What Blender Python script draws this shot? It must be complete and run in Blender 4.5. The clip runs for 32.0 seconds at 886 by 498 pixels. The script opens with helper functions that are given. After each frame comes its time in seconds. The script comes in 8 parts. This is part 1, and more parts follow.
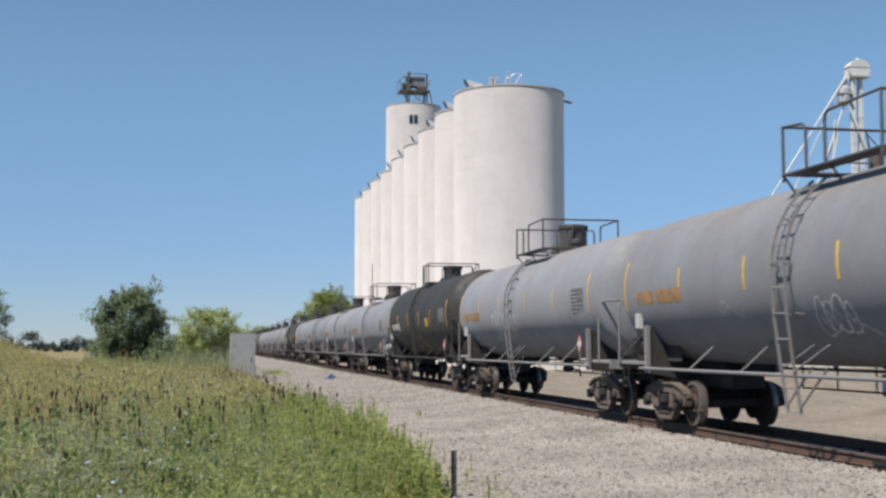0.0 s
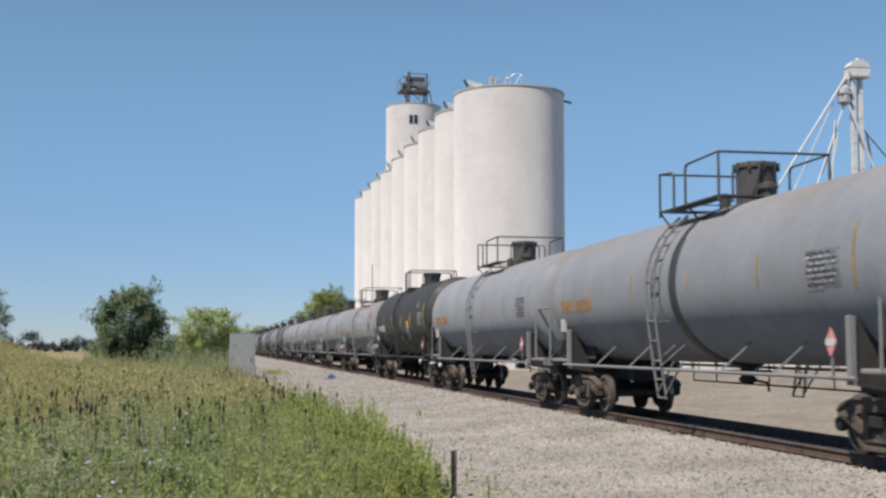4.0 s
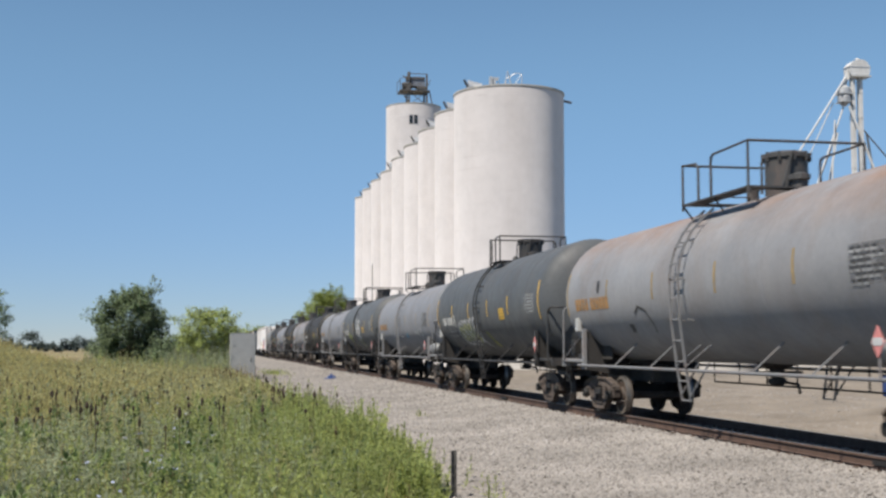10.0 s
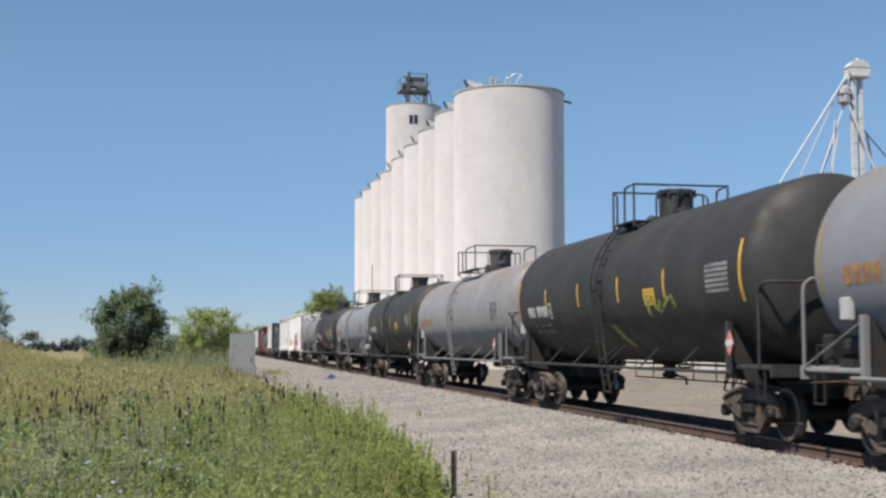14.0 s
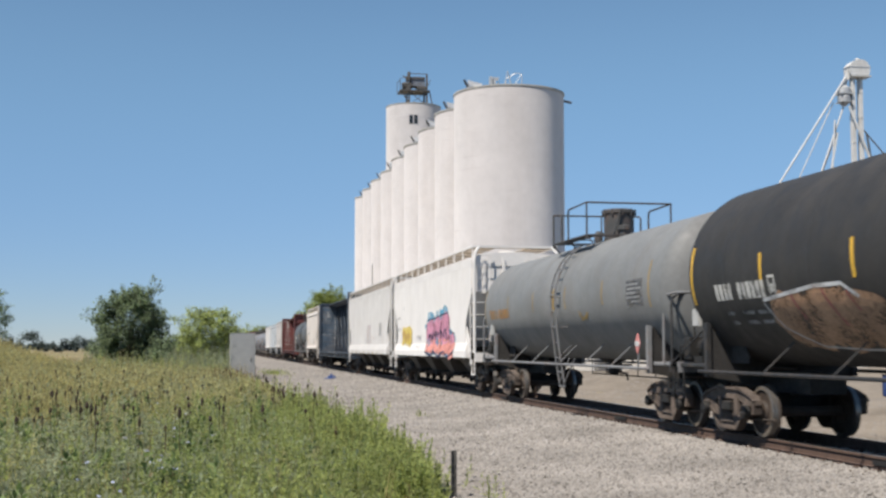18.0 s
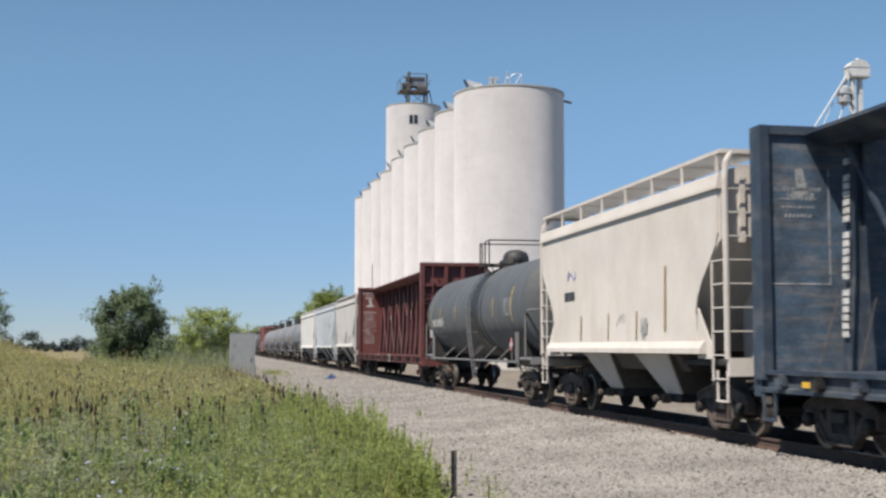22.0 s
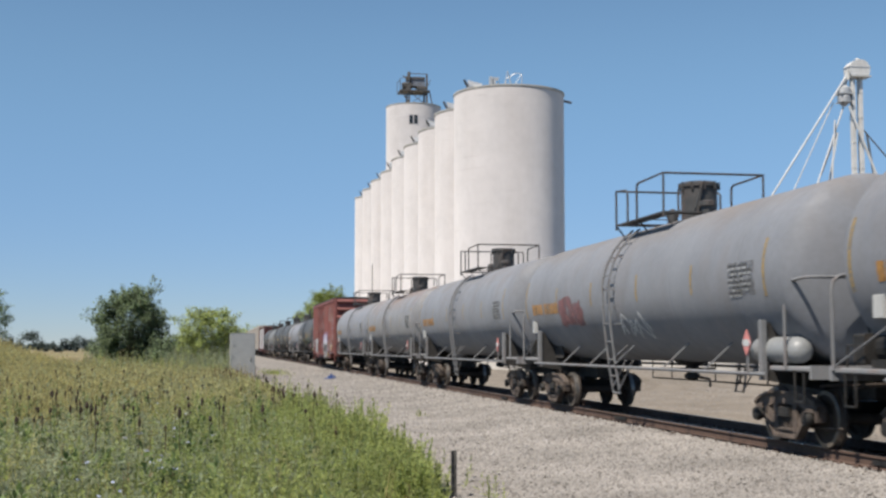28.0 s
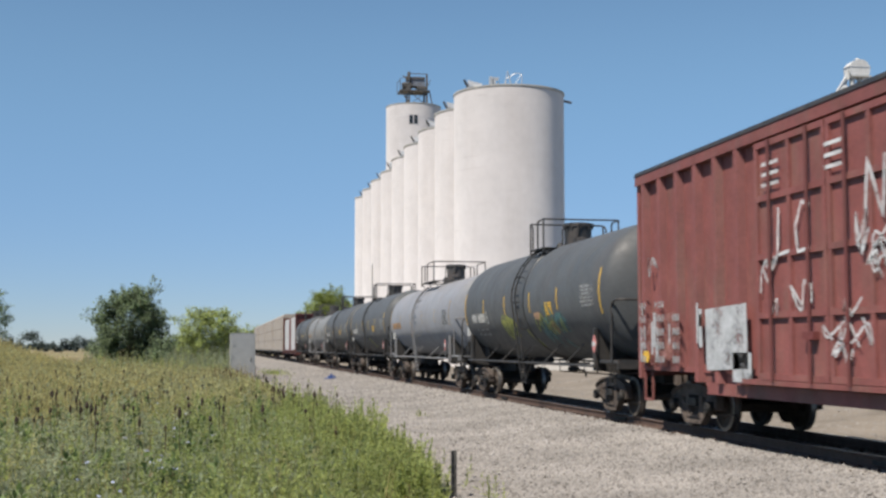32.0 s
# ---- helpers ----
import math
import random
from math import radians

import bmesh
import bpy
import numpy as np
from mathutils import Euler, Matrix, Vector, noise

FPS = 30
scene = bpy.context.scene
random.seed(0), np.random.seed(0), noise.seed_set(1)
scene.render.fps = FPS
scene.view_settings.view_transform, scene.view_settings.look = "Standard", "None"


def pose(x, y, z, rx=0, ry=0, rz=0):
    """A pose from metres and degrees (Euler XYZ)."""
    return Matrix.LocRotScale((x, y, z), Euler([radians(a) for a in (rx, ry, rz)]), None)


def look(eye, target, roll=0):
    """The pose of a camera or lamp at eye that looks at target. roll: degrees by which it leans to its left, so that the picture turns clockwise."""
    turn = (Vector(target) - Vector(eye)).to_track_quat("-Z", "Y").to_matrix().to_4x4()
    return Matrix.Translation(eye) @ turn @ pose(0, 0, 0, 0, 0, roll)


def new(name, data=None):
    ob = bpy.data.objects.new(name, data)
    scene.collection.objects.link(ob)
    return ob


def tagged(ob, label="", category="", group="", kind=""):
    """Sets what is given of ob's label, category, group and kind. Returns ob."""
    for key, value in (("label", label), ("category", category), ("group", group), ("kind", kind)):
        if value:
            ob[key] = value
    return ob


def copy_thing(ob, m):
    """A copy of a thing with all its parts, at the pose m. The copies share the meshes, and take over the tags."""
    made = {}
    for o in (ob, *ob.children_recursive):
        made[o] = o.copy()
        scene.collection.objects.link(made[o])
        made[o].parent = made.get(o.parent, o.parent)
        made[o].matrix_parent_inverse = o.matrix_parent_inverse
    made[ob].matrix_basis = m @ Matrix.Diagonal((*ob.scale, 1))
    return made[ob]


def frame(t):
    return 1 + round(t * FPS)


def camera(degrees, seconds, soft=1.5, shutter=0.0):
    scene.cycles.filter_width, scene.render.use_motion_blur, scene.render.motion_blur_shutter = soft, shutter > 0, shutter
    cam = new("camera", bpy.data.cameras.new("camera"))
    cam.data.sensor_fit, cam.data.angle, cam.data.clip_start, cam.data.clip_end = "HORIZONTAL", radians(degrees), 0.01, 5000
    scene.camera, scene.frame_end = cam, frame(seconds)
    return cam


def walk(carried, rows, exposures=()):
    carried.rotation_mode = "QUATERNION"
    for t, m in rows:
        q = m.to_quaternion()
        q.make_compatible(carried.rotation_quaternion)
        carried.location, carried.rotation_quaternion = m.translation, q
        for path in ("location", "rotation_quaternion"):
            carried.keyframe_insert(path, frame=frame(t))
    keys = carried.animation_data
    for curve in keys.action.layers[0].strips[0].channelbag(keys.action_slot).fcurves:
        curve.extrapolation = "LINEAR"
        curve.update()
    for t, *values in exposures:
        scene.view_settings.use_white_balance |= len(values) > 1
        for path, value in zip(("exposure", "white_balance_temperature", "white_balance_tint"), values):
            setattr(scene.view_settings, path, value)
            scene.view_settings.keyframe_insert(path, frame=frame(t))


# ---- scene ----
cam = camera(39.56, 32.0, soft=2.6, shutter=0.12)
CAM_POSE = pose(-10.35, 0.0, 1.592, 90 + 4.55, 0, -10.55)
walk(cam, [(0.0, CAM_POSE), (32.0, CAM_POSE)], exposures=[(0.0, 0.47), (19.2, 0.47), (20.1, 0.34), (21.1, 0.35), (21.9, 0.47), (32.0, 0.47)])

# ---- light: a clear summer noon, the sun behind the viewer's left shoulder ----
SUN_HEADING, SUN_HEIGHT = 231.0, 56.0
world = bpy.data.worlds.new("sky")
scene.world = world
world.use_nodes = True
sky = world.node_tree.nodes.new("ShaderNodeTexSky")
sky.sky_type, sky.sun_disc = "NISHITA", False
sky.sun_elevation, sky.sun_rotation = radians(SUN_HEIGHT), radians(SUN_HEADING)
sky.altitude, sky.air_density, sky.dust_density, sky.ozone_density = 300.0, 0.85, 0.0, 3.0
backing = world.node_tree.nodes["Background"]
# summer haze cools and dims the lowest part of the sky
wn, wl = world.node_tree.nodes, world.node_tree.links
wtc, wsep, wmap, wmix, wmul = wn.new("ShaderNodeTexCoord"), wn.new("ShaderNodeSeparateXYZ"), wn.new("ShaderNodeMapRange"), wn.new("ShaderNodeMix"), wn.new("ShaderNodeMix")
wl.new(wtc.outputs["Generated"], wsep.inputs[0])
wl.new(wsep.outputs[2], wmap.inputs[0])
wmap.inputs[1].default_value, wmap.inputs[2].default_value = 0.0, 0.26
wmap.interpolation_type = "SMOOTHSTEP"
wmix.data_type = wmul.data_type = "RGBA"
wmix.inputs[6].default_value, wmix.inputs[7].default_value = (0.53, 0.62, 0.83, 1), (1.0, 1.11, 1.06, 1)
wl.new(wmap.outputs[0], wmix.inputs[0])
wmul.blend_type = "MULTIPLY"
wmul.inputs[0].default_value = 1.0
wl.new(sky.outputs[0], wmul.inputs[6])
wl.new(wmix.outputs[2], wmul.inputs[7])
wl.new(wmul.outputs[2], backing.inputs[0])
backing.inputs[1].default_value = 0.08
sun = new("sun", bpy.data.lights.new("sun", "SUN"))
sun.data.energy, sun.data.angle, sun.data.color = 5.0, radians(0.53), (1.0, 0.92, 0.81)
sh, se = radians(SUN_HEADING), radians(SUN_HEIGHT)
sun.matrix_world = look((math.sin(sh) * math.cos(se) * 100, math.cos(sh) * math.cos(se) * 100, math.sin(se) * 100), (0, 0, 0))


# ---- materials ----
def surface(name, base, rough=0.7, metal=0.0, vary=0.18, scale=1.5, fine=40.0, bump=0.2, stain=None, stain_amount=0.3, stain_scale=(1, 1, 1),
            own=0.0, island=0.0, island_tint=None, spec=0.5, bump_scale=None, through_light=0.0, worn=0.0, top=None):
    """A worn surface: broad and fine variation of the base colour, stains of a second colour, fine relief.
    own: how far each object differs in lightness; island: how far each loose piece does, towards island_tint;
    worn: how much of the paint is rubbed away; top: (from, to, colour), rust that collects above a height."""
    m = bpy.data.materials.new(name)
    m.use_nodes = True
    nt = m.node_tree
    n, l = nt.nodes, nt.links
    bsdf = n["Principled BSDF"]
    bsdf.inputs["Roughness"].default_value, bsdf.inputs["Metallic"].default_value = rough, metal
    bsdf.inputs["Specular IOR Level"].default_value = spec
    bsdf.inputs["Diffuse Roughness"].default_value = (1.0 if rough > 0.7 else 0.5 if rough > 0.52 else 0.0) if metal < 0.2 else 0.0
    tc, info = n.new("ShaderNodeTexCoord"), n.new("ShaderNodeObjectInfo")
    shift = n.new("ShaderNodeVectorMath")
    shift.operation = "MULTIPLY_ADD"
    comb = n.new("ShaderNodeCombineXYZ")
    for k in range(3):
        l.new(info.outputs["Random"], comb.inputs[k])
    l.new(comb.outputs[0], shift.inputs[0])
    shift.inputs[1].default_value = (37.0, 91.0, 53.0)
    l.new(tc.outputs["Object"], shift.inputs[2])

    def noise_at(sc, detail, mapping=None):
        t = n.new("ShaderNodeTexNoise")
        t.inputs["Scale"].default_value, t.inputs["Detail"].default_value, t.inputs["Roughness"].default_value = sc, detail, 0.6
        src = shift.outputs[0]
        if mapping:
            mp = n.new("ShaderNodeMapping")
            mp.inputs["Scale"].default_value = mapping
            l.new(src, mp.inputs[0])
            src = mp.outputs[0]
        l.new(src, t.inputs["Vector"])
        return t.outputs[0]

    def ranged(v, lo, hi, a=0.3, b=0.7):
        r = n.new("ShaderNodeMapRange")
        r.inputs[1].default_value, r.inputs[2].default_value, r.inputs[3].default_value, r.inputs[4].default_value = a, b, lo, hi
        l.new(v, r.inputs[0])
        return r.outputs[0]

    def times(a, b):
        k = n.new("ShaderNodeMath")
        k.operation = "MULTIPLY"
        l.new(a, k.inputs[0])
        l.new(b, k.inputs[1])
        return k.outputs[0]

    def mixed(fac, a, b):
        k = n.new("ShaderNodeMix")
        k.data_type = "RGBA"
        for v, at in ((fac, 0), (a, 6), (b, 7)):
            s = k.inputs[at]
            if isinstance(v, tuple):
                s.default_value = (*v, 1)
            elif isinstance(v, float):
                s.default_value = v
            else:
                l.new(v, s)
        return k.outputs[2]

    value = times(ranged(noise_at(scale, 5), 1 - vary, 1 + vary), ranged(noise_at(fine, 4), 1 - vary * 0.6, 1 + vary * 0.6))
    if own:
        value = times(value, ranged(info.outputs["Random"], 1 - own, 1 + own, 0, 1))
    color = base
    if island:
        geo = n.new("ShaderNodeNewGeometry")
        if island_tint:
            color = mixed(geo.outputs["Random Per Island"], base, island_tint)
        value = times(value, ranged(geo.outputs["Random Per Island"], 1 - island, 1 + island, 0, 1))
    if stain:
        color = mixed(ranged(noise_at(1.0, 8, stain_scale), 0.0, stain_amount, 0.48, 0.72), color, stain)
    if top:
        sep = n.new("ShaderNodeSeparateXYZ")
        l.new(tc.outputs["Object"], sep.inputs[0])
        color = mixed(times(ranged(sep.outputs[2], 0.0, 1.0, top[0], top[1]), ranged(noise_at(1.0, 7, (1.2, 0.35, 0.6)), 0.0, 0.9, 0.36, 0.66)), color, top[2])
    hsv = n.new("ShaderNodeHueSaturation")
    if isinstance(color, tuple):
        hsv.inputs["Color"].default_value = (*color, 1)
    else:
        l.new(color, hsv.inputs["Color"])
    l.new(value, hsv.inputs["Value"])
    l.new(hsv.outputs[0], bsdf.inputs["Base Color"])
    rr = ranged(noise_at(scale * 3, 4), max(rough - 0.12, 0.05), min(rough + 0.12, 1.0))
    l.new(rr, bsdf.inputs["Roughness"])
    if bump:
        bp = n.new("ShaderNodeBump")
        bp.inputs["Strength"].default_value, bp.inputs["Distance"].default_value = bump, 0.02
        l.new(noise_at(bump_scale or fine, 5), bp.inputs["Height"])
        l.new(bp.outputs[0], bsdf.inputs["Normal"])
    if worn:
        # rubbed, patchy paint
        cl, mx = n.new("ShaderNodeBsdfTransparent"), n.new("ShaderNodeMixShader")
        l.new(ranged(times(ranged(noise_at(2.2, 5), 0.35, 1.3), ranged(noise_at(16.0, 5), 0.6, 1.4)), 0.0, 1.0, 1.9 - 0.9 * worn, 1.15 - 0.9 * worn), mx.inputs[0])
        l.new(cl.outputs[0], mx.inputs[1])
        l.new(bsdf.outputs[0], mx.inputs[2])
        l.new(mx.outputs[0], n["Material Output"].inputs["Surface"])
    if through_light:
        # thin leaves let light through
        tr, mx = n.new("ShaderNodeBsdfTranslucent"), n.new("ShaderNodeMixShader")
        glow = n.new("ShaderNodeHueSaturation")
        glow.inputs["Value"].default_value, glow.inputs["Saturation"].default_value = 1.5, 1.1
        l.new(hsv.outputs[0], glow.inputs["Color"])
        l.new(glow.outputs[0], tr.inputs["Color"])
        mx.inputs[0].default_value = through_light
        l.new(bsdf.outputs[0], mx.inputs[1])
        l.new(tr.outputs[0], mx.inputs[2])
        l.new(mx.outputs[0], n["Material Output"].inputs["Surface"])
    return m


RUSTY = (0.107, 0.05, 0.027)
M = {
    "grey_tank": surface("grey tank paint", (0.191, 0.201, 0.224), 0.68, vary=0.10, scale=0.7, fine=9, bump=0.06, stain=(0.16, 0.128, 0.112), stain_amount=0.30, stain_scale=(1.2, 0.9, 0.35), own=0.09, top=(3.7, 4.7, (0.167, 0.127, 0.0867))),
    "rusty_tank": surface("grey tank paint with rust", (0.213, 0.216, 0.228), 0.6, vary=0.12, scale=0.7, fine=9, bump=0.08, stain=(0.171, 0.131, 0.106), stain_amount=0.4, stain_scale=(1.6, 0.9, 0.45), own=0.05, top=(3.3, 4.5, (0.2, 0.1, 0.0467))),
    "dark_tank": surface("dark grey tank paint", (0.0735, 0.0805, 0.0875), 0.64, vary=0.14, scale=0.7, fine=9, bump=0.06, stain=(0.091, 0.077, 0.07), stain_amount=0.35, stain_scale=(1.2, 0.9, 0.35), own=0.1),
    "black_tank": surface("black tank paint", (0.0253, 0.0247, 0.0247), 0.68, vary=0.18, scale=0.8, fine=9, bump=0.06, stain=(0.0567, 0.05, 0.0433), stain_amount=0.4, stain_scale=(1.2, 0.9, 0.35), own=0.1),
    "grey_frame": surface("grey frame paint", (0.192, 0.196, 0.204), 0.6, vary=0.2, scale=3, fine=30, stain=RUSTY, stain_amount=0.5, stain_scale=(3, 3, 3), own=0.1),
    "black_frame": surface("black frame paint", (0.03, 0.03, 0.0313), 0.6, vary=0.2, scale=3, fine=30, stain=(0.08, 0.06, 0.0467), stain_amount=0.5, stain_scale=(3, 3, 3), own=0.1),
    "dark_steel": surface("sooty steel", (0.0147, 0.014, 0.0133), 0.65, vary=0.3, scale=4, fine=40, stain=(0.0467, 0.0347, 0.0267), stain_amount=0.5, stain_scale=(4, 4, 4), own=0.1),
    "cast": surface("dusty rusty cast steel", (0.09, 0.07, 0.058), 0.85, vary=0.3, scale=5, fine=50, stain=(0.0267, 0.02, 0.0173), stain_amount=0.9, stain_scale=(4, 4, 4), own=0.25, bump=0.3),
    "wheel": surface("rusted wheel steel", (0.05, 0.036, 0.028), 0.75, vary=0.3, scale=6, fine=50, own=0.25),
    "tread": surface("worn wheel tread", (0.227, 0.213, 0.2), 0.35, 0.8, vary=0.2, scale=8, fine=50, bump=0.05),
    "rim": surface("worn wheel rim", (0.2, 0.167, 0.133), 0.5, 0.4, vary=0.2, scale=8, fine=50, bump=0.05),
    "sooty_frame": surface("sooty grey fittings", (0.0567, 0.0567, 0.0573), 0.6, vary=0.25, scale=3, fine=30, stain=RUSTY, stain_amount=0.4, stain_scale=(3, 3, 3), own=0.1),
    "web": surface("grimy brown steel plate, also platform shade", (0.03, 0.0275, 0.0265), 0.8, vary=0.3, scale=3, fine=30, stain=(0.0267, 0.0233, 0.02), stain_amount=0.6, stain_scale=(3, 3, 3), own=0.1),
    "ochre": surface("faded ochre reflective strip", (0.28, 0.193, 0.0667), 0.6, vary=0.25, scale=4, fine=30, bump=0.03, worn=0.25),
    "yellow": surface("yellow reflective strip", (0.666, 0.4, 0.0416), 0.5, vary=0.1, scale=4, fine=30, bump=0.03),
    "orange_mark": surface("faded orange stencil paint", (0.32, 0.167, 0.0467), 0.6, vary=0.25, scale=6, fine=40, bump=0.0, worn=0.55),
    "white_mark": surface("white stencil paint", (0.516, 0.516, 0.5), 0.6, vary=0.15, scale=6, fine=40, bump=0.0, worn=0.35),
    "pale_mark": surface("faded pale stencil paint", (0.28, 0.287, 0.293), 0.6, vary=0.2, scale=6, fine=40, bump=0.0, worn=0.45),
    "dark_mark": surface("dark stencil paint", (0.04, 0.04, 0.0433), 0.6, vary=0.2, scale=6, fine=40, bump=0.0, worn=0.3),
    "faded_red": surface("faded red sign paint", (0.52, 0.20, 0.19), 0.55, vary=0.15, scale=6, fine=40, bump=0.0),
    "pale_box": surface("pale grey plastic", (0.42, 0.42, 0.41), 0.5, vary=0.1, scale=4, fine=30, bump=0.02),
    "ghost_grey": surface("scuffed grey paint", (0.13, 0.132, 0.138), 0.65, vary=0.2, scale=4, fine=30, bump=0.0, worn=0.9),
    "spray_white": surface("white spray paint", (0.528, 0.536, 0.544), 0.6, vary=0.25, scale=3, fine=25, bump=0.0, worn=0.3),
    "spray_pale": surface("thin pale spray paint", (0.37, 0.385, 0.4), 0.6, vary=0.25, scale=3, fine=25, bump=0.0, worn=0.42),
    "spray_black": surface("thin black spray paint", (0.0333, 0.0367, 0.04), 0.6, vary=0.25, scale=3, fine=25, bump=0.0, worn=0.15),
    "spray_red": surface("red spray paint", (0.28, 0.0667, 0.0733), 0.6, vary=0.25, scale=3, fine=25, bump=0.0, worn=0.4),
    "spray_maroon": surface("dull maroon spray paint", (0.187, 0.0867, 0.0933), 0.6, vary=0.3, scale=3, fine=25, bump=0.0, worn=0.55),
    "spray_faint": surface("faint pink spray paint", (0.44, 0.307, 0.307), 0.6, vary=0.2, scale=3, fine=25, bump=0.0, worn=0.4),
    "spray_pink": surface("pink spray paint", (0.50, 0.22, 0.31), 0.6, vary=0.3, scale=2.5, fine=25, bump=0.0, worn=0.15),
    "spray_coral": surface("coral spray paint", (0.58, 0.24, 0.20), 0.6, vary=0.3, scale=2.5, fine=25, bump=0.0, worn=0.15),
    "spray_blue": surface("light blue spray paint", (0.0933, 0.333, 0.5), 0.6, vary=0.25, scale=3, fine=25, bump=0.0, worn=0.75),
    "spray_navy": surface("dark blue spray paint", (0.02, 0.0333, 0.0867), 0.6, vary=0.25, scale=3, fine=25, bump=0.0),
    "spray_teal": surface("teal spray paint", (0.0733, 0.173, 0.18), 0.6, vary=0.3, scale=3, fine=25, bump=0.0, worn=0.6),
    "spray_green": surface("yellow-green spray paint", (0.267, 0.28, 0.0667), 0.6, vary=0.3, scale=3, fine=25, bump=0.0, worn=0.5),
    "spray_yellow": surface("yellow spray paint", (0.64, 0.50, 0.12), 0.6, vary=0.25, scale=3, fine=25, bump=0.0),
    "ghost": surface("half-scrubbed paint", (0.24, 0.113, 0.0967), 0.65, vary=0.25, scale=2, fine=20, bump=0.0, worn=0.85),
    "spray_lilac": surface("lilac spray paint", (0.28, 0.267, 0.453), 0.6, vary=0.25, scale=3, fine=25, bump=0.0, worn=0.4),
    "spray_tan": surface("tan spray paint", (0.367, 0.22, 0.133), 0.6, vary=0.3, scale=3, fine=25, bump=0.0, worn=0.5),
    "white_car": surface("white hopper paint", (0.68, 0.66, 0.645), 0.69, vary=0.06, scale=0.8, fine=12, bump=0.05, stain=(0.372, 0.314, 0.248), stain_amount=0.14, stain_scale=(1.5, 0.9, 0.4), own=0.03),
    "pale_car": surface("light grey hopper paint", (0.465, 0.443, 0.426), 0.69, vary=0.07, scale=0.8, fine=12, bump=0.05, stain=(0.293, 0.26, 0.22), stain_amount=0.3, stain_scale=(1.5, 0.9, 0.4), own=0.03),
    "blue_car": surface("pale blue-grey hopper paint", (0.42, 0.448, 0.472), 0.69, vary=0.07, scale=0.8, fine=12, bump=0.05, stain=(0.264, 0.264, 0.264), stain_amount=0.3, stain_scale=(1.5, 0.9, 0.4), own=0.03),
    "chalk_car": surface("chalky off-white hopper paint", (0.55, 0.535, 0.522), 0.69, vary=0.06, scale=0.8, fine=12, bump=0.05, stain=(0.342, 0.293, 0.244), stain_amount=0.2, stain_scale=(1.5, 0.9, 0.4), own=0.03),
    # grain stain plus the shade between the bays, both in one dark colour
    "bay": surface("grain-stained bay steel with recess shade", (0.085, 0.074, 0.064), 0.75, vary=0.2, scale=1.5, fine=12, bump=0.08, stain=(0.044, 0.0366, 0.0308), stain_amount=0.85, stain_scale=(1.2, 1.2, 1.2), own=0.1),
    # light tan imitates the glow that the pale roof throws up underneath
    "grating": surface("galvanised grating, bounce light in its tan", (0.46, 0.383, 0.299), 0.7, vary=0.2, scale=3, fine=30, bump=0.1, stain=(0.153, 0.123, 0.092), stain_amount=0.4, stain_scale=(2, 1, 2)),
    "tan_car": surface("cream hopper paint", (0.555, 0.512, 0.474), 0.69, vary=0.07, scale=0.8, fine=12, bump=0.05, stain=(0.336, 0.264, 0.176), stain_amount=0.3, stain_scale=(1.5, 0.9, 0.4), own=0.03),
    "navy_car": surface("dark blue flat car paint", (0.03, 0.044, 0.0667), 0.55, vary=0.2, scale=1.5, fine=15, bump=0.08, stain=(0.133, 0.133, 0.133), stain_amount=0.75, stain_scale=(1.2, 1.2, 2.2), own=0.12),
    "navy_panel": surface("faded streaked blue panel", (0.055, 0.085, 0.125), 0.6, vary=0.4, scale=2.5, fine=15, bump=0.08, stain=(0.19, 0.165, 0.15), stain_amount=0.75, stain_scale=(0.7, 1.0, 4.5), own=0.05),
    "red_panel": surface("brown-red bulkhead paint", (0.135, 0.036, 0.033), 0.6, vary=0.15, scale=1.5, fine=15, bump=0.05, stain=(0.12, 0.05, 0.042), stain_amount=0.5, stain_scale=(1, 1, 2)),
    "red_car": surface("brown-red flat car paint", (0.113, 0.0333, 0.0307), 0.6, vary=0.2, scale=1.5, fine=15, bump=0.08, stain=(0.113, 0.0667, 0.0533), stain_amount=0.5, stain_scale=(2, 2, 0.8), own=0.12),
    "box_car": surface("weathered oxide-red boxcar paint", (0.198, 0.066, 0.06), 0.65, vary=0.2, scale=1.2, fine=15, bump=0.1, stain=(0.154, 0.103, 0.0806), stain_amount=0.55, stain_scale=(1.5, 1.5, 0.6), own=0.1),
    "rack_car": surface("tan autorack panels", (0.30, 0.262, 0.225), 0.6, vary=0.15, scale=1.5, fine=15, bump=0.08, own=0.08),
    "concrete": surface("white-painted concrete", (0.66, 0.628, 0.62), 0.85, vary=0.05, scale=0.25, fine=1.2, bump=0.10, stain=(0.55, 0.505, 0.485), stain_amount=0.45, stain_scale=(0.35, 0.35, 0.03), bump_scale=6),
    "old_concrete": surface("grey concrete rim", (0.47, 0.448, 0.414), 0.85, vary=0.15, scale=0.5, fine=4, bump=0.1),
    "galvanised": surface("galvanised steel", (0.448, 0.452, 0.456), 0.45, 0.35, vary=0.12, scale=1, fine=12, bump=0.05),
    "white_galv": surface("white-painted steel", (0.544, 0.544, 0.536), 0.5, vary=0.1, scale=1, fine=12, bump=0.05, stain=(0.32, 0.296, 0.264), stain_amount=0.4, stain_scale=(1, 1, 0.3)),
    "steel_blue": surface("faded blue-grey machinery paint", (0.17, 0.19, 0.23), 0.6, vary=0.25, scale=1.5, fine=12, stain=(0.1, 0.07, 0.05), stain_amount=0.5, stain_scale=(1, 1, 1)),
    "weathered_steel": surface("weathered steel", (0.0933, 0.09, 0.0867), 0.7, 0.1, vary=0.3, scale=1.5, fine=12, stain=(0.133, 0.0733, 0.04), stain_amount=0.5, stain_scale=(1, 1, 1)),
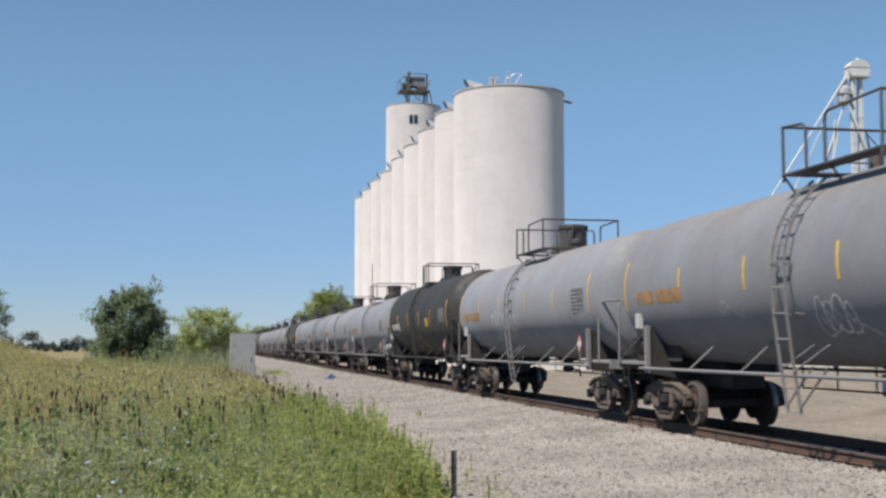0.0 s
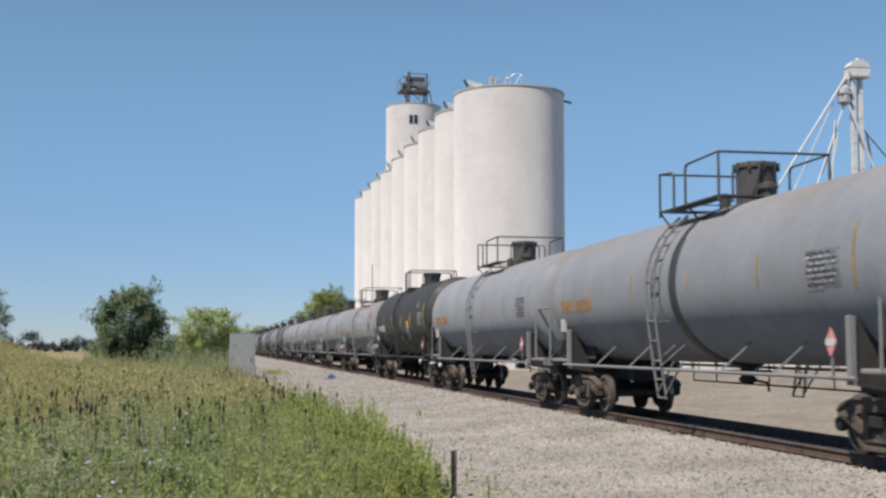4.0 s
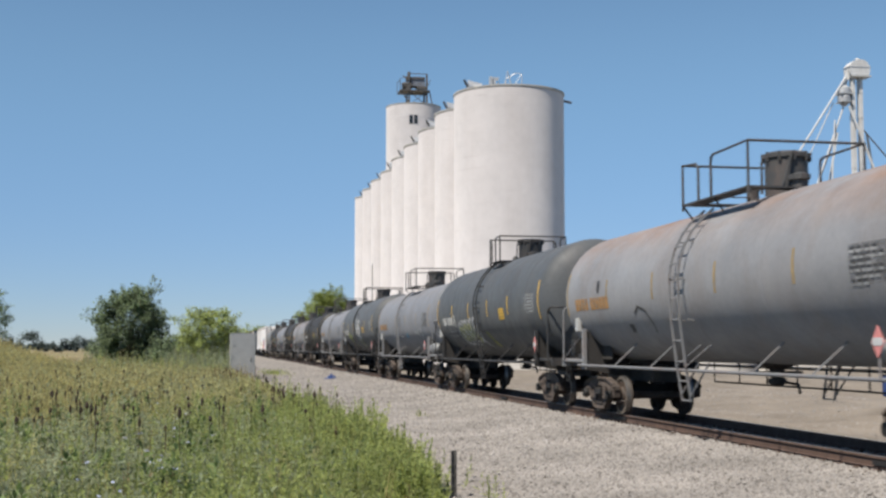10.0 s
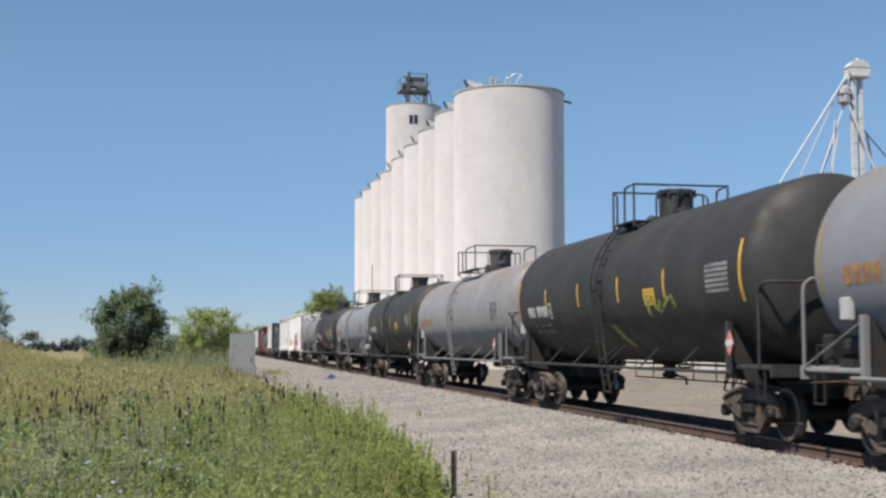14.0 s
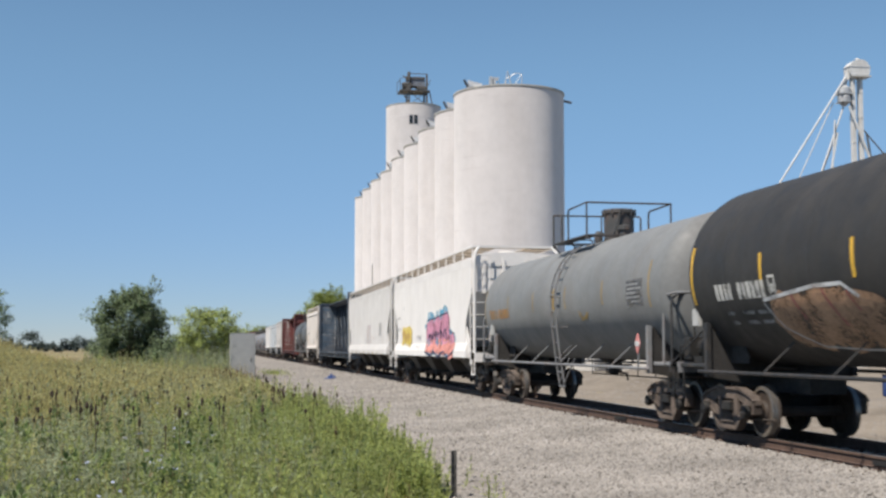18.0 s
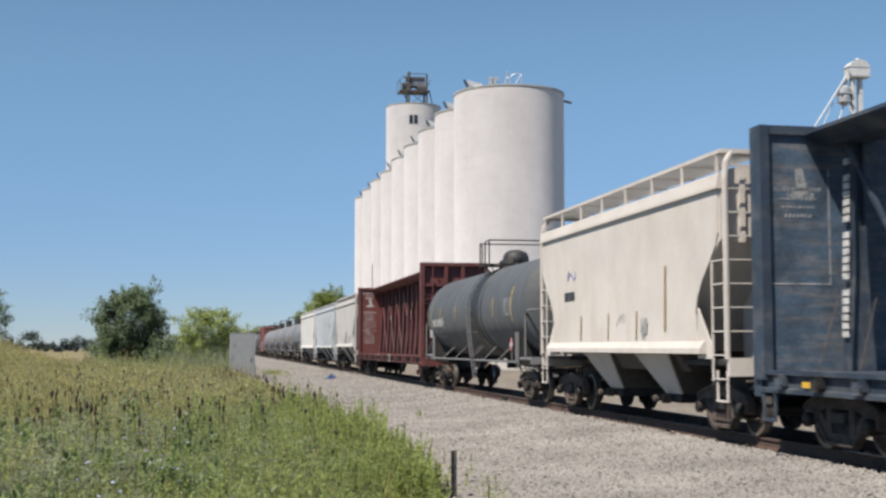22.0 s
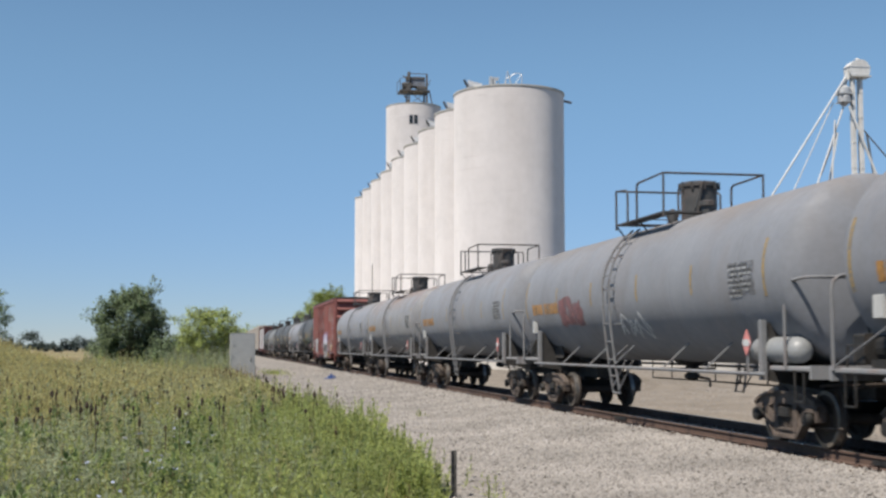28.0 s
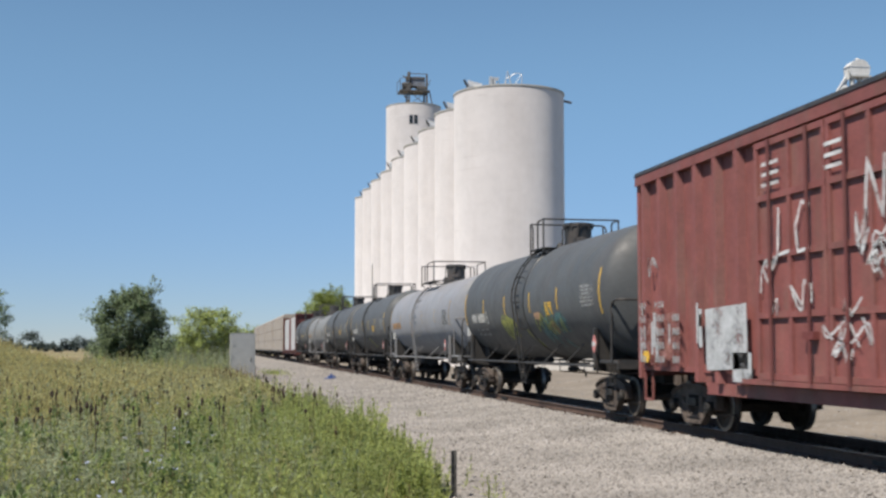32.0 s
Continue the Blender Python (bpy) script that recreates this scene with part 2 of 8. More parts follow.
    "siding": surface("white sheet-metal siding", (0.534, 0.509, 0.475), 0.6, vary=0.06, scale=0.4, fine=6, bump=0.05),
    "roofing": surface("grey sheet-metal roof", (0.32, 0.32, 0.312), 0.5, 0.2, vary=0.12, scale=0.6, fine=6, bump=0.05),
    "glass": surface("dark window glass", (0.0133, 0.0167, 0.02), 0.08, vary=0.1, bump=0.0),
    "bungalow": surface("brushed aluminium panels", (0.318, 0.323, 0.322), 0.5, 0.25, vary=0.08, scale=2, fine=20, bump=0.04),
    "rail": surface("rusty rail steel", (0.078, 0.048, 0.036), 0.8, vary=0.25, scale=3, fine=40, bump=0.2),
    "railhead": surface("worn rail head", (0.2, 0.187, 0.18), 0.35, 0.7, vary=0.15, scale=3, fine=40, bump=0.04),
    "tie": surface("weathered creosoted wood", (0.0567, 0.044, 0.0347), 0.9, vary=0.3, scale=3, fine=30, stain=(0.133, 0.113, 0.0933), stain_amount=0.6, stain_scale=(9, 1, 3), own=0.3),
    "stone": surface("crushed limestone and granite", (0.43, 0.402, 0.376), 0.9, vary=0.24, scale=0.5, fine=25, bump=0.25, island=0.55, island_tint=(0.075, 0.069, 0.064), spec=0.2),
    "gravel": surface("packed gravel", (0.205, 0.188, 0.172), 0.95, vary=0.26, scale=0.6, fine=24, bump=0.7, stain=(0.173, 0.152, 0.13), stain_amount=0.6, stain_scale=(9, 9, 9), spec=0.2),
    "yard": surface("pale dusty yard", (0.168, 0.146, 0.122), 0.95, vary=0.22, scale=0.5, fine=14, bump=0.8, stain=(0.135, 0.115, 0.093), stain_amount=0.7, stain_scale=(1.4, 0.6, 1), spec=0.2),
    "field": surface("dry summer grassland", (0.21, 0.172, 0.098), 0.95, vary=0.25, scale=0.05, fine=1.5, bump=0.5, stain=(0.103, 0.121, 0.0374), stain_amount=0.8, stain_scale=(0.05, 0.02, 1), spec=0.2),
    "weed": surface("green weed leaves", (0.268, 0.3, 0.112), 0.6, vary=0.42, scale=0.8, fine=5, bump=0.0, island=0.16, island_tint=(0.27, 0.31, 0.128), stain=(0.29, 0.28, 0.106), stain_amount=0.45, stain_scale=(0.8, 0.45, 0.8), spec=0.3, through_light=0.56),
    "olive_weed": surface("olive weed leaves", (0.288, 0.274, 0.13), 0.7, vary=0.42, scale=0.7, fine=6, bump=0.0, island=0.16, island_tint=(0.28, 0.28, 0.155), stain=(0.33, 0.30, 0.175), stain_amount=0.5, stain_scale=(0.7, 0.35, 0.7), spec=0.25, through_light=0.54),
    "dock": surface("broad dark green leaves", (0.0867, 0.13, 0.0477), 0.55, vary=0.3, scale=1.2, fine=6, bump=0.0, island=0.45, island_tint=(0.147, 0.191, 0.078), spec=0.35, through_light=0.4),
    "straw": surface("dry yellowing grass blades", (0.445, 0.377, 0.184), 0.75, vary=0.2, scale=0.3, fine=6, bump=0.0, island=0.4, island_tint=(0.329, 0.309, 0.145), spec=0.25, through_light=0.48),
    "sage_weed": surface("grey-green weed leaves", (0.242, 0.262, 0.162), 0.7, vary=0.42, scale=0.7, fine=6, bump=0.0, island=0.16, island_tint=(0.25, 0.28, 0.195), stain=(0.12, 0.165, 0.1), stain_amount=0.5, stain_scale=(0.8, 0.4, 0.8), spec=0.25, through_light=0.54),
    "stalk": surface("dry brown stalks", (0.0567, 0.0367, 0.0233), 0.8, vary=0.2, scale=2, fine=20, bump=0.0, island=0.3),
    "seed": surface("dark brown seed heads", (0.04, 0.024, 0.016), 0.85, vary=0.3, scale=8, fine=60, bump=0.4, island=0.3),
    "chicory": surface("pale blue petals", (0.42, 0.45, 0.60), 0.7, vary=0.1, bump=0.0, island=0.2),
    "dark_leaf": surface("dark green leaves", (0.1, 0.132, 0.088), 0.6, vary=0.25, scale=0.5, fine=5, bump=0.0, island=0.5, island_tint=(0.173, 0.217, 0.121), spec=0.3, through_light=0.48),
    "light_leaf": surface("light green leaves", (0.225, 0.25, 0.108), 0.6, vary=0.2, scale=0.5, fine=5, bump=0.0, island=0.45, island_tint=(0.297, 0.347, 0.135), spec=0.3, through_light=0.48),
    "mid_leaf": surface("mid green leaves", (0.165, 0.204, 0.0607), 0.6, vary=0.2, scale=0.5, fine=5, bump=0.0, island=0.45, island_tint=(0.234, 0.269, 0.0953), spec=0.3, through_light=0.48),
    # paler and bluer than real leaves: the haze of distance is painted in
    "hazed_leaf": surface("far woodland tinted for haze", (0.115, 0.142, 0.13), 0.8, vary=0.3, scale=0.2, fine=2, bump=0.0, island=0.4, spec=0.1),
    "bark": surface("rough bark", (0.0567, 0.0433, 0.0333), 0.9, vary=0.3, scale=3, fine=20, bump=0.5),
    "blue_plastic": surface("blue plastic", (0.0267, 0.0533, 0.16), 0.45, vary=0.1, bump=0.02),
    "post": surface("dark weathered metal post", (0.0867, 0.0833, 0.08), 0.6, 0.3, vary=0.2, scale=6, fine=40),
    "dry_weed": surface("dead brown weed leaves", (0.173, 0.121, 0.0737), 0.85, vary=0.3, scale=1, fine=6, bump=0.0, island=0.4, spec=0.2, through_light=0.3),
    "load": surface("white lumber wrap", (0.496, 0.496, 0.496), 0.5, vary=0.1, scale=1, fine=8, bump=0.05),
    "cream_tank": surface("pale reservoir paint", (0.22, 0.228, 0.234), 0.5, vary=0.15, scale=3, fine=20, bump=0.04, own=0.2),
}


# ---- forms ----
class Form:
    """Collects vertices and faces of one mesh."""

    def __init__(self):
        self.v, self.f, self.mi, self.slot = [], [], [], 0

    def add(self, verts, faces):
        k = len(self.v)
        self.v.extend(verts)
        self.f.extend([tuple(i + k for i in f) for f in faces])
        self.mi.extend([self.slot] * len(faces))
        return self

    def box(self, x0, y0, z0, x1, y1, z1, c=0.0):
        """A block; c: the width of its chamfered long edges along y."""
        if c:
            return self.prism([(x0 + c, z0), (x1 - c, z0), (x1, z0 + c), (x1, z1 - c), (x1 - c, z1), (x0 + c, z1), (x0, z1 - c), (x0, z0 + c)], "y", y0, y1)
        v = [(x, y, z) for x in (x0, x1) for y in (y0, y1) for z in (z0, z1)]
        return self.add(v, [(0, 1, 3, 2), (4, 6, 7, 5), (0, 4, 5, 1), (2, 3, 7, 6), (0, 2, 6, 4), (1, 5, 7, 3)])

    def prism(self, poly, axis, a, b):
        """A 2-D outline pushed along an axis. The outline is (y, z) for x, (x, z) for y and (x, y) for z."""
        put = {"x": lambda p, t: (t, p[0], p[1]), "y": lambda p, t: (p[0], t, p[1]), "z": lambda p, t: (p[0], p[1], t)}[axis]
        n = len(poly)
        v = [put(p, a) for p in poly] + [put(p, b) for p in poly]
        f = [(i, (i + 1) % n, (i + 1) % n + n, i + n) for i in range(n)] + [tuple(range(n)), tuple(range(2 * n - 1, n - 1, -1))]
        return self.add(v, f)

    def bar(self, p, q, w, h=None, up=(0, 0, 1)):
        """A beam of section w x h from p to q."""
        p, q, h = Vector(p), Vector(q), h or w
        d = (q - p).normalized()
        s = d.cross(Vector(up))
        s = (s if s.length > 1e-4 else d.cross(Vector((1, 0, 0)))).normalized()
        t = s.cross(d)
        v = [tuple(e + s * (w / 2 * a) + t * (h / 2 * b)) for e in (p, q) for a, b in ((-1, -1), (1, -1), (1, 1), (-1, 1))]
        return self.add(v, [(0, 1, 2, 3), (7, 6, 5, 4), (0, 4, 5, 1), (1, 5, 6, 2), (2, 6, 7, 3), (3, 7, 4, 0)])

    def tube(self, pts, r, seg=6, r2=None):
        """A round pipe along points; r2: its radius at the far end."""
        pts = [Vector(p) for p in pts]
        v, f, n = [], [], len(pts)
        side = None
        for i, p in enumerate(pts):
            d = (pts[min(i + 1, n - 1)] - pts[max(i - 1, 0)]).normalized()
            if side is None:
                side = d.cross(Vector((0, 0, 1)))
                if side.length < 1e-3:
                    side = d.cross(Vector((1, 0, 0)))
            side = (side - d * side.dot(d)).normalized()
            t = d.cross(side)
            rr = r if r2 is None else r + (r2 - r) * i / (n - 1)
            v += [tuple(p + (side * math.cos(a) + t * math.sin(a)) * rr) for a in (2 * math.pi * k / seg for k in range(seg))]
        for i in range(n - 1):
            f += [(i * seg + k, i * seg + (k + 1) % seg, (i + 1) * seg + (k + 1) % seg, (i + 1) * seg + k) for k in range(seg)]
        f += [tuple(range(seg - 1, -1, -1)), tuple(range((n - 1) * seg, n * seg))]
        return self.add(v, f)

    def loft(self, rings):
        """Closed outlines of equal length, skinned one to the next."""
        n = len(rings[0])
        v = [p for ring in rings for p in ring]
        f = [(r * n + i, r * n + (i + 1) % n, (r + 1) * n + (i + 1) % n, (r + 1) * n + i) for r in range(len(rings) - 1) for i in range(n)]
        return self.add(v, f + [tuple(range(n - 1, -1, -1)), tuple(range((len(rings) - 1) * n, len(rings) * n))])

    def lathe(self, profile, axis="z", at=(0, 0, 0), seg=32, close=True):
        """A profile of (radius, along) turned about an axis."""
        v, f, n = [], [], len(profile)
        put = {"z": lambda c, s, a: (c, s, a), "y": lambda c, s, a: (c, a, s), "x": lambda c, s, a: (a, c, s)}[axis]
        for r, a in profile:
            for k in range(seg):
                w = 2 * math.pi * k / seg
                q = put(r * math.cos(w), r * math.sin(w), a)
                v.append((q[0] + at[0], q[1] + at[1], q[2] + at[2]))
        for i in range(n - 1):
            f += [(i * seg + k, i * seg + (k + 1) % seg, (i + 1) * seg + (k + 1) % seg, (i + 1) * seg + k) for k in range(seg)]
        if close:
            f += [tuple(range(seg - 1, -1, -1)), tuple(range((n - 1) * seg, n * seg))]
        return self.add(v, f)


def mesh_of(name, form, mats, smooth=0.0):
    me = bpy.data.meshes.new(name)
    me.from_pydata(form.v, [], form.f)
    for m in mats:
        me.materials.append(M[m])
    if len(mats) > 1:
        me.polygons.foreach_set("material_index", form.mi)
    bm = bmesh.new()
    bm.from_mesh(me)
    bmesh.ops.recalc_face_normals(bm, faces=bm.faces)
    bm.to_mesh(me)
    bm.free()
    if smooth:
        me.polygons.foreach_set("use_smooth", [True] * len(me.polygons))
        me.set_sharp_from_angle(angle=radians(smooth))
    me.update()
    return me


def part(name, form, mat, parent, label="", smooth=0.0, mats=None):
    """One mesh object under a thing or a part."""
    ob = new(name, mesh_of(name, form, mats or [mat], smooth))
    ob.parent = parent
    if label:
        tagged(ob, label)
    return ob


def thing(name, label, category, group="", at=None, kind=""):
    ob = tagged(new(name), label, category, group, kind)
    ob.empty_display_size = 0.3
    if at is not None:
        ob.matrix_basis = at
    return ob


def solid(name, form, mat, label, category, group="", kind="", smooth=0.0, mats=None):
    return tagged(new(name, mesh_of(name, form, mats or [mat], smooth)), label, category, group, kind)


def swarm(name, verts, faces, mat, label, category, kind="stuff", parent=None):
    """A mesh from numpy arrays: verts (n, 3), faces (m, 3)."""
    me = bpy.data.meshes.new(name)
    me.vertices.add(len(verts))
    me.vertices.foreach_set("co", np.ascontiguousarray(verts, dtype=np.float32).ravel())
    k = faces.shape[1]
    me.loops.add(faces.size)
    me.loops.foreach_set("vertex_index", np.ascontiguousarray(faces, dtype=np.int32).ravel())
    me.polygons.add(len(faces))
    me.polygons.foreach_set("loop_start", np.arange(0, faces.size, k, dtype=np.int32))
    me.materials.append(M[mat])
    me.update(calc_edges=True)
    ob = new(name, me)
    if parent is not None:
        ob.parent = parent
    if label or category or kind:
        tagged(ob, label, category, "", kind)
    return ob


# ---- ground, track and gravel ----
def smooth(a, b, x):
    t = min(max((x - a) / (b - a), 0.0), 1.0)
    return t * t * (3 - 2 * t)


def ground_z(x, y):
    """The lie of the land: a bank rises on the near side of the line, the far side is a level yard."""
    k = max(-8.0 - x, 0.0)
    bank = (0.04 * min(k, 11) + 0.30 * min(max(k - 11.2, 0), 5)) * smooth(22, 55, y) * (1 - smooth(75, 150, y))
    return -0.58 + bank + 0.04 * noise.noise((x * 0.3, y * 0.3, 0))


BED = [(-8.4, -0.66), (-7.4, -0.53), (-6.2, -0.51), (-5.0, -0.49), (-4.0, -0.45), (-3.2, -0.40), (-2.5, -0.31), (-2.0, -0.24), (-1.5, -0.205), (-0.8, -0.215), (0.8, -0.215), (1.5, -0.205), (2.0, -0.25), (2.6, -0.36), (3.4, -0.46), (5.0, -0.60)]


def bed_z(x):
    return float(np.interp(x, [p[0] for p in BED], [p[1] for p in BED]))


def sheet(name, xs, ys, height, mat, label, category):
    f = Form()
    n = len(xs)
    f.add([(x, y, height(x, y)) for y in ys for x in xs], [(j * n + i, j * n + i + 1, (j + 1) * n + i + 1, (j + 1) * n + i) for j in range(len(ys) - 1) for i in range(n - 1)])
    return solid(name, f, mat, label, category, kind="structure", smooth=60)


near_y = [-40, -10] + [i * 1.5 for i in range(0, 60)] + [90 + i * 6 for i in range(16)] + [200, 260, 350, 500, 800, 1400, 2600]
sheet("ground", [-2200, -900, -400, -200, -120, -80, -60, -48] + [-40 + i * 1.25 for i in range(29)] + [0, 5, 60, 120, 300, 900, 2200], near_y, ground_z, "field", "dry grassy ground with a low bank", "ground")
def yard_z(x, y):
    """The yard: wheel ruts and a low heap of spilled grit."""
    heap = 0.5 * math.exp(-((x - 9.5) / 1.9) ** 2 - ((y - 31) / 5.0) ** 2) + 0.3 * math.exp(-((x - 12) / 2.5) ** 2 - ((y - 44) / 4.0) ** 2)
    heap += 1.1 * math.exp(-((y - 62 - 0.12 * x) / 5.5) ** 2) * smooth(7, 12, x) * (0.75 + 0.5 * noise.noise((x * 0.22, y * 0.15, 9)))
    rough = 0.10 * noise.noise((x * 0.35, y * 0.2, 3)) + 0.05 * noise.noise((x * 1.1, y * 0.9, 5))
    return -0.52 + heap + rough * min(1.0, (x - 4.0) / 2.0)


sheet("yard", [4.2 + i * 0.7 for i in range(26)] + [24 + i * 2.0 for i in range(12)] + [48.5, 70, 100], [-10 + i * 4 for i in range(6)] + [14 + i * 0.9 for i in range(66)] + [75 + i * 4 for i in range(40)] + [240, 300], yard_z, "yard", "pale dusty gravel yard beside the track", "yard")
sheet("ballast_bed", [-8.4 + i * 0.2 for i in range(68)], [-40, 0] + [4 + i * 0.35 for i in range(190)] + [71 + i * 3 for i in range(40)] + [200, 300, 520],
      lambda x, y: bed_z(x) + 0.022 * noise.noise((x * 1.3, y * 1.3, 1)) + 0.014 * noise.noise((x * 5, y * 5, 2)), "gravel", "pale crushed-stone ballast and gravel strip", "gravel")

track = thing("railway_track", "single straight track of rusty rails on wooden ties", "track", kind="structure")
RAIL = [(-0.07, -0.185), (0.07, -0.185), (0.07, -0.172), (0.012, -0.15), (0.010, -0.045), (0.036, -0.034), (0.037, -0.006), (0.030, 0.0), (-0.030, 0.0), (-0.037, -0.006), (-0.036, -0.034), (-0.010, -0.045), (-0.012, -0.15), (-0.07, -0.172)]
for x in (-0.755, 0.755):
    f = Form()
    f.prism([(x + a, b) for a, b in RAIL], "y", -40, 520)
    r = part("rail", f, "rail", track)
    part("rail_head", Form().box(x - 0.026, -40, -0.002, x + 0.026, 520, 0.002), "railhead", r, "polished running surface")
    for y in (16.4, 28.3, 40.2, 52.1):
        part("joint_bar", Form().box(x - 0.05, y - 0.42, -0.13, x + 0.05, y + 0.42, -0.06), "dark_steel", r)
tie_shapes = []
for k in range(4):
    rnd = random.Random(k)
    tie_shapes.append(mesh_of("tie", Form().prism([(-1.3, -0.115), (-1.29, 0.0), (-1.31, 0.118), (1.3, 0.115), (1.31, 0.01), (1.295, -0.12)], "z", -0.36, -0.188 + rnd.uniform(-0.004, 0.0)), ["tie"]))
rnd = random.Random(4)
for k in range(120):
    ob = new("tie", tie_shapes[k % 4])
    ob.parent = track
    ob.matrix_basis = pose(rnd.uniform(-0.05, 0.05), 6 + k * 0.53, 0, 0, 0, rnd.uniform(-1, 1))
f = Form()
for k in range(600):
    y = 69.6 + k * 0.53
    f.box(-1.3, y - 0.115, -0.36, 1.3, y + 0.115, -0.188)
tagged(part("ties_beyond", f, "tie", track), "", "", "", "stuff")
f = Form()
for k in range(120):
    for x in (-0.755, 0.755):
        f.box(x - 0.18, 6 + k * 0.53 - 0.09, -0.187, x + 0.18, 6 + k * 0.53 + 0.09, -0.176)
        for a in (-0.1, 0.1):
            f.box(x + a - 0.015, 6 + k * 0.53 - 0.05, -0.176, x + a + 0.015, 6 + k * 0.53 - 0.02, -0.15)
tagged(part("tie_plates", f, "rail", track), "", "", "", "stuff")


def stones(name, x0, x1, y0, y1, count, size, seed, label, lie=None, mat="stone"):
    """Loose crushed stones lying on the bed."""
    g = np.random.default_rng(seed)
    crag = np.array([(1, 0, -0.35), (-1, 0, -0.35), (0, 1, -0.35), (0, -1, -0.35), (0, 0, 1)], float)
    tri = np.array([(0, 2, 4), (2, 1, 4), (1, 3, 4), (3, 0, 4)])
    x, y = g.uniform(x0, x1, count), g.uniform(y0, y1, count)
    # the lane beside the weeds is packed, with few loose stones
    keep = (np.abs(np.abs(x) - 0.755) > 0.1) & (g.uniform(0, 1, count) < np.clip((x + 6.6) / 2.0, 0.22, 1))
    x, y = x[keep], y[keep]
    n = len(x)
    z = np.interp(x, [p[0] for p in BED], [p[1] for p in BED]) + g.uniform(-0.15, 0.5, n) * size
    if lie:
        z = np.array([lie(a, b) for a, b in zip(x, y)]) + g.uniform(-0.4, 0.1, n) * size
    v = crag[None] * g.uniform(0.55, 1.25, (n, 5, 1)) * (size * g.uniform(0.5, 1.3, (n, 1, 1)))
    v = v * g.uniform(0.65, 1.2, (n, 1, 3))
    v[:, :, 2] *= 0.7
    a, b = g.uniform(0, 6.28, n), g.uniform(-0.4, 0.4, n)
    ca, sa, cb, sb = np.cos(a)[:, None], np.sin(a)[:, None], np.cos(b)[:, None], np.sin(b)[:, None]
    vy, vz = v[:, :, 1] * cb - v[:, :, 2] * sb, v[:, :, 1] * sb + v[:, :, 2] * cb
    vx, vy = v[:, :, 0] * ca - vy * sa, v[:, :, 0] * sa + vy * ca
    out = np.stack([vx + x[:, None], vy + y[:, None], vz + z[:, None]], 2).reshape(-1, 3)
    fc = (tri[None] + (np.arange(n) * 5)[:, None, None]).reshape(-1, 3)
    return swarm(name, out, fc, mat, label, "gravel")


stones("ballast_stones", -7.2, 2.4, 11, 24, 60000, 0.046, 11, "loose angular pale ballast stones")
stones("ballast_stones", -7.4, 2.4, 24, 42, 50000, 0.052, 12, "loose angular pale ballast stones")
stones("ballast_stones", -7.6, 2.4, 42, 80, 40000, 0.06, 13, "loose angular pale ballast stones farther along")
stones("ballast_stones", -8.0, -1.2, 80, 170, 26000, 0.085, 16, "loose pale ballast stones in the distance")
stones("ballast_stones", 2.4, 4.9, 14, 60, 12000, 0.05, 14, "loose pale stones on the far shoulder")
stones("yard_rubble", 4.6, 16, 16, 70, 9000, 0.07, 15, "scattered grit and rubble on the dusty yard", yard_z, "gravel")


# ---- grain elevator ----
def silo(r, top, label, at):
    s = thing("grain_silo", label, "silo", "row of grain silos", at)
    prof = [(r, -1.0)]
    z = 1.2
    while z < top - 0.6:
        prof += [(r, z - 0.012), (r - 0.012, z), (r, z + 0.012)]
        z += 1.22
    prof += [(r, top - 0.3)]
    part("wall", Form().lathe(prof, "z", (0, 0, 0), 96), "concrete", s, smooth=30)
    part("roof", Form().lathe([(r + 0.005, top - 0.3), (r + 0.05, top - 0.18), (r + 0.08, top - 0.16), (r + 0.08, top - 0.02), (r - 0.1, top), (0.05, top + 0.1)], "z", (0, 0, 0), 96), "old_concrete", s, smooth=30)
    return s


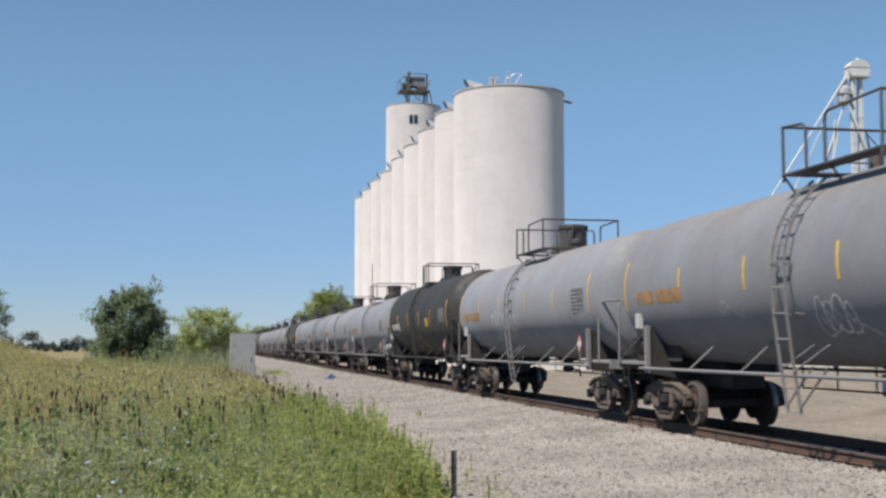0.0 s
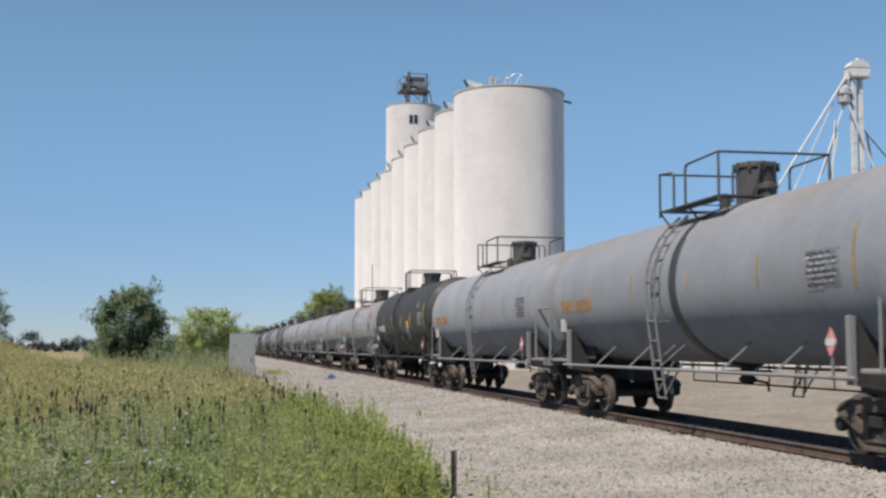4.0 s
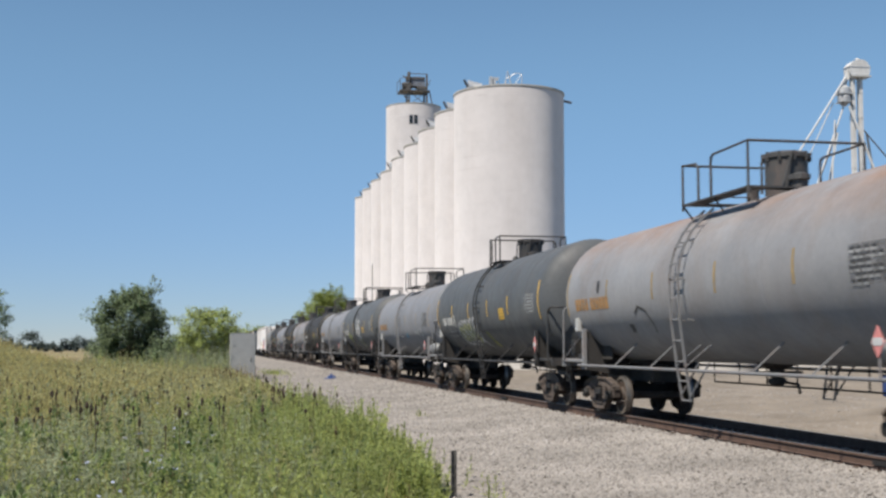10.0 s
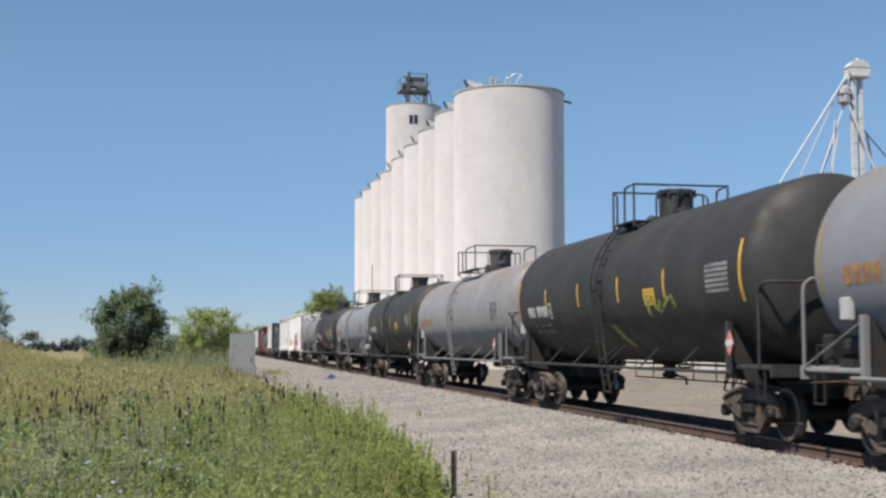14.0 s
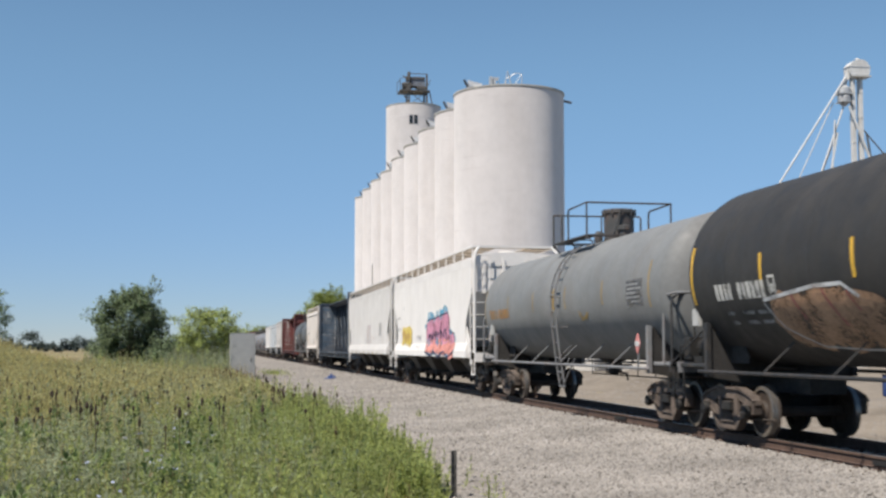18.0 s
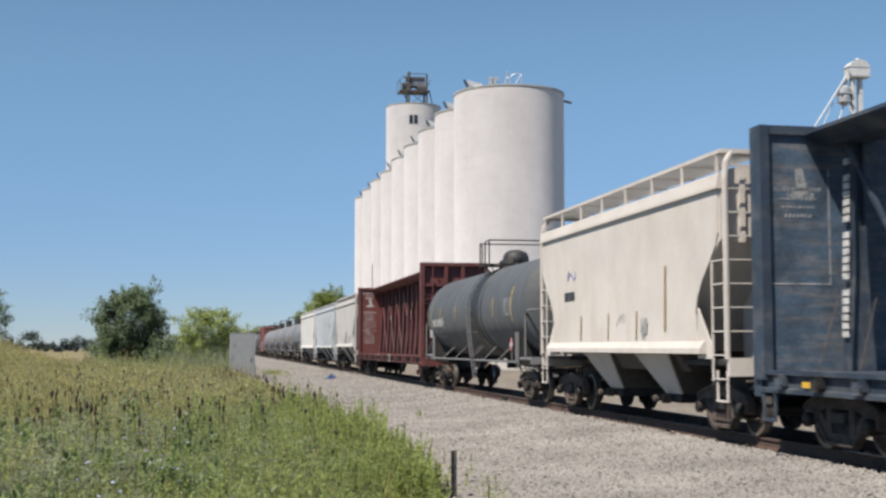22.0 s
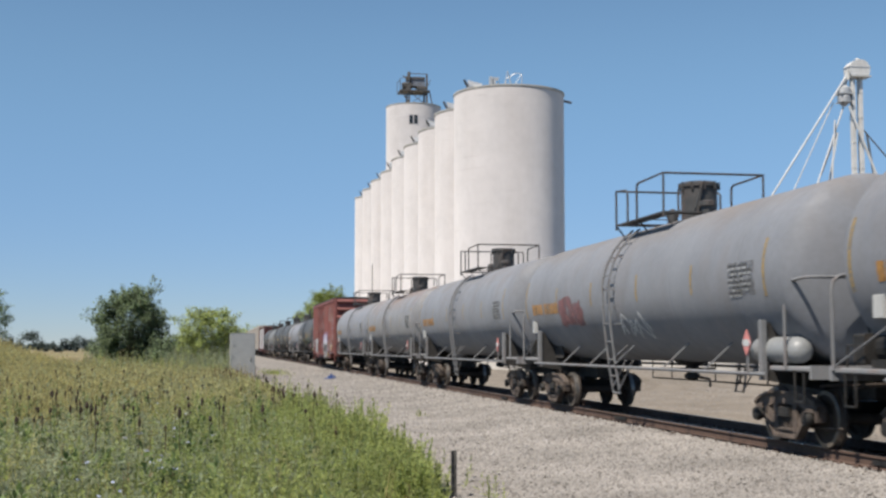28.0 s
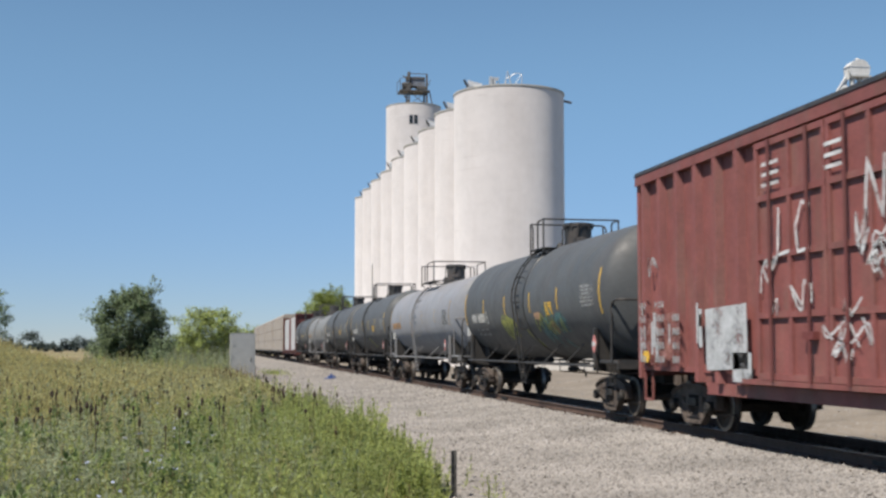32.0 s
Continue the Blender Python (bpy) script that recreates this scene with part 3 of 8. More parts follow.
SILO_TOP = 27.8
for i in range(9):
    s = silo(5.72, SILO_TOP - (0.0 if i != 5 else 0.25), "tall white-painted concrete grain silo in a row", pose(19.65, 123.6 + 11.4 * i, 0, 0, 0, 37 * i))
    # an open roof hatch, its lid leaning back
    a, r = radians(211 - 37 * i), 5.15
    q = part("roof_hatch", Form().box(-0.5, -0.45, 0, 0.7, 0.5, 0.22), "galvanised", s, "open steel roof hatch")
    q.matrix_basis = pose(r * math.cos(a), r * math.sin(a), SILO_TOP - 0.05, 0, 0, -37 * i)
    part("hatch_lid", Form().add([(-0.45, -0.5, 0.2), (0.75, -0.5, 0.2), (0.95, -0.3, 0.5), (-0.6, -0.3, 0.85), (-0.45, -0.44, 0.2), (0.75, -0.44, 0.2), (0.95, -0.24, 0.5), (-0.6, -0.24, 0.85)],
                                 [(0, 1, 2, 3), (7, 6, 5, 4), (0, 4, 5, 1), (1, 5, 6, 2), (2, 6, 7, 3), (3, 7, 4, 0)]), "galvanised", q)
    part("hatch_side", Form().add([(-0.47, -0.5, 0.2), (-0.47, 0.4, 0.2), (-0.85, 0.3, 0.9), (-0.85, -0.35, 0.9), (-0.53, -0.5, 0.2), (-0.53, 0.4, 0.2), (-0.91, 0.3, 0.9), (-0.91, -0.35, 0.9)],
                                  [(0, 1, 2, 3), (7, 6, 5, 4), (0, 4, 5, 1), (1, 5, 6, 2), (2, 6, 7, 3), (3, 7, 4, 0)]), "weathered_steel", q)
    if i == 0:
        rail = Form()
        rail.tube([(-1.25, -3.4, SILO_TOP), (-0.95, -3.4, SILO_TOP + 1.75), (-0.5, -3.4, SILO_TOP)], 0.09, 6).tube([(-0.95, -3.4, SILO_TOP + 1.0), (-0.2, -3.4, SILO_TOP + 1.55), (0.55, -3.4, SILO_TOP + 1.55), (0.55, -3.4, SILO_TOP)], 0.045, 6).tube([(-0.45, -3.4, SILO_TOP), (0.55, -3.4, SILO_TOP + 1.5)], 0.035, 6)
        part("roof_railing", rail, "galvanised", s, "pale steel frame and rail")
        part("roof_valve", Form().box(-2.85, -3.9, SILO_TOP, -2.6, -3.3, SILO_TOP + 1.05).box(-2.5, -3.8, SILO_TOP, -2.25, -3.4, SILO_TOP + 0.75).box(-2.6, -3.8, SILO_TOP + 0.75, -1.95, -3.4, SILO_TOP + 1.0).bar((-2.15, -3.6, SILO_TOP), (-1.9, -3.6, SILO_TOP + 0.6), 0.14), "galvanised", s, "weathered fill valve")
        part("overflow_pipe", Form().tube([(5.4, -1.0, SILO_TOP - 0.55), (6.5, -1.0, SILO_TOP - 0.75)], 0.13, 8), "weathered_steel", s)
    elif i in (1, 2, 3):
        part("roof_railing", Form().tube([(-4.2, -2.5, SILO_TOP), (-4.2, -2.5, SILO_TOP + 0.8), (-2.4, -3.8, SILO_TOP + 0.8), (-2.4, -3.8, SILO_TOP)], 0.05, 6), "galvanised", s)
tower = silo(5.8, 52.6, "taller white concrete headhouse tower with a machinery platform", pose(31.05, 256.8, 0, 0, 0, 0))
tower.name = "headhouse_tower"
top = 52.6
part("window", Form().box(-0.85, -5.86, 48.1, -0.12, -5.70, 49.9).box(0.12, -5.86, 48.1, 0.85, -5.70, 49.9), "glass", tower, "dark upright window pair").matrix_basis = pose(0, 0, 0, 0, 0, -9)
part("cornice", Form().lathe([(5.80, 49.6), (5.83, 49.65), (5.83, 49.75), (5.80, 49.8)], "z", (0, 0, 0), 96, False), "concrete", tower, smooth=30)
legs = [(-1.2, -1.6), (2.6, -1.6), (-1.2, 1.8), (2.6, 1.8)]
for x, y in legs:
    part("leg", Form().box(x - 0.18, y - 0.18, top, x + 0.18, y + 0.18, top + 7.0), "weathered_steel", tower)
part("lower_deck", Form().box(-3.2, -2.2, top + 3.2, 3.2, 2.4, top + 3.4).bar((-3.0, -2.0, top + 3.2), (-1.2, -1.6, top + 0.6), 0.15).bar((3.2, -1.6, top + 3.2), (3.9, -1.6, top), 0.2), "weathered_steel", tower)
part("deck_railing", Form().tube([(-3.2, -2.2, top + 3.4), (-3.2, -2.2, top + 5.6), (-1.5, -2.2, top + 6.4)], 0.07).tube([(-3.2, 2.2, top + 3.4), (-3.2, 2.2, top + 5.6), (-3.2, -2.2, top + 5.6)], 0.07).tube([(-3.2, -2.2, top + 4.5), (3.2, -2.2, top + 4.5)], 0.05), "weathered_steel", tower)
part("machine_house", Form().prism([(-0.7, top + 4.4), (2.3, top + 4.4), (2.3, top + 5.9), (1.2, top + 6.5), (0.1, top + 6.5), (-0.7, top + 5.9)], "y", -1.2, 1.2), "steel_blue", tower, "grey-blue machinery housing")
for p, q in (((-1.2, -1.6, top + 0.2), (2.6, -1.6, top + 3.2)), ((2.6, -1.6, top + 0.2), (-1.2, -1.6, top + 3.2)), ((-1.2, -1.6, top + 7.0), (2.6, -1.6, top + 7.0)), ((-1.2, -1.6, top + 5.2), (-2.6, -1.6, top + 6.6)), ((2.6, -1.6, top + 4.0), (3.4, -1.6, top + 5.8)), ((-1.2, 1.8, top + 7.0), (2.6, 1.8, top + 7.0))):
    part("brace", Form().bar(p, q, 0.14), "weathered_steel", tower)
part("gear_box", Form().box(-1.9, -1.7, top + 3.4, -0.8, 0.6, top + 4.5).box(0.6, -1.8, top + 3.4, 2.4, 0.8, top + 4.3).box(-1.6, -1.4, top + 5.9, 2.2, 1.0, top + 6.2).lathe([(0.35, top + 6.5), (0.35, top + 7.6), (0.1, top + 7.8)], "z", (-1.0, 0, 0), 10), "weathered_steel", tower, "dark hoist machinery")
part("motor", Form().lathe([(0.7, -1.0), (0.75, -0.9), (0.75, 0.9), (0.7, 1.0)], "x", (-1.6, -1.0, top + 4.4), 14), "weathered_steel", tower)

# ---- elevator leg with its spouts, sheds ----
leg = thing("elevator_leg", "white galvanised bucket elevator with sloping grain spouts", "grain elevator", at=pose(46.6, 101.4, 0))
for x in (-0.36, 0.36):
    c = part("casing", Form().box(x - 0.14, -0.28, -0.6, x + 0.14, 0.28, 26.1, 0.03), "white_galv", leg)
    for k in range(11):
        part("flange", Form().box(x - 0.16, -0.31, 1.5 + k * 2.3, x + 0.16, 0.31, 1.58 + k * 2.3), "white_galv", c)
part("head", Form().prism([(-0.78, 26.1), (1.02, 26.1), (1.16, 26.5), (1.12, 26.95), (0.86, 27.3), (0.5, 27.5), (-0.1, 27.5), (-0.5, 27.3), (-0.82, 26.95), (-0.88, 26.5)], "y", -0.55, 0.55), "white_galv", leg, "rounded elevator head")
part("head_seam", Form().box(-0.92, -0.58, 26.78, 1.2, 0.58, 26.86), "galvanised", leg)
part("head_vent", Form().lathe([(0.22, 27.4), (0.24, 27.62), (0.08, 27.75)], "z", (0.2, 0, 0), 12), "white_galv", leg)
part("head_platform", Form().box(-0.7, -0.75, 25.92, 1.15, 0.75, 26.02), "white_galv", leg)
part("distributor", Form().lathe([(0.25, 25.2), (0.62, 24.9), (0.62, 24.5), (0.5, 24.3), (0.6, 24.1), (0.55, 23.7), (0.2, 23.3)], "z", (-1.15, 0.1, 0), 14).box(-1.75, -0.5, 24.35, -0.55, 0.7, 24.45).box(-1.7, -0.55, 23.6, -0.6, 0.65, 23.68), "galvanised", leg, "galvanised grain distributor")
part("discharge_chute", Form().bar((-0.7, 0, 26.4), (-1.2, 0.1, 25.1), 0.4, 0.4), "white_galv", leg)
for p, q, r in (((-1.1, -0.3, 25.95), (-13.1, 2.4, 6.6), 0.085), ((-2.2, 0.1, 23.6), (-8.9, 1.6, 8.9), 0.05), ((-1.2, 0.1, 23.3), (-5.1, 0.7, 12.4), 0.08), ((-2.1, 0.1, 22.0), (-2.75, 0.2, 12.0), 0.07), ((-1.05, -0.6, 23.2), (2.2, -1.2, 14.2), 0.115)):
    part("grain_spout", Form().tube([p, q], r, 8), "white_galv", leg)
part("guy_cable", Form().tube([(0.6, 0, 21.2), (7.0, -1.0, 13.4)], 0.06, 6), "weathered_steel", leg)
part("spout_brace", Form().tube([(-2.1, 0.1, 21.9), (-2.0, 0.1, 20.6), (-3.4, 0.4, 17.0)], 0.045, 6), "weathered_steel", leg)
trestle = Form()
for x in (-1.6, 1.6):
    trestle.bar((x * 0.9, 0.9, 21.0), (x * 2.4, 1.4, 8.0), 0.16)
part("trestle", trestle, "white_galv", leg)


def shed(x, y, w, d, eave, ridge, turn, label, bands):
    s = thing("storage_shed", label, "building", "sheds behind the track", pose(x, y, -0.5, 0, 0, turn))
    part("wall", Form().prism([(0, 0), (w, 0), (w, eave), (w / 2, ridge), (0, eave)], "y", 0, d), "siding", s)
    part("roof", Form().prism([(-0.3, eave - 0.1), (w / 2, ridge + 0.02), (w + 0.3, eave - 0.1), (w + 0.3, eave + 0.1), (w / 2, ridge + 0.25), (-0.3, eave + 0.1)], "y", -0.35, d + 0.35), "roofing", s)
    for k in range(int(w / 0.9)):
        part("siding_rib", Form().box(0.4 + k * 0.9, -0.05, 0.1, 0.46 + k * 0.9, 0, eave - 0.1), "siding", s)
    for a, b, h in bands:
        dd = part("door", Form().box(a, -0.08, 0.0, b, -0.052, h), "roofing", s, "grey sliding door")
        part("door_rail", Form().box(a - 0.2, -0.14, h, b + 1.0, -0.06, h + 0.14), "weathered_steel", dd)
    return s


shed(22.5, 104.0, 11, 14, 4.6, 6.6, 38, "low white sheet-metal warehouse with grey roof", ((2.0, 4.4, 3.0),))
shed(31.5, 97.0, 8, 10, 5.2, 7.2, 38, "white sheet-metal mill building with grey roof", ((2.0, 4.4, 3.2),))


def grain_bin(x, y, r, eave, peak, label):
    s = thing("grain_bin", label, "grain bin", "bins behind the track", pose(x, y, -0.5))
    prof = [(r, 0.0)]
    for k in range(int(eave / 0.4)):
        prof += [(r, k * 0.4 + 0.1), (r + 0.012, k * 0.4 + 0.2), (r, k * 0.4 + 0.3)]
    part("wall", Form().lathe(prof + [(r, eave)], "z", (0, 0, 0), 48), "siding", s, smooth=50)
    part("roof", Form().lathe([(r + 0.12, eave - 0.05), (r + 0.12, eave + 0.05), (0.5, peak), (0.5, peak + 0.25), (0.05, peak + 0.35)], "z", (0, 0, 0), 32), "siding", s)
    for k in range(12):
        a = k * 0.5236
        part("roof_rib", Form().bar((r * math.cos(a), r * math.sin(a), eave + 0.1), (0.5 * math.cos(a), 0.5 * math.sin(a), peak + 0.05), 0.06), "siding", s)
    part("ladder", Form().bar((-r * 0.94, -r * 0.42, 0), (-r * 0.94, -r * 0.42, eave), 0.05).bar((-r * 0.82, -r * 0.62, 0), (-r * 0.82, -r * 0.62, eave), 0.05), "weathered_steel", s)
    return s


grain_bin(31.6, 72.0, 4.6, 8.4, 11.0, "large white corrugated steel grain bin")
grain_bin(35.5, 90.5, 3.6, 7.0, 9.0, "white corrugated steel grain bin with a conical roof")
grain_bin(29.0, 92.5, 2.8, 6.0, 7.6, "small white corrugated steel grain bin")
grain_bin(42.0, 84.0, 4.4, 9.0, 11.6, "tall white corrugated steel grain bin")
mast = thing("radio_mast", "thin grey steel mast standing beside the silos", "mast", at=pose(2.9, 104.0, -0.6))
part("pole", Form().tube([(0, 0, 0), (0, 0, 9.2)], 0.06, 8, 0.03), "weathered_steel", mast)
part("foot", Form().box(-0.2, -0.2, -0.1, 0.2, 0.2, 0.12), "old_concrete", mast)
drum = thing("drum", "blue plastic drum standing in the yard", "drum", at=pose(18.3, 48.9, -0.52))
part("body", Form().lathe([(0.27, 0.0), (0.29, 0.05), (0.29, 0.3), (0.31, 0.32), (0.29, 0.34), (0.29, 0.6), (0.31, 0.62), (0.29, 0.64), (0.28, 0.88)], "z", (0, 0, 0), 20), "blue_plastic", drum, smooth=30)
part("lid", Form().lathe([(0.30, 0.88), (0.30, 0.93), (0.05, 0.94)], "z", (0, 0, 0), 20), "dark_steel", drum)

# ---- signal bungalow, stake, litter ----
hut = thing("signal_bungalow", "grey aluminium signal cabinet standing beside the track", "cabinet", at=pose(-8.43, 83.05, -0.55, 0, 0, 3))
part("body", Form().box(-0.78, -0.9, 0.12, 0.78, 0.9, 3.0, 0.02), "bungalow", hut)
part("roof", Form().prism([(-0.79, 3.0), (0.79, 3.0), (0.79, 3.04), (0, 3.08), (-0.79, 3.04)], "y", -0.91, 0.91), "bungalow", hut)
part("base", Form().box(-0.74, -0.86, -0.1, 0.74, 0.86, 0.12), "old_concrete", hut)
d = part("door", Form().box(-0.66, -0.912, 0.2, 0.66, -0.902, 2.9), "bungalow", hut)
part("handle", Form().box(0.42, -0.98, 1.3, 0.5, -0.93, 1.55), "roofing", d)
for z in (0.6, 2.2):
    part("hinge", Form().box(-0.66, -0.95, z, -0.6, -0.925, z + 0.2), "bungalow", d)
part("conduit", Form().tube([(0.83, 0.3, 0.0), (0.83, 0.3, 1.4)], 0.06, 8).box(0.785, 0.1, 0.1, 0.9, 0.6, 0.9), "dark_steel", hut)
stake = thing("marker_stake", "thin dark metal stake at the edge of the weeds", "post", at=pose(-7.0, 17.18, -0.56))
part("post", Form().prism([(-0.042, -0.02), (-0.03, -0.022), (-0.016, 0.012), (0.016, 0.012), (0.03, -0.022), (0.042, -0.02), (0.022, 0.024), (-0.022, 0.024)], "z", -0.2, 0.70), "post", stake)
for z in (0.2, 0.35, 0.5):
    part("stud", Form().box(-0.02, -0.032, z, 0.02, -0.025, z + 0.02), "post", stake)
rnd = random.Random(8)
crumple = Form()
nn = 9
crumple.add([(0.11 * i - 0.45 + rnd.uniform(-0.04, 0.04), 0.09 * j - 0.35 + rnd.uniform(-0.03, 0.03), 0.04 + rnd.uniform(0, 0.34) * math.exp(-((i - 5) / 3) ** 2 - ((j - 4) / 3) ** 2)) for j in range(nn) for i in range(nn)],
            [(j * nn + i, j * nn + i + 1, (j + 1) * nn + i + 1, (j + 1) * nn + i) for j in range(nn - 1) for i in range(nn - 1)])
sack = solid("plastic_sack", crumple, "blue_plastic", "crumpled blue plastic sack lying on the ballast", "litter")
sack.matrix_basis = pose(-3.25, 76.0, -0.40) @ Matrix.Diagonal((0.8, 0.7, 1.2, 1))

# ---- rail cars: y runs along the car, z from the rail head; the -y end leads ----
TANK_R, TANK_Z = 1.56, 2.83
wheelsets = []


BIG_R, BIG_Z = 1.65, 2.92


def tank_x(z, lift=0.006):
    """The near side of a tank at height z."""
    return -math.sqrt(max(TANK_R ** 2 - (z - TANK_Z) ** 2, 0.01)) - lift


def big_tank_x(z, lift=0.006):
    """The near side of the wider black tanks."""
    return -math.sqrt(max(BIG_R ** 2 - (z - BIG_Z) ** 2, 0.01)) - lift


def flat_x(x):
    return lambda z, lift=0.006: -x - lift


def ribbon(form, pts, width, side):
    """A painted line along (along, height) points on a car's near side. Along counts towards the -y end."""
    pts = [Vector(p) for p in pts]
    fine = []
    for a, b in zip(pts, pts[1:]):
        k = max(1, int((b - a).length / 0.15))
        fine += [a.lerp(b, i / k) for i in range(k)]
    fine.append(pts[-1])
    v, f = [], []
    for i, p in enumerate(fine):
        d = (fine[min(i + 1, len(fine) - 1)] - fine[max(i - 1, 0)]).normalized()
        s = Vector((-d.y, d.x)) * width / 2
        for q in (p + s, p - s):
            v.append((side(q.y), -q.x, q.y))
    f = [(2 * i, 2 * i + 1, 2 * i + 3, 2 * i + 2) for i in range(len(fine) - 1)]
    return form.add(v, f)


def blot(form, u, z, w, h, side, rnd, points=18, rough=0.22):
    """A filled, uneven painted patch centred at (u, z)."""
    rings = 4
    v, f = [(side(z), -u, z)], []
    edge = [1 + rnd.uniform(-rough, rough) for _ in range(points)]
    for r in range(1, rings + 1):
        for k in range(points):
            a = 2 * math.pi * k / points
            c, s = math.cos(a), math.sin(a)
            g = (abs(c) ** 4 + abs(s) ** 4) ** -0.25 * edge[k] * r / rings
            v.append((side(z + s * g * h / 2), -(u + c * g * w / 2), z + s * g * h / 2))
    f += [(0, 1 + k, 1 + (k + 1) % points) for k in range(points)]
    for r in range(rings - 1):
        f += [(1 + r * points + k, 1 + (r + 1) * points + k, 1 + (r + 1) * points + (k + 1) % points, 1 + r * points + (k + 1) % points) for k in range(points)]
    return form.add(v, f)


def mark_bars(form, u0, u1, z, h, count, side, gap=0.25, slant=0.0):
    """A row of plain upright bars from u0 to u1."""
    step = (u1 - u0) / count
    for i in range(count):
        a, b = u0 + i * step, u0 + (i + 1 - gap) * step
        rows = max(1, math.ceil(h / 0.06))
        v = [(side(z + h * j / rows), -u - slant * j / rows, z + h * j / rows) for j in range(rows + 1) for u in (a, b)]
        form.add(v, [(2 * j, 2 * j + 1, 2 * j + 3, 2 * j + 2) for j in range(rows)])
    return form


GLYPHS = {
    "K": [[(0, 0), (0, 1)], [(0.8, 1), (0, 0.45), (0.85, 0)]], "R": [[(0, 0), (0, 1), (0.6, 0.95), (0.65, 0.6), (0, 0.5), (0.75, 0)]],
    "E": [[(0.7, 1), (0, 0.95), (0, 0), (0.75, 0.05)], [(0, 0.5), (0.55, 0.55)]], "M": [[(0, 0), (0.1, 1), (0.4, 0.35), (0.7, 1), (0.85, 0)]],
    "S": [[(0.75, 0.85), (0.35, 1), (0.05, 0.75), (0.7, 0.35), (0.4, 0), (0, 0.15)]], "V": [[(0, 1), (0.35, 0), (0.7, 1)]],
    "O": [[(0.4, 1), (0.05, 0.6), (0.15, 0.1), (0.5, 0), (0.75, 0.4), (0.65, 0.9), (0.4, 1)]], "N": [[(0, 0), (0.05, 1), (0.65, 0.05), (0.7, 1)]],
    "C": [[(0.75, 0.9), (0.35, 1), (0.05, 0.55), (0.2, 0.05), (0.8, 0.1)]], "D": [[(0.1, 0), (0.1, 1), (0.6, 0.85), (0.75, 0.4), (0.5, 0.05), (0.1, 0)]],
    "I": [[(0.35, 0), (0.35, 1)]], "A": [[(0, 0), (0.4, 1), (0.8, 0)], [(0.15, 0.4), (0.65, 0.4)]], "T": [[(0, 1), (0.8, 1)], [(0.4, 1), (0.4, 0)]],
    "U": [[(0, 1), (0.05, 0.15), (0.4, 0), (0.7, 0.2), (0.75, 1)]], "H": [[(0, 0), (0, 1)], [(0.7, 0), (0.7, 1)], [(0, 0.5), (0.7, 0.5)]],
    "Y": [[(0, 1), (0.4, 0.5), (0.8, 1)], [(0.4, 0.5), (0.35, 0)]], "*": [[(0.1, 0.5), (0.7, 0.9)], [(0.1, 0.9), (0.7, 0.5)], [(0.4, 1), (0.4, 0.4)]],
    "F": [[(0, 0), (0, 1), (0.7, 1)], [(0, 0.5), (0.5, 0.5)]], "W": [[(0, 1), (0.2, 0), (0.42, 0.7), (0.62, 0), (0.85, 1)]],
    "B": [[(0.05, 0), (0.05, 1), (0.6, 0.8), (0.1, 0.52), (0.7, 0.25), (0.05, 0)]], "L": [[(0.05, 1), (0.05, 0), (0.7, 0.05)]],
}


def letters(form, text, u, z, size, width, side, rnd, spread=1.0, lean=0.08):
    """Hand-sprayed letters from u rightwards."""
    for ch in text:
        dz, sc = rnd.uniform(-0.06, 0.06) * size, size * rnd.uniform(0.9, 1.1)
        for line in GLYPHS.get(ch, []):
            ribbon(form, [(u + (x + lean * y) * sc * 0.8, z + dz + y * sc) for x, y in line], width, side)
        u += size * 0.86 * spread
    return u


def scribble(form, u, z, w, h, width, side, rnd, loops=9):
    """A fast unreadable tag."""
    units = max(2, round(w / (0.3 + 0.2 * h)))
    ctrl = []
    for k in range(units):
        for j in range(3):
            ctrl.append((u + w * (k + rnd.uniform(-0.25, 1.15)) / units, z + h * (rnd.uniform(0.6, 1.0) if (j + k) % 2 else rnd.uniform(0.0, 0.4))))
    ctrl = [ctrl[0]] + ctrl + [ctrl[-1]]
    pts = []
    for p0, p1, p2, p3 in zip(ctrl, ctrl[1:], ctrl[2:], ctrl[3:]):
        for i in range(6):
            t = i / 6
            pts.append(tuple(0.5 * (2 * b + (c - a) * t + (2 * a - 5 * b + 4 * c - d) * t * t + (3 * b - a - 3 * c + d) * t ** 3) for a, b, c, d in zip(p0, p1, p2, p3)))
    return ribbon(form, pts, width, side)


def bubbles(form, u, z, w, h, count, width, side, rnd):
    """A row of overlapping rounded letters in outline."""
    step = w / count
    for k in range(count):
        cu, cz, ru, rz = u + (k + 0.5) * step, z + h * rnd.uniform(0.42, 0.58), step * rnd.uniform(0.5, 0.72), h * rnd.uniform(0.4, 0.55)
        ph, wob = rnd.uniform(0, 6.28), rnd.uniform(0.06, 0.16)
        ring = []
        for j in range(19):
            a = 2 * math.pi * j / 18
            g = 1 + wob * math.sin(3 * a + ph)
            ring.append((cu + ru * g * math.cos(a) + 0.12 * h * math.sin(a), cz + rz * g * math.sin(a)))
        ribbon(form, ring, width, side)
        ribbon(form, [(cu - ru * 0.2, cz + rz * rnd.uniform(0.2, 0.5)), (cu + ru * rnd.uniform(-0.1, 0.3), cz), (cu - ru * 0.1, cz - rz * rnd.uniform(0.2, 0.5))], width, side)


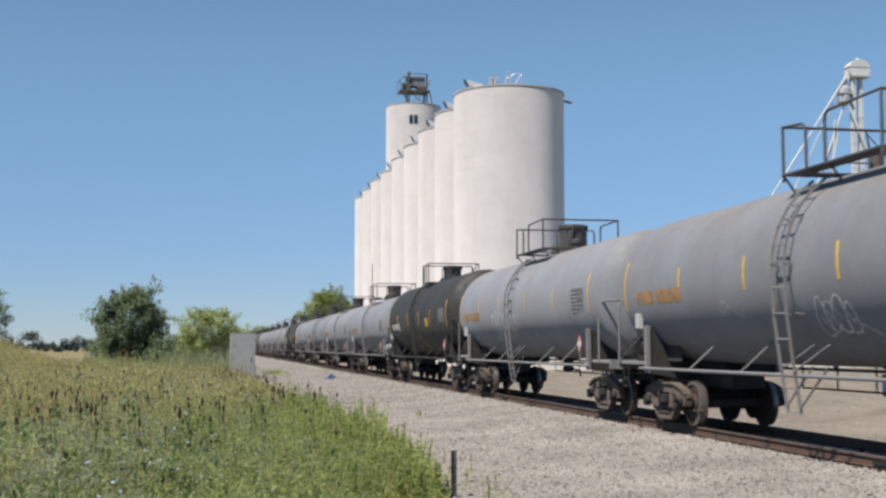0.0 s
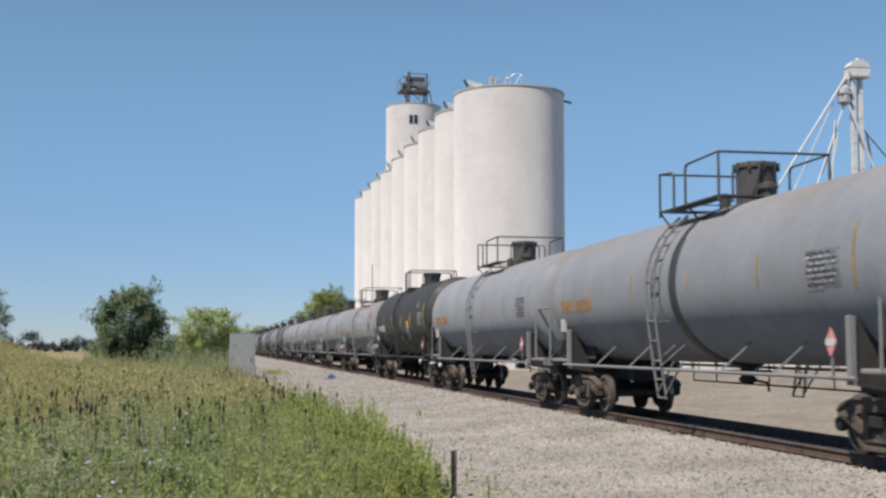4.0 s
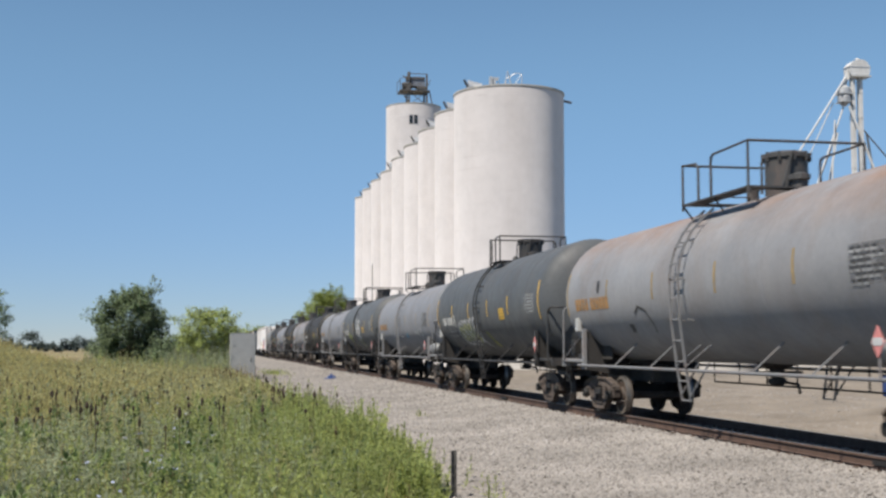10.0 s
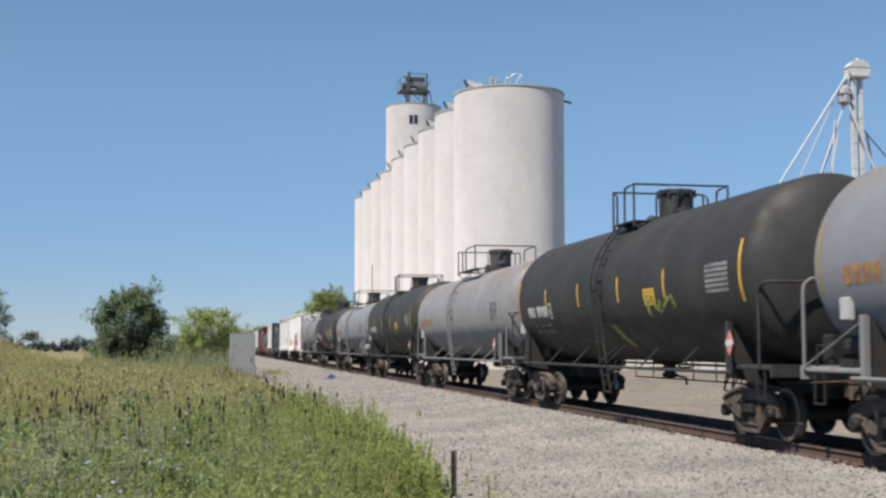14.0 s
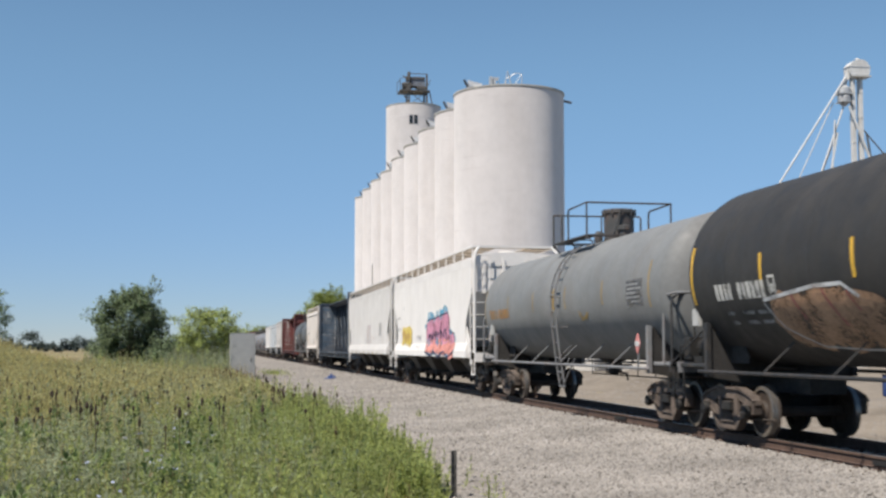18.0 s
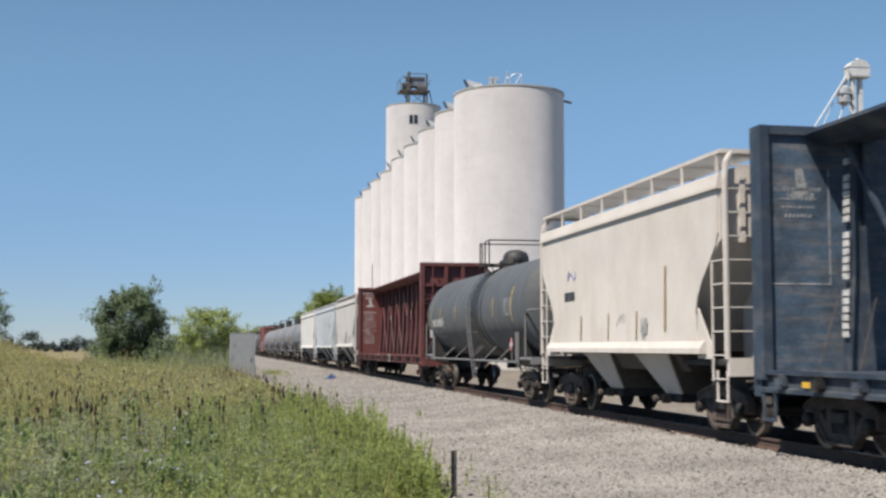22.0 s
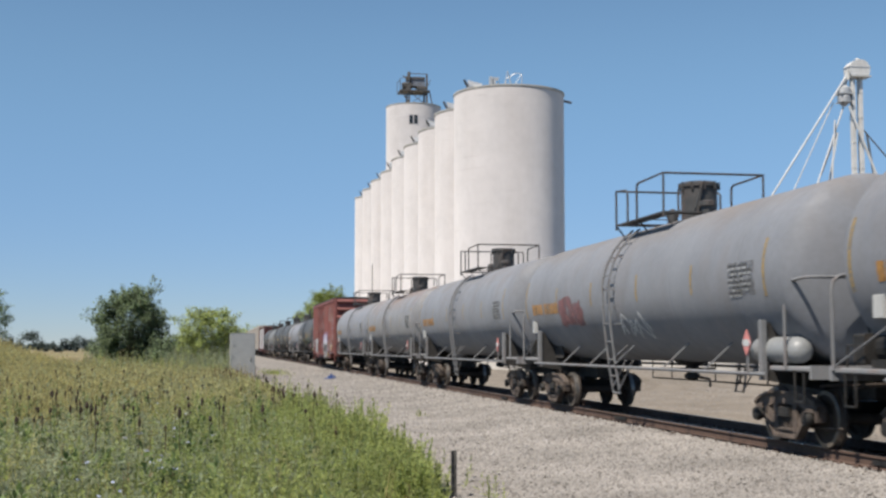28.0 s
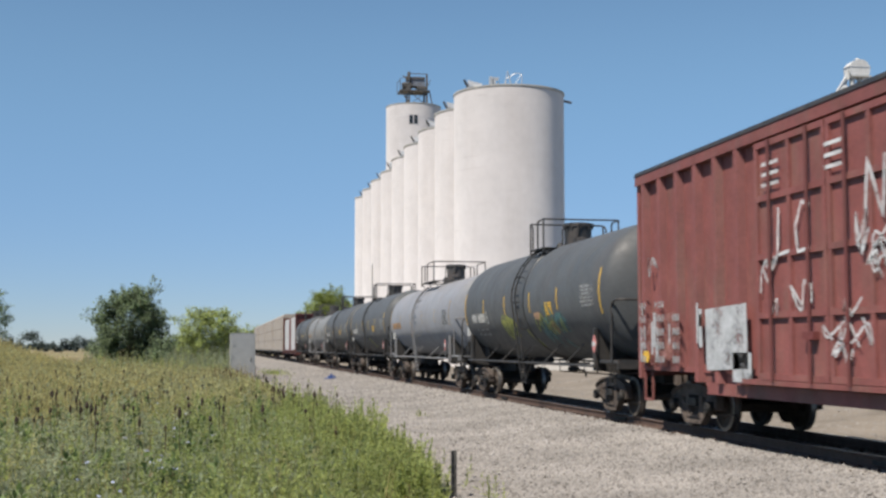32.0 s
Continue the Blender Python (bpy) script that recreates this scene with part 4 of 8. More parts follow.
# ---- trucks ----
def side_frame_form(x):
    """A cast truck side: arched top chord with lips, columns, V-shaped bottom chord, pedestal ends, lightening holes."""
    s = 1 if x > 0 else -1
    f = Form()
    a, b = x - 0.06, x + 0.06
    top = [(-1.13, 0.58), (-1.12, 0.66), (-1.02, 0.74), (-0.82, 0.80), (-0.5, 0.87), (0.5, 0.87), (0.82, 0.80), (1.02, 0.74), (1.12, 0.66), (1.13, 0.58)]
    f.prism(top + [(0.70, 0.58), (0.42, 0.66), (-0.42, 0.66), (-0.70, 0.58)], "x", a, b)
    f.prism([(-0.80, 0.50), (-0.72, 0.60), (-0.60, 0.58), (-0.29, 0.27), (0.29, 0.27), (0.60, 0.58), (0.72, 0.60), (0.80, 0.50), (0.40, 0.13), (0.28, 0.09), (-0.28, 0.09), (-0.40, 0.13)], "x", a, b)
    for c in (-0.34, 0.34):
        f.prism([(c - 0.09, 0.22), (c + 0.09, 0.22), (c + 0.075, 0.70), (c - 0.075, 0.70)], "x", a - 0.015, b + 0.015)
    # pedestal jaws over the bearings
    for c in (-0.89, 0.89):
        for d in (-1, 1):
            f.prism([(c + d * 0.135, 0.40), (c + d * 0.20, 0.42), (c + d * 0.23, 0.62), (c + d * 0.10, 0.62), (c + d * 0.125, 0.54)], "x", a - 0.02, b + 0.02)
        f.prism([(c - 0.12, 0.56), (c + 0.12, 0.56), (c + 0.10, 0.63), (c - 0.10, 0.63)], "x", x - 0.10, x + 0.10)
    # lips along the chords
    xo = x + 0.075 * s
    for p, q in zip(top[1:], top[2:-1]):
        f.bar((xo, p[0], p[1] - 0.02), (xo, q[0], q[1] - 0.02), 0.05, 0.045)
    for p, q in (((-0.76, 0.50), (-0.38, 0.14)), ((-0.38, 0.14), (0.38, 0.14)), ((0.38, 0.14), (0.76, 0.50))):
        f.bar((xo, p[0], p[1]), (xo, q[0], q[1]), 0.05, 0.05)
    # bolster end in the window and the spring seat
    f.box(x - 0.09, -0.2, 0.47, x + 0.11, 0.2, 0.61)
    f.box(x - 0.09, -0.25, 0.24, x + 0.10, 0.25, 0.29)
    return f


def wheel_profile(s):
    """A rail wheel, tread, rim, dished plate and hub, on the side s of the axle."""
    c = 0.755 * s
    return [(0.09, c - 0.09 * s), (0.17, c - 0.085 * s), (0.19, c - 0.03 * s), (0.36, c + 0.0 * s), (0.39, c - 0.062 * s), (0.482, c - 0.07 * s), (0.480, c - 0.045 * s),
            (0.460, c - 0.035 * s), (0.452, c + 0.068 * s), (0.44, c + 0.074 * s), (0.385, c + 0.074 * s), (0.37, c + 0.05 * s), (0.20, c + 0.03 * s), (0.175, c + 0.085 * s), (0.09, c + 0.09 * s)]


def wheelset_form():
    f = Form()
    for s in (-1, 1):
        prof = wheel_profile(s)
        f.slot = 0
        f.lathe(prof[:8], "x", (0, 0, 0), 24, False)
        f.slot = 1
        f.lathe(prof[7:10], "x", (0, 0, 0), 24, False)
        f.slot = 2
        f.lathe(prof[9:11], "x", (0, 0, 0), 24, False)
        f.slot = 0
        f.lathe(prof[10:], "x", (0, 0, 0), 24, False)
        for k in range(3):
            a = k * 2.094
            f.box(0.795 * s - 0.01, 0.28 * math.cos(a) - 0.03, 0.28 * math.sin(a) - 0.03, 0.795 * s + 0.012, 0.28 * math.cos(a) + 0.03, 0.28 * math.sin(a) + 0.03)
    f.slot = 0
    f.lathe([(0.08, -1.06), (0.08, -0.8), (0.095, -0.6), (0.085, 0), (0.095, 0.6), (0.08, 0.8), (0.08, 1.06)], "x", (0, 0, 0), 12)
    return f


TRUCK = {}


def truck_meshes():
    TRUCK["bolster"] = mesh_of("truck_bolster", Form().prism([(-1.12, 0.46), (-0.9, 0.40), (0.9, 0.40), (1.12, 0.46), (1.12, 0.60), (0.6, 0.70), (-0.6, 0.70), (-1.12, 0.60)], "y", -0.2, 0.2).lathe([(0.18, 0.68), (0.18, 0.86)], "z", (0, 0, 0), 14), ["dark_steel"])
    TRUCK["side"] = [mesh_of("side_frame", side_frame_form(x), ["cast"], 35) for x in (-1.0, 1.0)]
    prof = []
    for k in range(5):
        prof += [(0.055, 0.29 + k * 0.034), (0.085, 0.307 + k * 0.034)]
    TRUCK["spring"] = mesh_of("spring", Form().lathe(prof, "z", (0, 0, 0), 8), ["cast"], 60)
    TRUCK["cap"] = mesh_of("bearing_cap", Form().lathe([(0.02, -0.07), (0.105, -0.065), (0.115, -0.03), (0.115, 0.03), (0.09, 0.06)], "x", (0, 0, 0), 14).box(-0.085, -0.05, -0.06, -0.06, -0.02, -0.03).box(-0.085, 0.02, -0.06, -0.06, 0.05, -0.03).box(-0.085, -0.015, 0.03, -0.06, 0.015, 0.06), ["dark_steel"], 30)
    TRUCK["rod"] = mesh_of("brake_rod", Form().tube([(-0.86, -1.5, 0.34), (-0.86, -0.5, 0.30), (-0.86, 0.5, 0.30), (-0.86, 1.2, 0.36)], 0.02, 6).bar((-0.86, -0.5, 0.3), (-0.8, -0.45, 0.75), 0.05, 0.03), ["cast"])
    TRUCK["brake"] = mesh_of("brake_beam", Form().bar((-0.78, 0, 0.40), (0.78, 0, 0.40), 0.08, 0.1).box(-0.84, -0.07, 0.28, -0.68, 0.07, 0.62).box(0.68, -0.07, 0.28, 0.84, 0.07, 0.62), ["dark_steel"])
    TRUCK["wheelset"] = mesh_of("wheelset", wheelset_form(), ["wheel", "tread", "rim"], 30)


truck_meshes()


def truck(car, y):
    """A two-axle truck under a car: bolster, side frames, springs, brake beams and two turning wheelsets."""
    base = new("truck", TRUCK["bolster"])
    base.parent, base.location = car, (0, y, 0)
    for k in (0, 1):
        ob = new("side_frame", TRUCK["side"][k])
        ob.parent = base
        for c in (-0.89, 0.89) if k == 0 else ():
            ob = new("bearing_cap", TRUCK["cap"])
            ob.parent, ob.location = base, (-1.13, c, 0.457)
        for c in (-0.15, 0.0, 0.15):
            ob = new("spring", TRUCK["spring"])
            ob.parent, ob.location = base, (2.0 * k - 1.0, c, 0)
    for c in (-0.89, 0.89):
        ws = new("wheelset", TRUCK["wheelset"])
        ws.parent = base
        ws.matrix_parent_inverse = pose(0, c, 0.457)
        wheelsets.append(ws)
        br = new("brake_beam", TRUCK["brake"])
        br.parent, br.location = base, (0, c * 0.36, 0)
    ob = new("brake_rod", TRUCK["rod"])
    ob.parent = base
    return base


def coupler(car, y):
    s = 1 if y > 0 else -1
    f = Form()
    f.box(-0.11, y - s * 1.0, 0.77, 0.11, y - s * 0.18, 1.0)
    f.prism([(-0.16, y - s * 0.2), (0.16, y - s * 0.2), (0.19, y - s * 0.02), (0.06, y + s * 0.02), (-0.02, y - s * 0.08), (-0.10, y + s * 0.03), (-0.19, y - s * 0.02)], "z", 0.74, 1.02)
    f.bar((-1.25, y - s * 0.42, 1.0), (0.1, y - s * 0.2, 1.05), 0.03)
    part("coupler", f, "cast", car, "rust-brown knuckle coupler")
    g = Form().tube([(0.25, y - s * 0.25, 0.85), (0.28, y - s * 0.1, 0.55), (0.26, y + s * 0.02, 0.5)], 0.03, 6)
    part("air_hose", g, "dark_steel", car)


# ---- tank car ----
class Plan:
    """The layout of one kind of tank car along its length."""

    def __init__(self, R, zc, on, fore, rear, platform, stripes, ladder, hoop, words, block, plate, manway, dome=False):
        self.R, self.zc, self.on, self.fore, self.rear, self.platform, self.stripes = R, zc, on, fore, rear, platform, stripes
        self.ladder, self.hoop, self.words, self.block, self.plate, self.manway, self.dome = ladder, hoop, words, block, plate, manway, dome


GREY = Plan(TANK_R, TANK_Z, tank_x, -7.95, 8.18, (-1.75, -0.1, 0.52, 1.32), (8.1, 4.95, 2.0, -1.2, -4.25, -7.37), 0.42, -7.85, 7.4, 5.98, -6.7, -0.95)
GREY_REAR_LADDER = Plan(TANK_R, TANK_Z, tank_x, -7.95, 8.18, (-1.75, -0.1, 0.52, 1.32), (8.1, 4.95, 2.0, -1.2, -4.25, -7.37), -0.62, -7.9, 7.4, 5.98, -6.7, -0.95)
BLACK = Plan(BIG_R, BIG_Z, big_tank_x, -8.05, 7.36, (-1.26, -0.62, -0.1, 0.18), (7.26, 4.36, 1.42, -1.58, -4.4, -8.0), -0.3, -8.25, 6.25, 6.5, -7.35, -0.95)
BANDED = Plan(TANK_R, TANK_Z, tank_x, -7.85, 7.85, (-1.85, -1.2, -0.75, -0.4), (7.1, 5.0, 2.0, -1.1, -4.2, -6.7), -1.05, -8.0, 6.75, 5.7, -6.8, -1.1, True)


def tank_car(shell, trim, dome, marks, style, plan):
    """A tank car of about 18.1 m with its own colours. marks: material of the stripes; style 'grey' or 'black' sets the lettering."""
    car = thing("tank_car", "x", "tank car")
    R, zc, on, lad_y = plan.R, plan.zc, plan.on, plan.ladder
    head = [(R * math.sin(a), 0.58 * math.cos(a)) for a in (0.15, 0.35, 0.6, 0.85, 1.05, 1.22, 1.36, 1.48)]
    prof = [(0.02, plan.fore - 0.58)] + [(r, plan.fore - d) for r, d in head] + [(R, plan.fore), (R, plan.fore + 0.15)]
    for k in range(5):
        y = plan.fore + (plan.rear - plan.fore) * (k + 0.5) / 5
        prof += [(R, y - 0.08), (R, y - 0.03), (R + 0.004, y - 0.012), (R + 0.004, y + 0.012), (R, y + 0.03), (R, y + 0.08)]
    prof += [(R, plan.rear - 0.15), (R, plan.rear)] + [(r, plan.rear + d) for r, d in reversed(head)] + [(0.02, plan.rear + 0.58)]
    part("tank", Form().lathe(prof, "y", (0, 0, zc), 72), shell, car, smooth=28)
    for e in (-1, 1):
        # end platform, draft sill, bolster with its webs
        end = 8.72 if e < 0 else 8.92
        part("end_platform", Form().box(-1.42, e * 7.25, 1.21, 1.42, e * end, 1.29, 0.02).box(-1.46, e * (end - 0.04), 1.10, 1.46, e * (end + 0.03), 1.31), trim, car)
        part("draft_sill", Form().prism([(-0.34, 0.78), (0.34, 0.78), (0.34, 1.16), (-0.34, 1.16)], "y", e * 5.3, e * 8.6), "dark_steel", car)
        for s in (-1, 1):
            part("bolster_web", Form().prism([(s * 0.3, 0.86), (s * 1.42, 1.05), (s * 1.44, 2.02), (s * 1.28, 1.98), (s * 0.95, 1.70), (s * 0.3, 1.40)], "y", e * 7.05 - 0.02, e * 7.05 + 0.02), "web", car)
            part("bolster_post", Form().box(s * 1.44 - 0.05, e * 7.05 - 0.06, 1.05, s * 1.44 + 0.04, e * 7.05 + 0.06, 2.04, 0.01), trim, car)
            part("gusset", Form().prism([(e * 7.05, 1.30), (e * 6.3, 1.30), (e * 6.25, 1.42), (e * 6.95, 2.05)], "x", s * 0.98 - 0.012, s * 0.98 + 0.012), "web", car)
            step = Form()
            for yy in (e * 8.2, e * 8.5):
                step.bar((s * 1.46, yy, 1.2), (s * 1.46, yy, 0.74), 0.035, 0.02)
            step.bar((s * 1.46, e * 8.2, 0.75), (s * 1.46, e * 8.5, 0.75), 0.06, 0.025)
            part("step", step, "dark_steel", car)
        coupler(car, e * 9.04)
        truck(car, e * 7.05)
    # handrails round the ends: the leading one runs forward from a post, the trailing one crosses behind the head
    h, f = plan.hoop, -8.7
    part("end_handrail", Form().tube([(-1.44, h, 1.25), (-1.44, h, 2.46), (-1.44, h - 0.05, 2.57), (-1.44, h - 0.16, 2.63), (-1.44, f + 0.15, 2.66), (-1.40, f + 0.03, 2.66), (-1.28, f, 2.66), (1.28, f, 2.66), (1.40, f + 0.03, 2.66), (1.44, f + 0.15, 2.66), (1.44, h - 0.16, 2.63), (1.44, h, 2.46), (1.44, h, 1.25)], 0.026, 8), trim, car)
    part("end_handrail", Form().tube([(-1.44, 8.86, 1.25), (-1.44, 8.86, 2.44), (-1.41, 8.87, 2.56), (-1.30, 8.88, 2.64), (-1.15, 8.88, 2.66), (1.15, 8.88, 2.66), (1.30, 8.88, 2.64), (1.44, 8.86, 2.44), (1.44, 8.86, 1.25)], 0.026, 8), trim, car)
    part("handrail_brace", Form().tube([(-1.43, 8.8, 1.32), (-1.44, 7.12, 1.95)], 0.017, 6), trim, car)
    for s in (-1, 1):
        part("side_rail", Form().tube([(s * 1.52, -7.3, 1.15), (s * 1.52, 7.3, 1.15)], 0.032, 8), trim, car)
        for y in (4.1, 1.8, -3.1, -5.2):
            zt = 1.67
            xt = math.sqrt(R * R - (zt - zc) ** 2)
            part("strut", Form().bar((s * 1.5, y + 0.52, 1.17), (s * xt, y + 0.26, zt), 0.05, 0.03), trim, car)
        # the ladder follows the shell from below the rail to the top platform
        arc = [(s * 1.46, 0.56), (s * 1.575, 1.3), (s * 1.67, 2.1)] + [(s * (R + 0.14) * math.cos(a), zc + (R + 0.14) * math.sin(a)) for a in (0.05, 0.2, 0.4, 0.6, 0.8, 0.98)]
        rails = None
        for y in (lad_y - 0.22, lad_y + 0.22):
            lad = Form()
            for p, q in zip(arc, arc[1:]):
                lad.bar((p[0], y, p[1]), (q[0], y, q[1]), 0.045, 0.022, up=(0, 1, 0))
            for z in (2.1, 2.87, 3.6):
                xi = math.sqrt(R * R - (z - zc) ** 2)
                lad.bar((s * xi, y, z), (s * (xi + 0.14), y, z + 0.02), 0.03)
            if rails is None:
                rails = part("ladder", lad, trim, car)
            else:
                part("stile", lad, trim, rails)
        rung = mesh_of("rung", Form().bar((0, lad_y - 0.22, 0), (0, lad_y + 0.22, 0), 0.026), [trim])
        for p, q in zip(arc, arc[1:]):
            k = max(1, round(math.hypot(q[0] - p[0], q[1] - p[1]) / 0.36))
            for i in range(k):
                ob = new("rung", rung)
                ob.parent, ob.location = rails, (p[0] + (q[0] - p[0]) * i / k, 0, p[1] + (q[1] - p[1]) * i / k + 0.02)
        for y in (lad_y + 0.24, lad_y - 0.24):
            part("ladder_brace", Form().bar((s * 1.57, y, 1.22), (s * 1.38, y - 0.75, 1.62), 0.035, 0.02), trim, car)
            part("foot_brace", Form().bar((s * 1.48, y, 0.66), (s * 1.45, y - 0.85, 1.30), 0.03, 0.02), trim, car)
    # hanging brake pipe on the far side
    pipe = Form().tube([(1.3, -5.6, 0.78), (1.3, 5.6, 0.78)], 0.022)
    for k in range(9):
        pipe.bar((1.3, -5.6 + k * 1.4, 0.78), (1.3, -5.6 + k * 1.4, 1.24), 0.035, 0.02)
    part("brake_pipe", pipe, "dark_steel", car)
    part("outlet_valve", Form().lathe([(0.42, 1.42), (0.36, 1.26), (0.15, 1.18), (0.12, 1.02), (0.17, 1.0), (0.17, 0.92), (0.06, 0.86)], "z", (0, -0.4, 0), 14).bar((-0.5, -0.4, 1.12), (0.5, -0.4, 1.12), 0.05).tube([(0.1, -0.4, 0.95), (0.25, -0.75, 0.9), (0.25, -0.8, 0.74)], 0.03, 6), "dark_steel", car)
    # top platform round the manway: a tall railing forward, a low one behind
    y0, y1, y2, y3 = plan.platform
    plat = Form()
    for x in (-0.98, 0.98):
        plat.box(x - 0.17, y0, 4.40, x + 0.17, y3, 4.43)
    for y in (y0 + 0.15, y3 - 0.17):
        plat.box(-1.1, y - 0.17, 4.404, 1.1, y + 0.17, 4.434)
    for y in (y0, (y0 + y3) / 2, y3):
        for s in (-1, 1):
            plat.bar((s * 1.12, y, 4.41), (s * 0.92, y, 4.14), 0.03).bar((s * 1.12, y, 4.41), (s * 0.3, y, 4.41), 0.04, 0.02)
    part("top_platform", plat, dome, car)
    for s in (-1, 1):
        part("platform_railing", Form().tube([(s * 1.12, y0, 4.3), (s * 1.12, y0, 5.24), (s * 1.12, y1 - 0.12, 5.22), (s * 1.12, y1 - 0.03, 5.18), (s * 1.12, y1, 5.08), (s * 1.12, y1, 4.42)], 0.026), dome, car)
        part("platform_railing", Form().tube([(s * 1.12, y3, 4.3), (s * 1.12, y3, 5.22), (s * 1.12, y2 + 0.12, 5.16), (s * 1.12, y2, 5.08), (s * 1.12, y2, 4.42)], 0.026), dome, car)
    part("cross_railing", Form().tube([(-1.12, y0, 5.24), (1.12, y0, 5.24)], 0.026), dome, car)
    part("cross_railing", Form().tube([(-1.12, y3, 5.22), (1.12, y3, 5.22)], 0.026), dome, car)
    m = plan.manway
    if plan.dome:
        man = Form().lathe([(0.46, 4.30), (0.46, 4.62), (0.44, 4.76), (0.36, 4.88), (0.2, 4.96), (0.04, 4.98)], "z", (0, m, 0), 24)
    else:
        man = Form().lathe([(0.39, 4.30), (0.39, 5.04), (0.43, 5.05), (0.43, 5.12), (0.36, 5.16), (0.06, 5.18)], "z", (0, m, 0), 24)
        for k in range(10):
            a = k * 0.628 + 0.2
            man.box(0.42 * math.cos(a) - 0.022, m + 0.42 * math.sin(a) - 0.022, 4.98, 0.42 * math.cos(a) + 0.022, m + 0.42 * math.sin(a) + 0.022, 5.15)
        man.bar((-0.3, m - 0.46, 4.45), (-0.1, m - 0.44, 5.12), 0.05, 0.03).bar((-0.44, m + 0.1, 4.4), (-0.44, m + 0.1, 5.0), 0.05, 0.03)
    part("manway", man, "sooty_frame" if style == "grey" else dome, car, smooth=35)
    part("valve", Form().lathe([(0.16, 4.3), (0.16, 4.6), (0.22, 4.62), (0.22, 4.70), (0.08, 4.74)], "z", (0.2, m + 0.75, 0), 12).lathe([(0.12, 4.3), (0.12, 4.58), (0.05, 4.66)], "z", (-0.3, m + 0.8, 0), 10).tube([(-0.3, m + 0.8, 4.5), (-0.1, m + 0.9, 4.62), (0.2, m + 0.75, 4.6)], 0.04, 6), dome, car)
    part("vent", Form().lathe([(0.13, 4.3), (0.13, 4.55), (0.19, 4.57), (0.19, 4.66), (0.05, 4.7)], "z", (-0.1, m - 0.72, 0), 10), dome, car)
    # brake gear on the trailing platform: cylinder, valve block, pipes, a tag box on the post
    gear = Form().lathe([(0.05, 7.5), (0.19, 7.52), (0.20, 7.6), (0.20, 8.05), (0.15, 8.12), (0.05, 8.14)], "y", (-1.05, 0, 1.58), 14).box(-1.32, 7.62, 1.3, -0.85, 8.0, 1.42).box(-1.36, 8.12, 1.34, -1.06, 8.42, 1.78, 0.03)
    gear.tube([(-1.2, 8.25, 1.75), (-1.2, 8.28, 2.02), (-1.25, 7.8, 2.05), (-1.28, 7.5, 1.9), (-1.28, 7.4, 1.3)], 0.022, 6).tube([(-1.3, 8.4, 1.6), (-1.35, 8.6, 1.62), (-1.35, 8.62, 1.3)], 0.02, 6).bar((-0.9, 7.5, 1.3), (-1.3, 7.5, 1.95), 0.05, 0.03)
    part("brake_gear", gear, "dark_steel", car, "sooty brake cylinder and pipework")
    part("tag_box", Form().box(-1.5, 7.36, 1.98, -1.42, 7.62, 2.3, 0.01), "pale_box", car, "pale electronic tag box")
    # stripes
    for k, y in enumerate(plan.stripes):
        z0, z1 = (2.36, 3.42) if k in (0, 5) else (2.56, 3.12)
        if k == 5 and style == "grey":
            z0, z1 = 2.42, 3.38
        part("reflective_strip", ribbon(Form(), [(-y, z0), (-y, z1)], 0.09 if style == "black" else 0.075, on), marks, car)
    w, b = -plan.words, plan.block
    lead = Form()
    if style == "grey":
        mark_bars(lead, w, w + 1.05, 2.47, 0.28, 4, on, 0.22)
        mark_bars(lead, w + 1.2, w + 2.55, 2.47, 0.28, 6, on, 0.22)
        tagged(part("stencilled_mark", lead, "orange_mark", car), "", "", "", "stuff")
        plate = mark_bars(Form(), b - 0.02, b + 1.02, 2.46, 0.58, 1, on, 0.0)
        part("stencil_panel", plate, "ghost_grey", car, "scuffed darker lettering panel")
        for name, mat, z0, hh in (("stencil_block", "dark_mark", 2.955, 0.045), ("stencil_block", "pale_mark", 2.905, 0.045)):
            block = Form()
            for k, (u, ln, n) in enumerate(((0.0, 0.8, 4), (0.12, 0.85, 5), (0.05, 0.6, 3), (0.0, 0.95, 6), (0.15, 0.7, 4), (0.0, 0.5, 3))):
                mark_bars(block, b + u, b + u + ln, z0 - k * 0.092, hh, n, lambda z: on(z, 0.011), 0.28)
            tagged(part(name, block, mat, car), "", "", "", "stuff")
    else:
        mark_bars(lead, w, w + 0.72, 2.40, 0.28, 4, on, 0.35)
        mark_bars(lead, w + 0.92, w + 2.0, 2.40, 0.28, 6, on, 0.3)
        for u0, u1, z0, hh in ((2.12, 2.16, 2.34, 0.4), (2.32, 2.36, 2.34, 0.4), (2.16, 2.32, 2.34, 0.04), (2.16, 2.32, 2.70, 0.04), (2.20, 2.28, 2.46, 0.14)):
            mark_bars(lead, w + u0, w + u1, z0, hh, 1, on, 0.0)
        tagged(part("stencilled_mark", lead, "white_mark", car), "", "", "", "stuff")
        small = Form()
        for k in range(2):
            mark_bars(small, w + 0.25, w + 0.5, 2.14 - k * 0.16, 0.06, 3, on)
            mark_bars(small, w + 0.85, w + 1.3, 2.14 - k * 0.16, 0.06, 5, on)
            mark_bars(small, w + 1.45, w + 1.95, 2.14 - k * 0.16, 0.06, 5, on)
        tagged(part("stencil", small, "pale_mark", car), "", "", "", "stuff")
        block = Form()
        for k in range(6):
            mark_bars(block, b, b + 1.02, 3.02 - k * 0.092, 0.06, 9 + k % 3, on, 0.3)
        tagged(part("stencil_block", block, "pale_mark", car), "", "", "", "stuff")
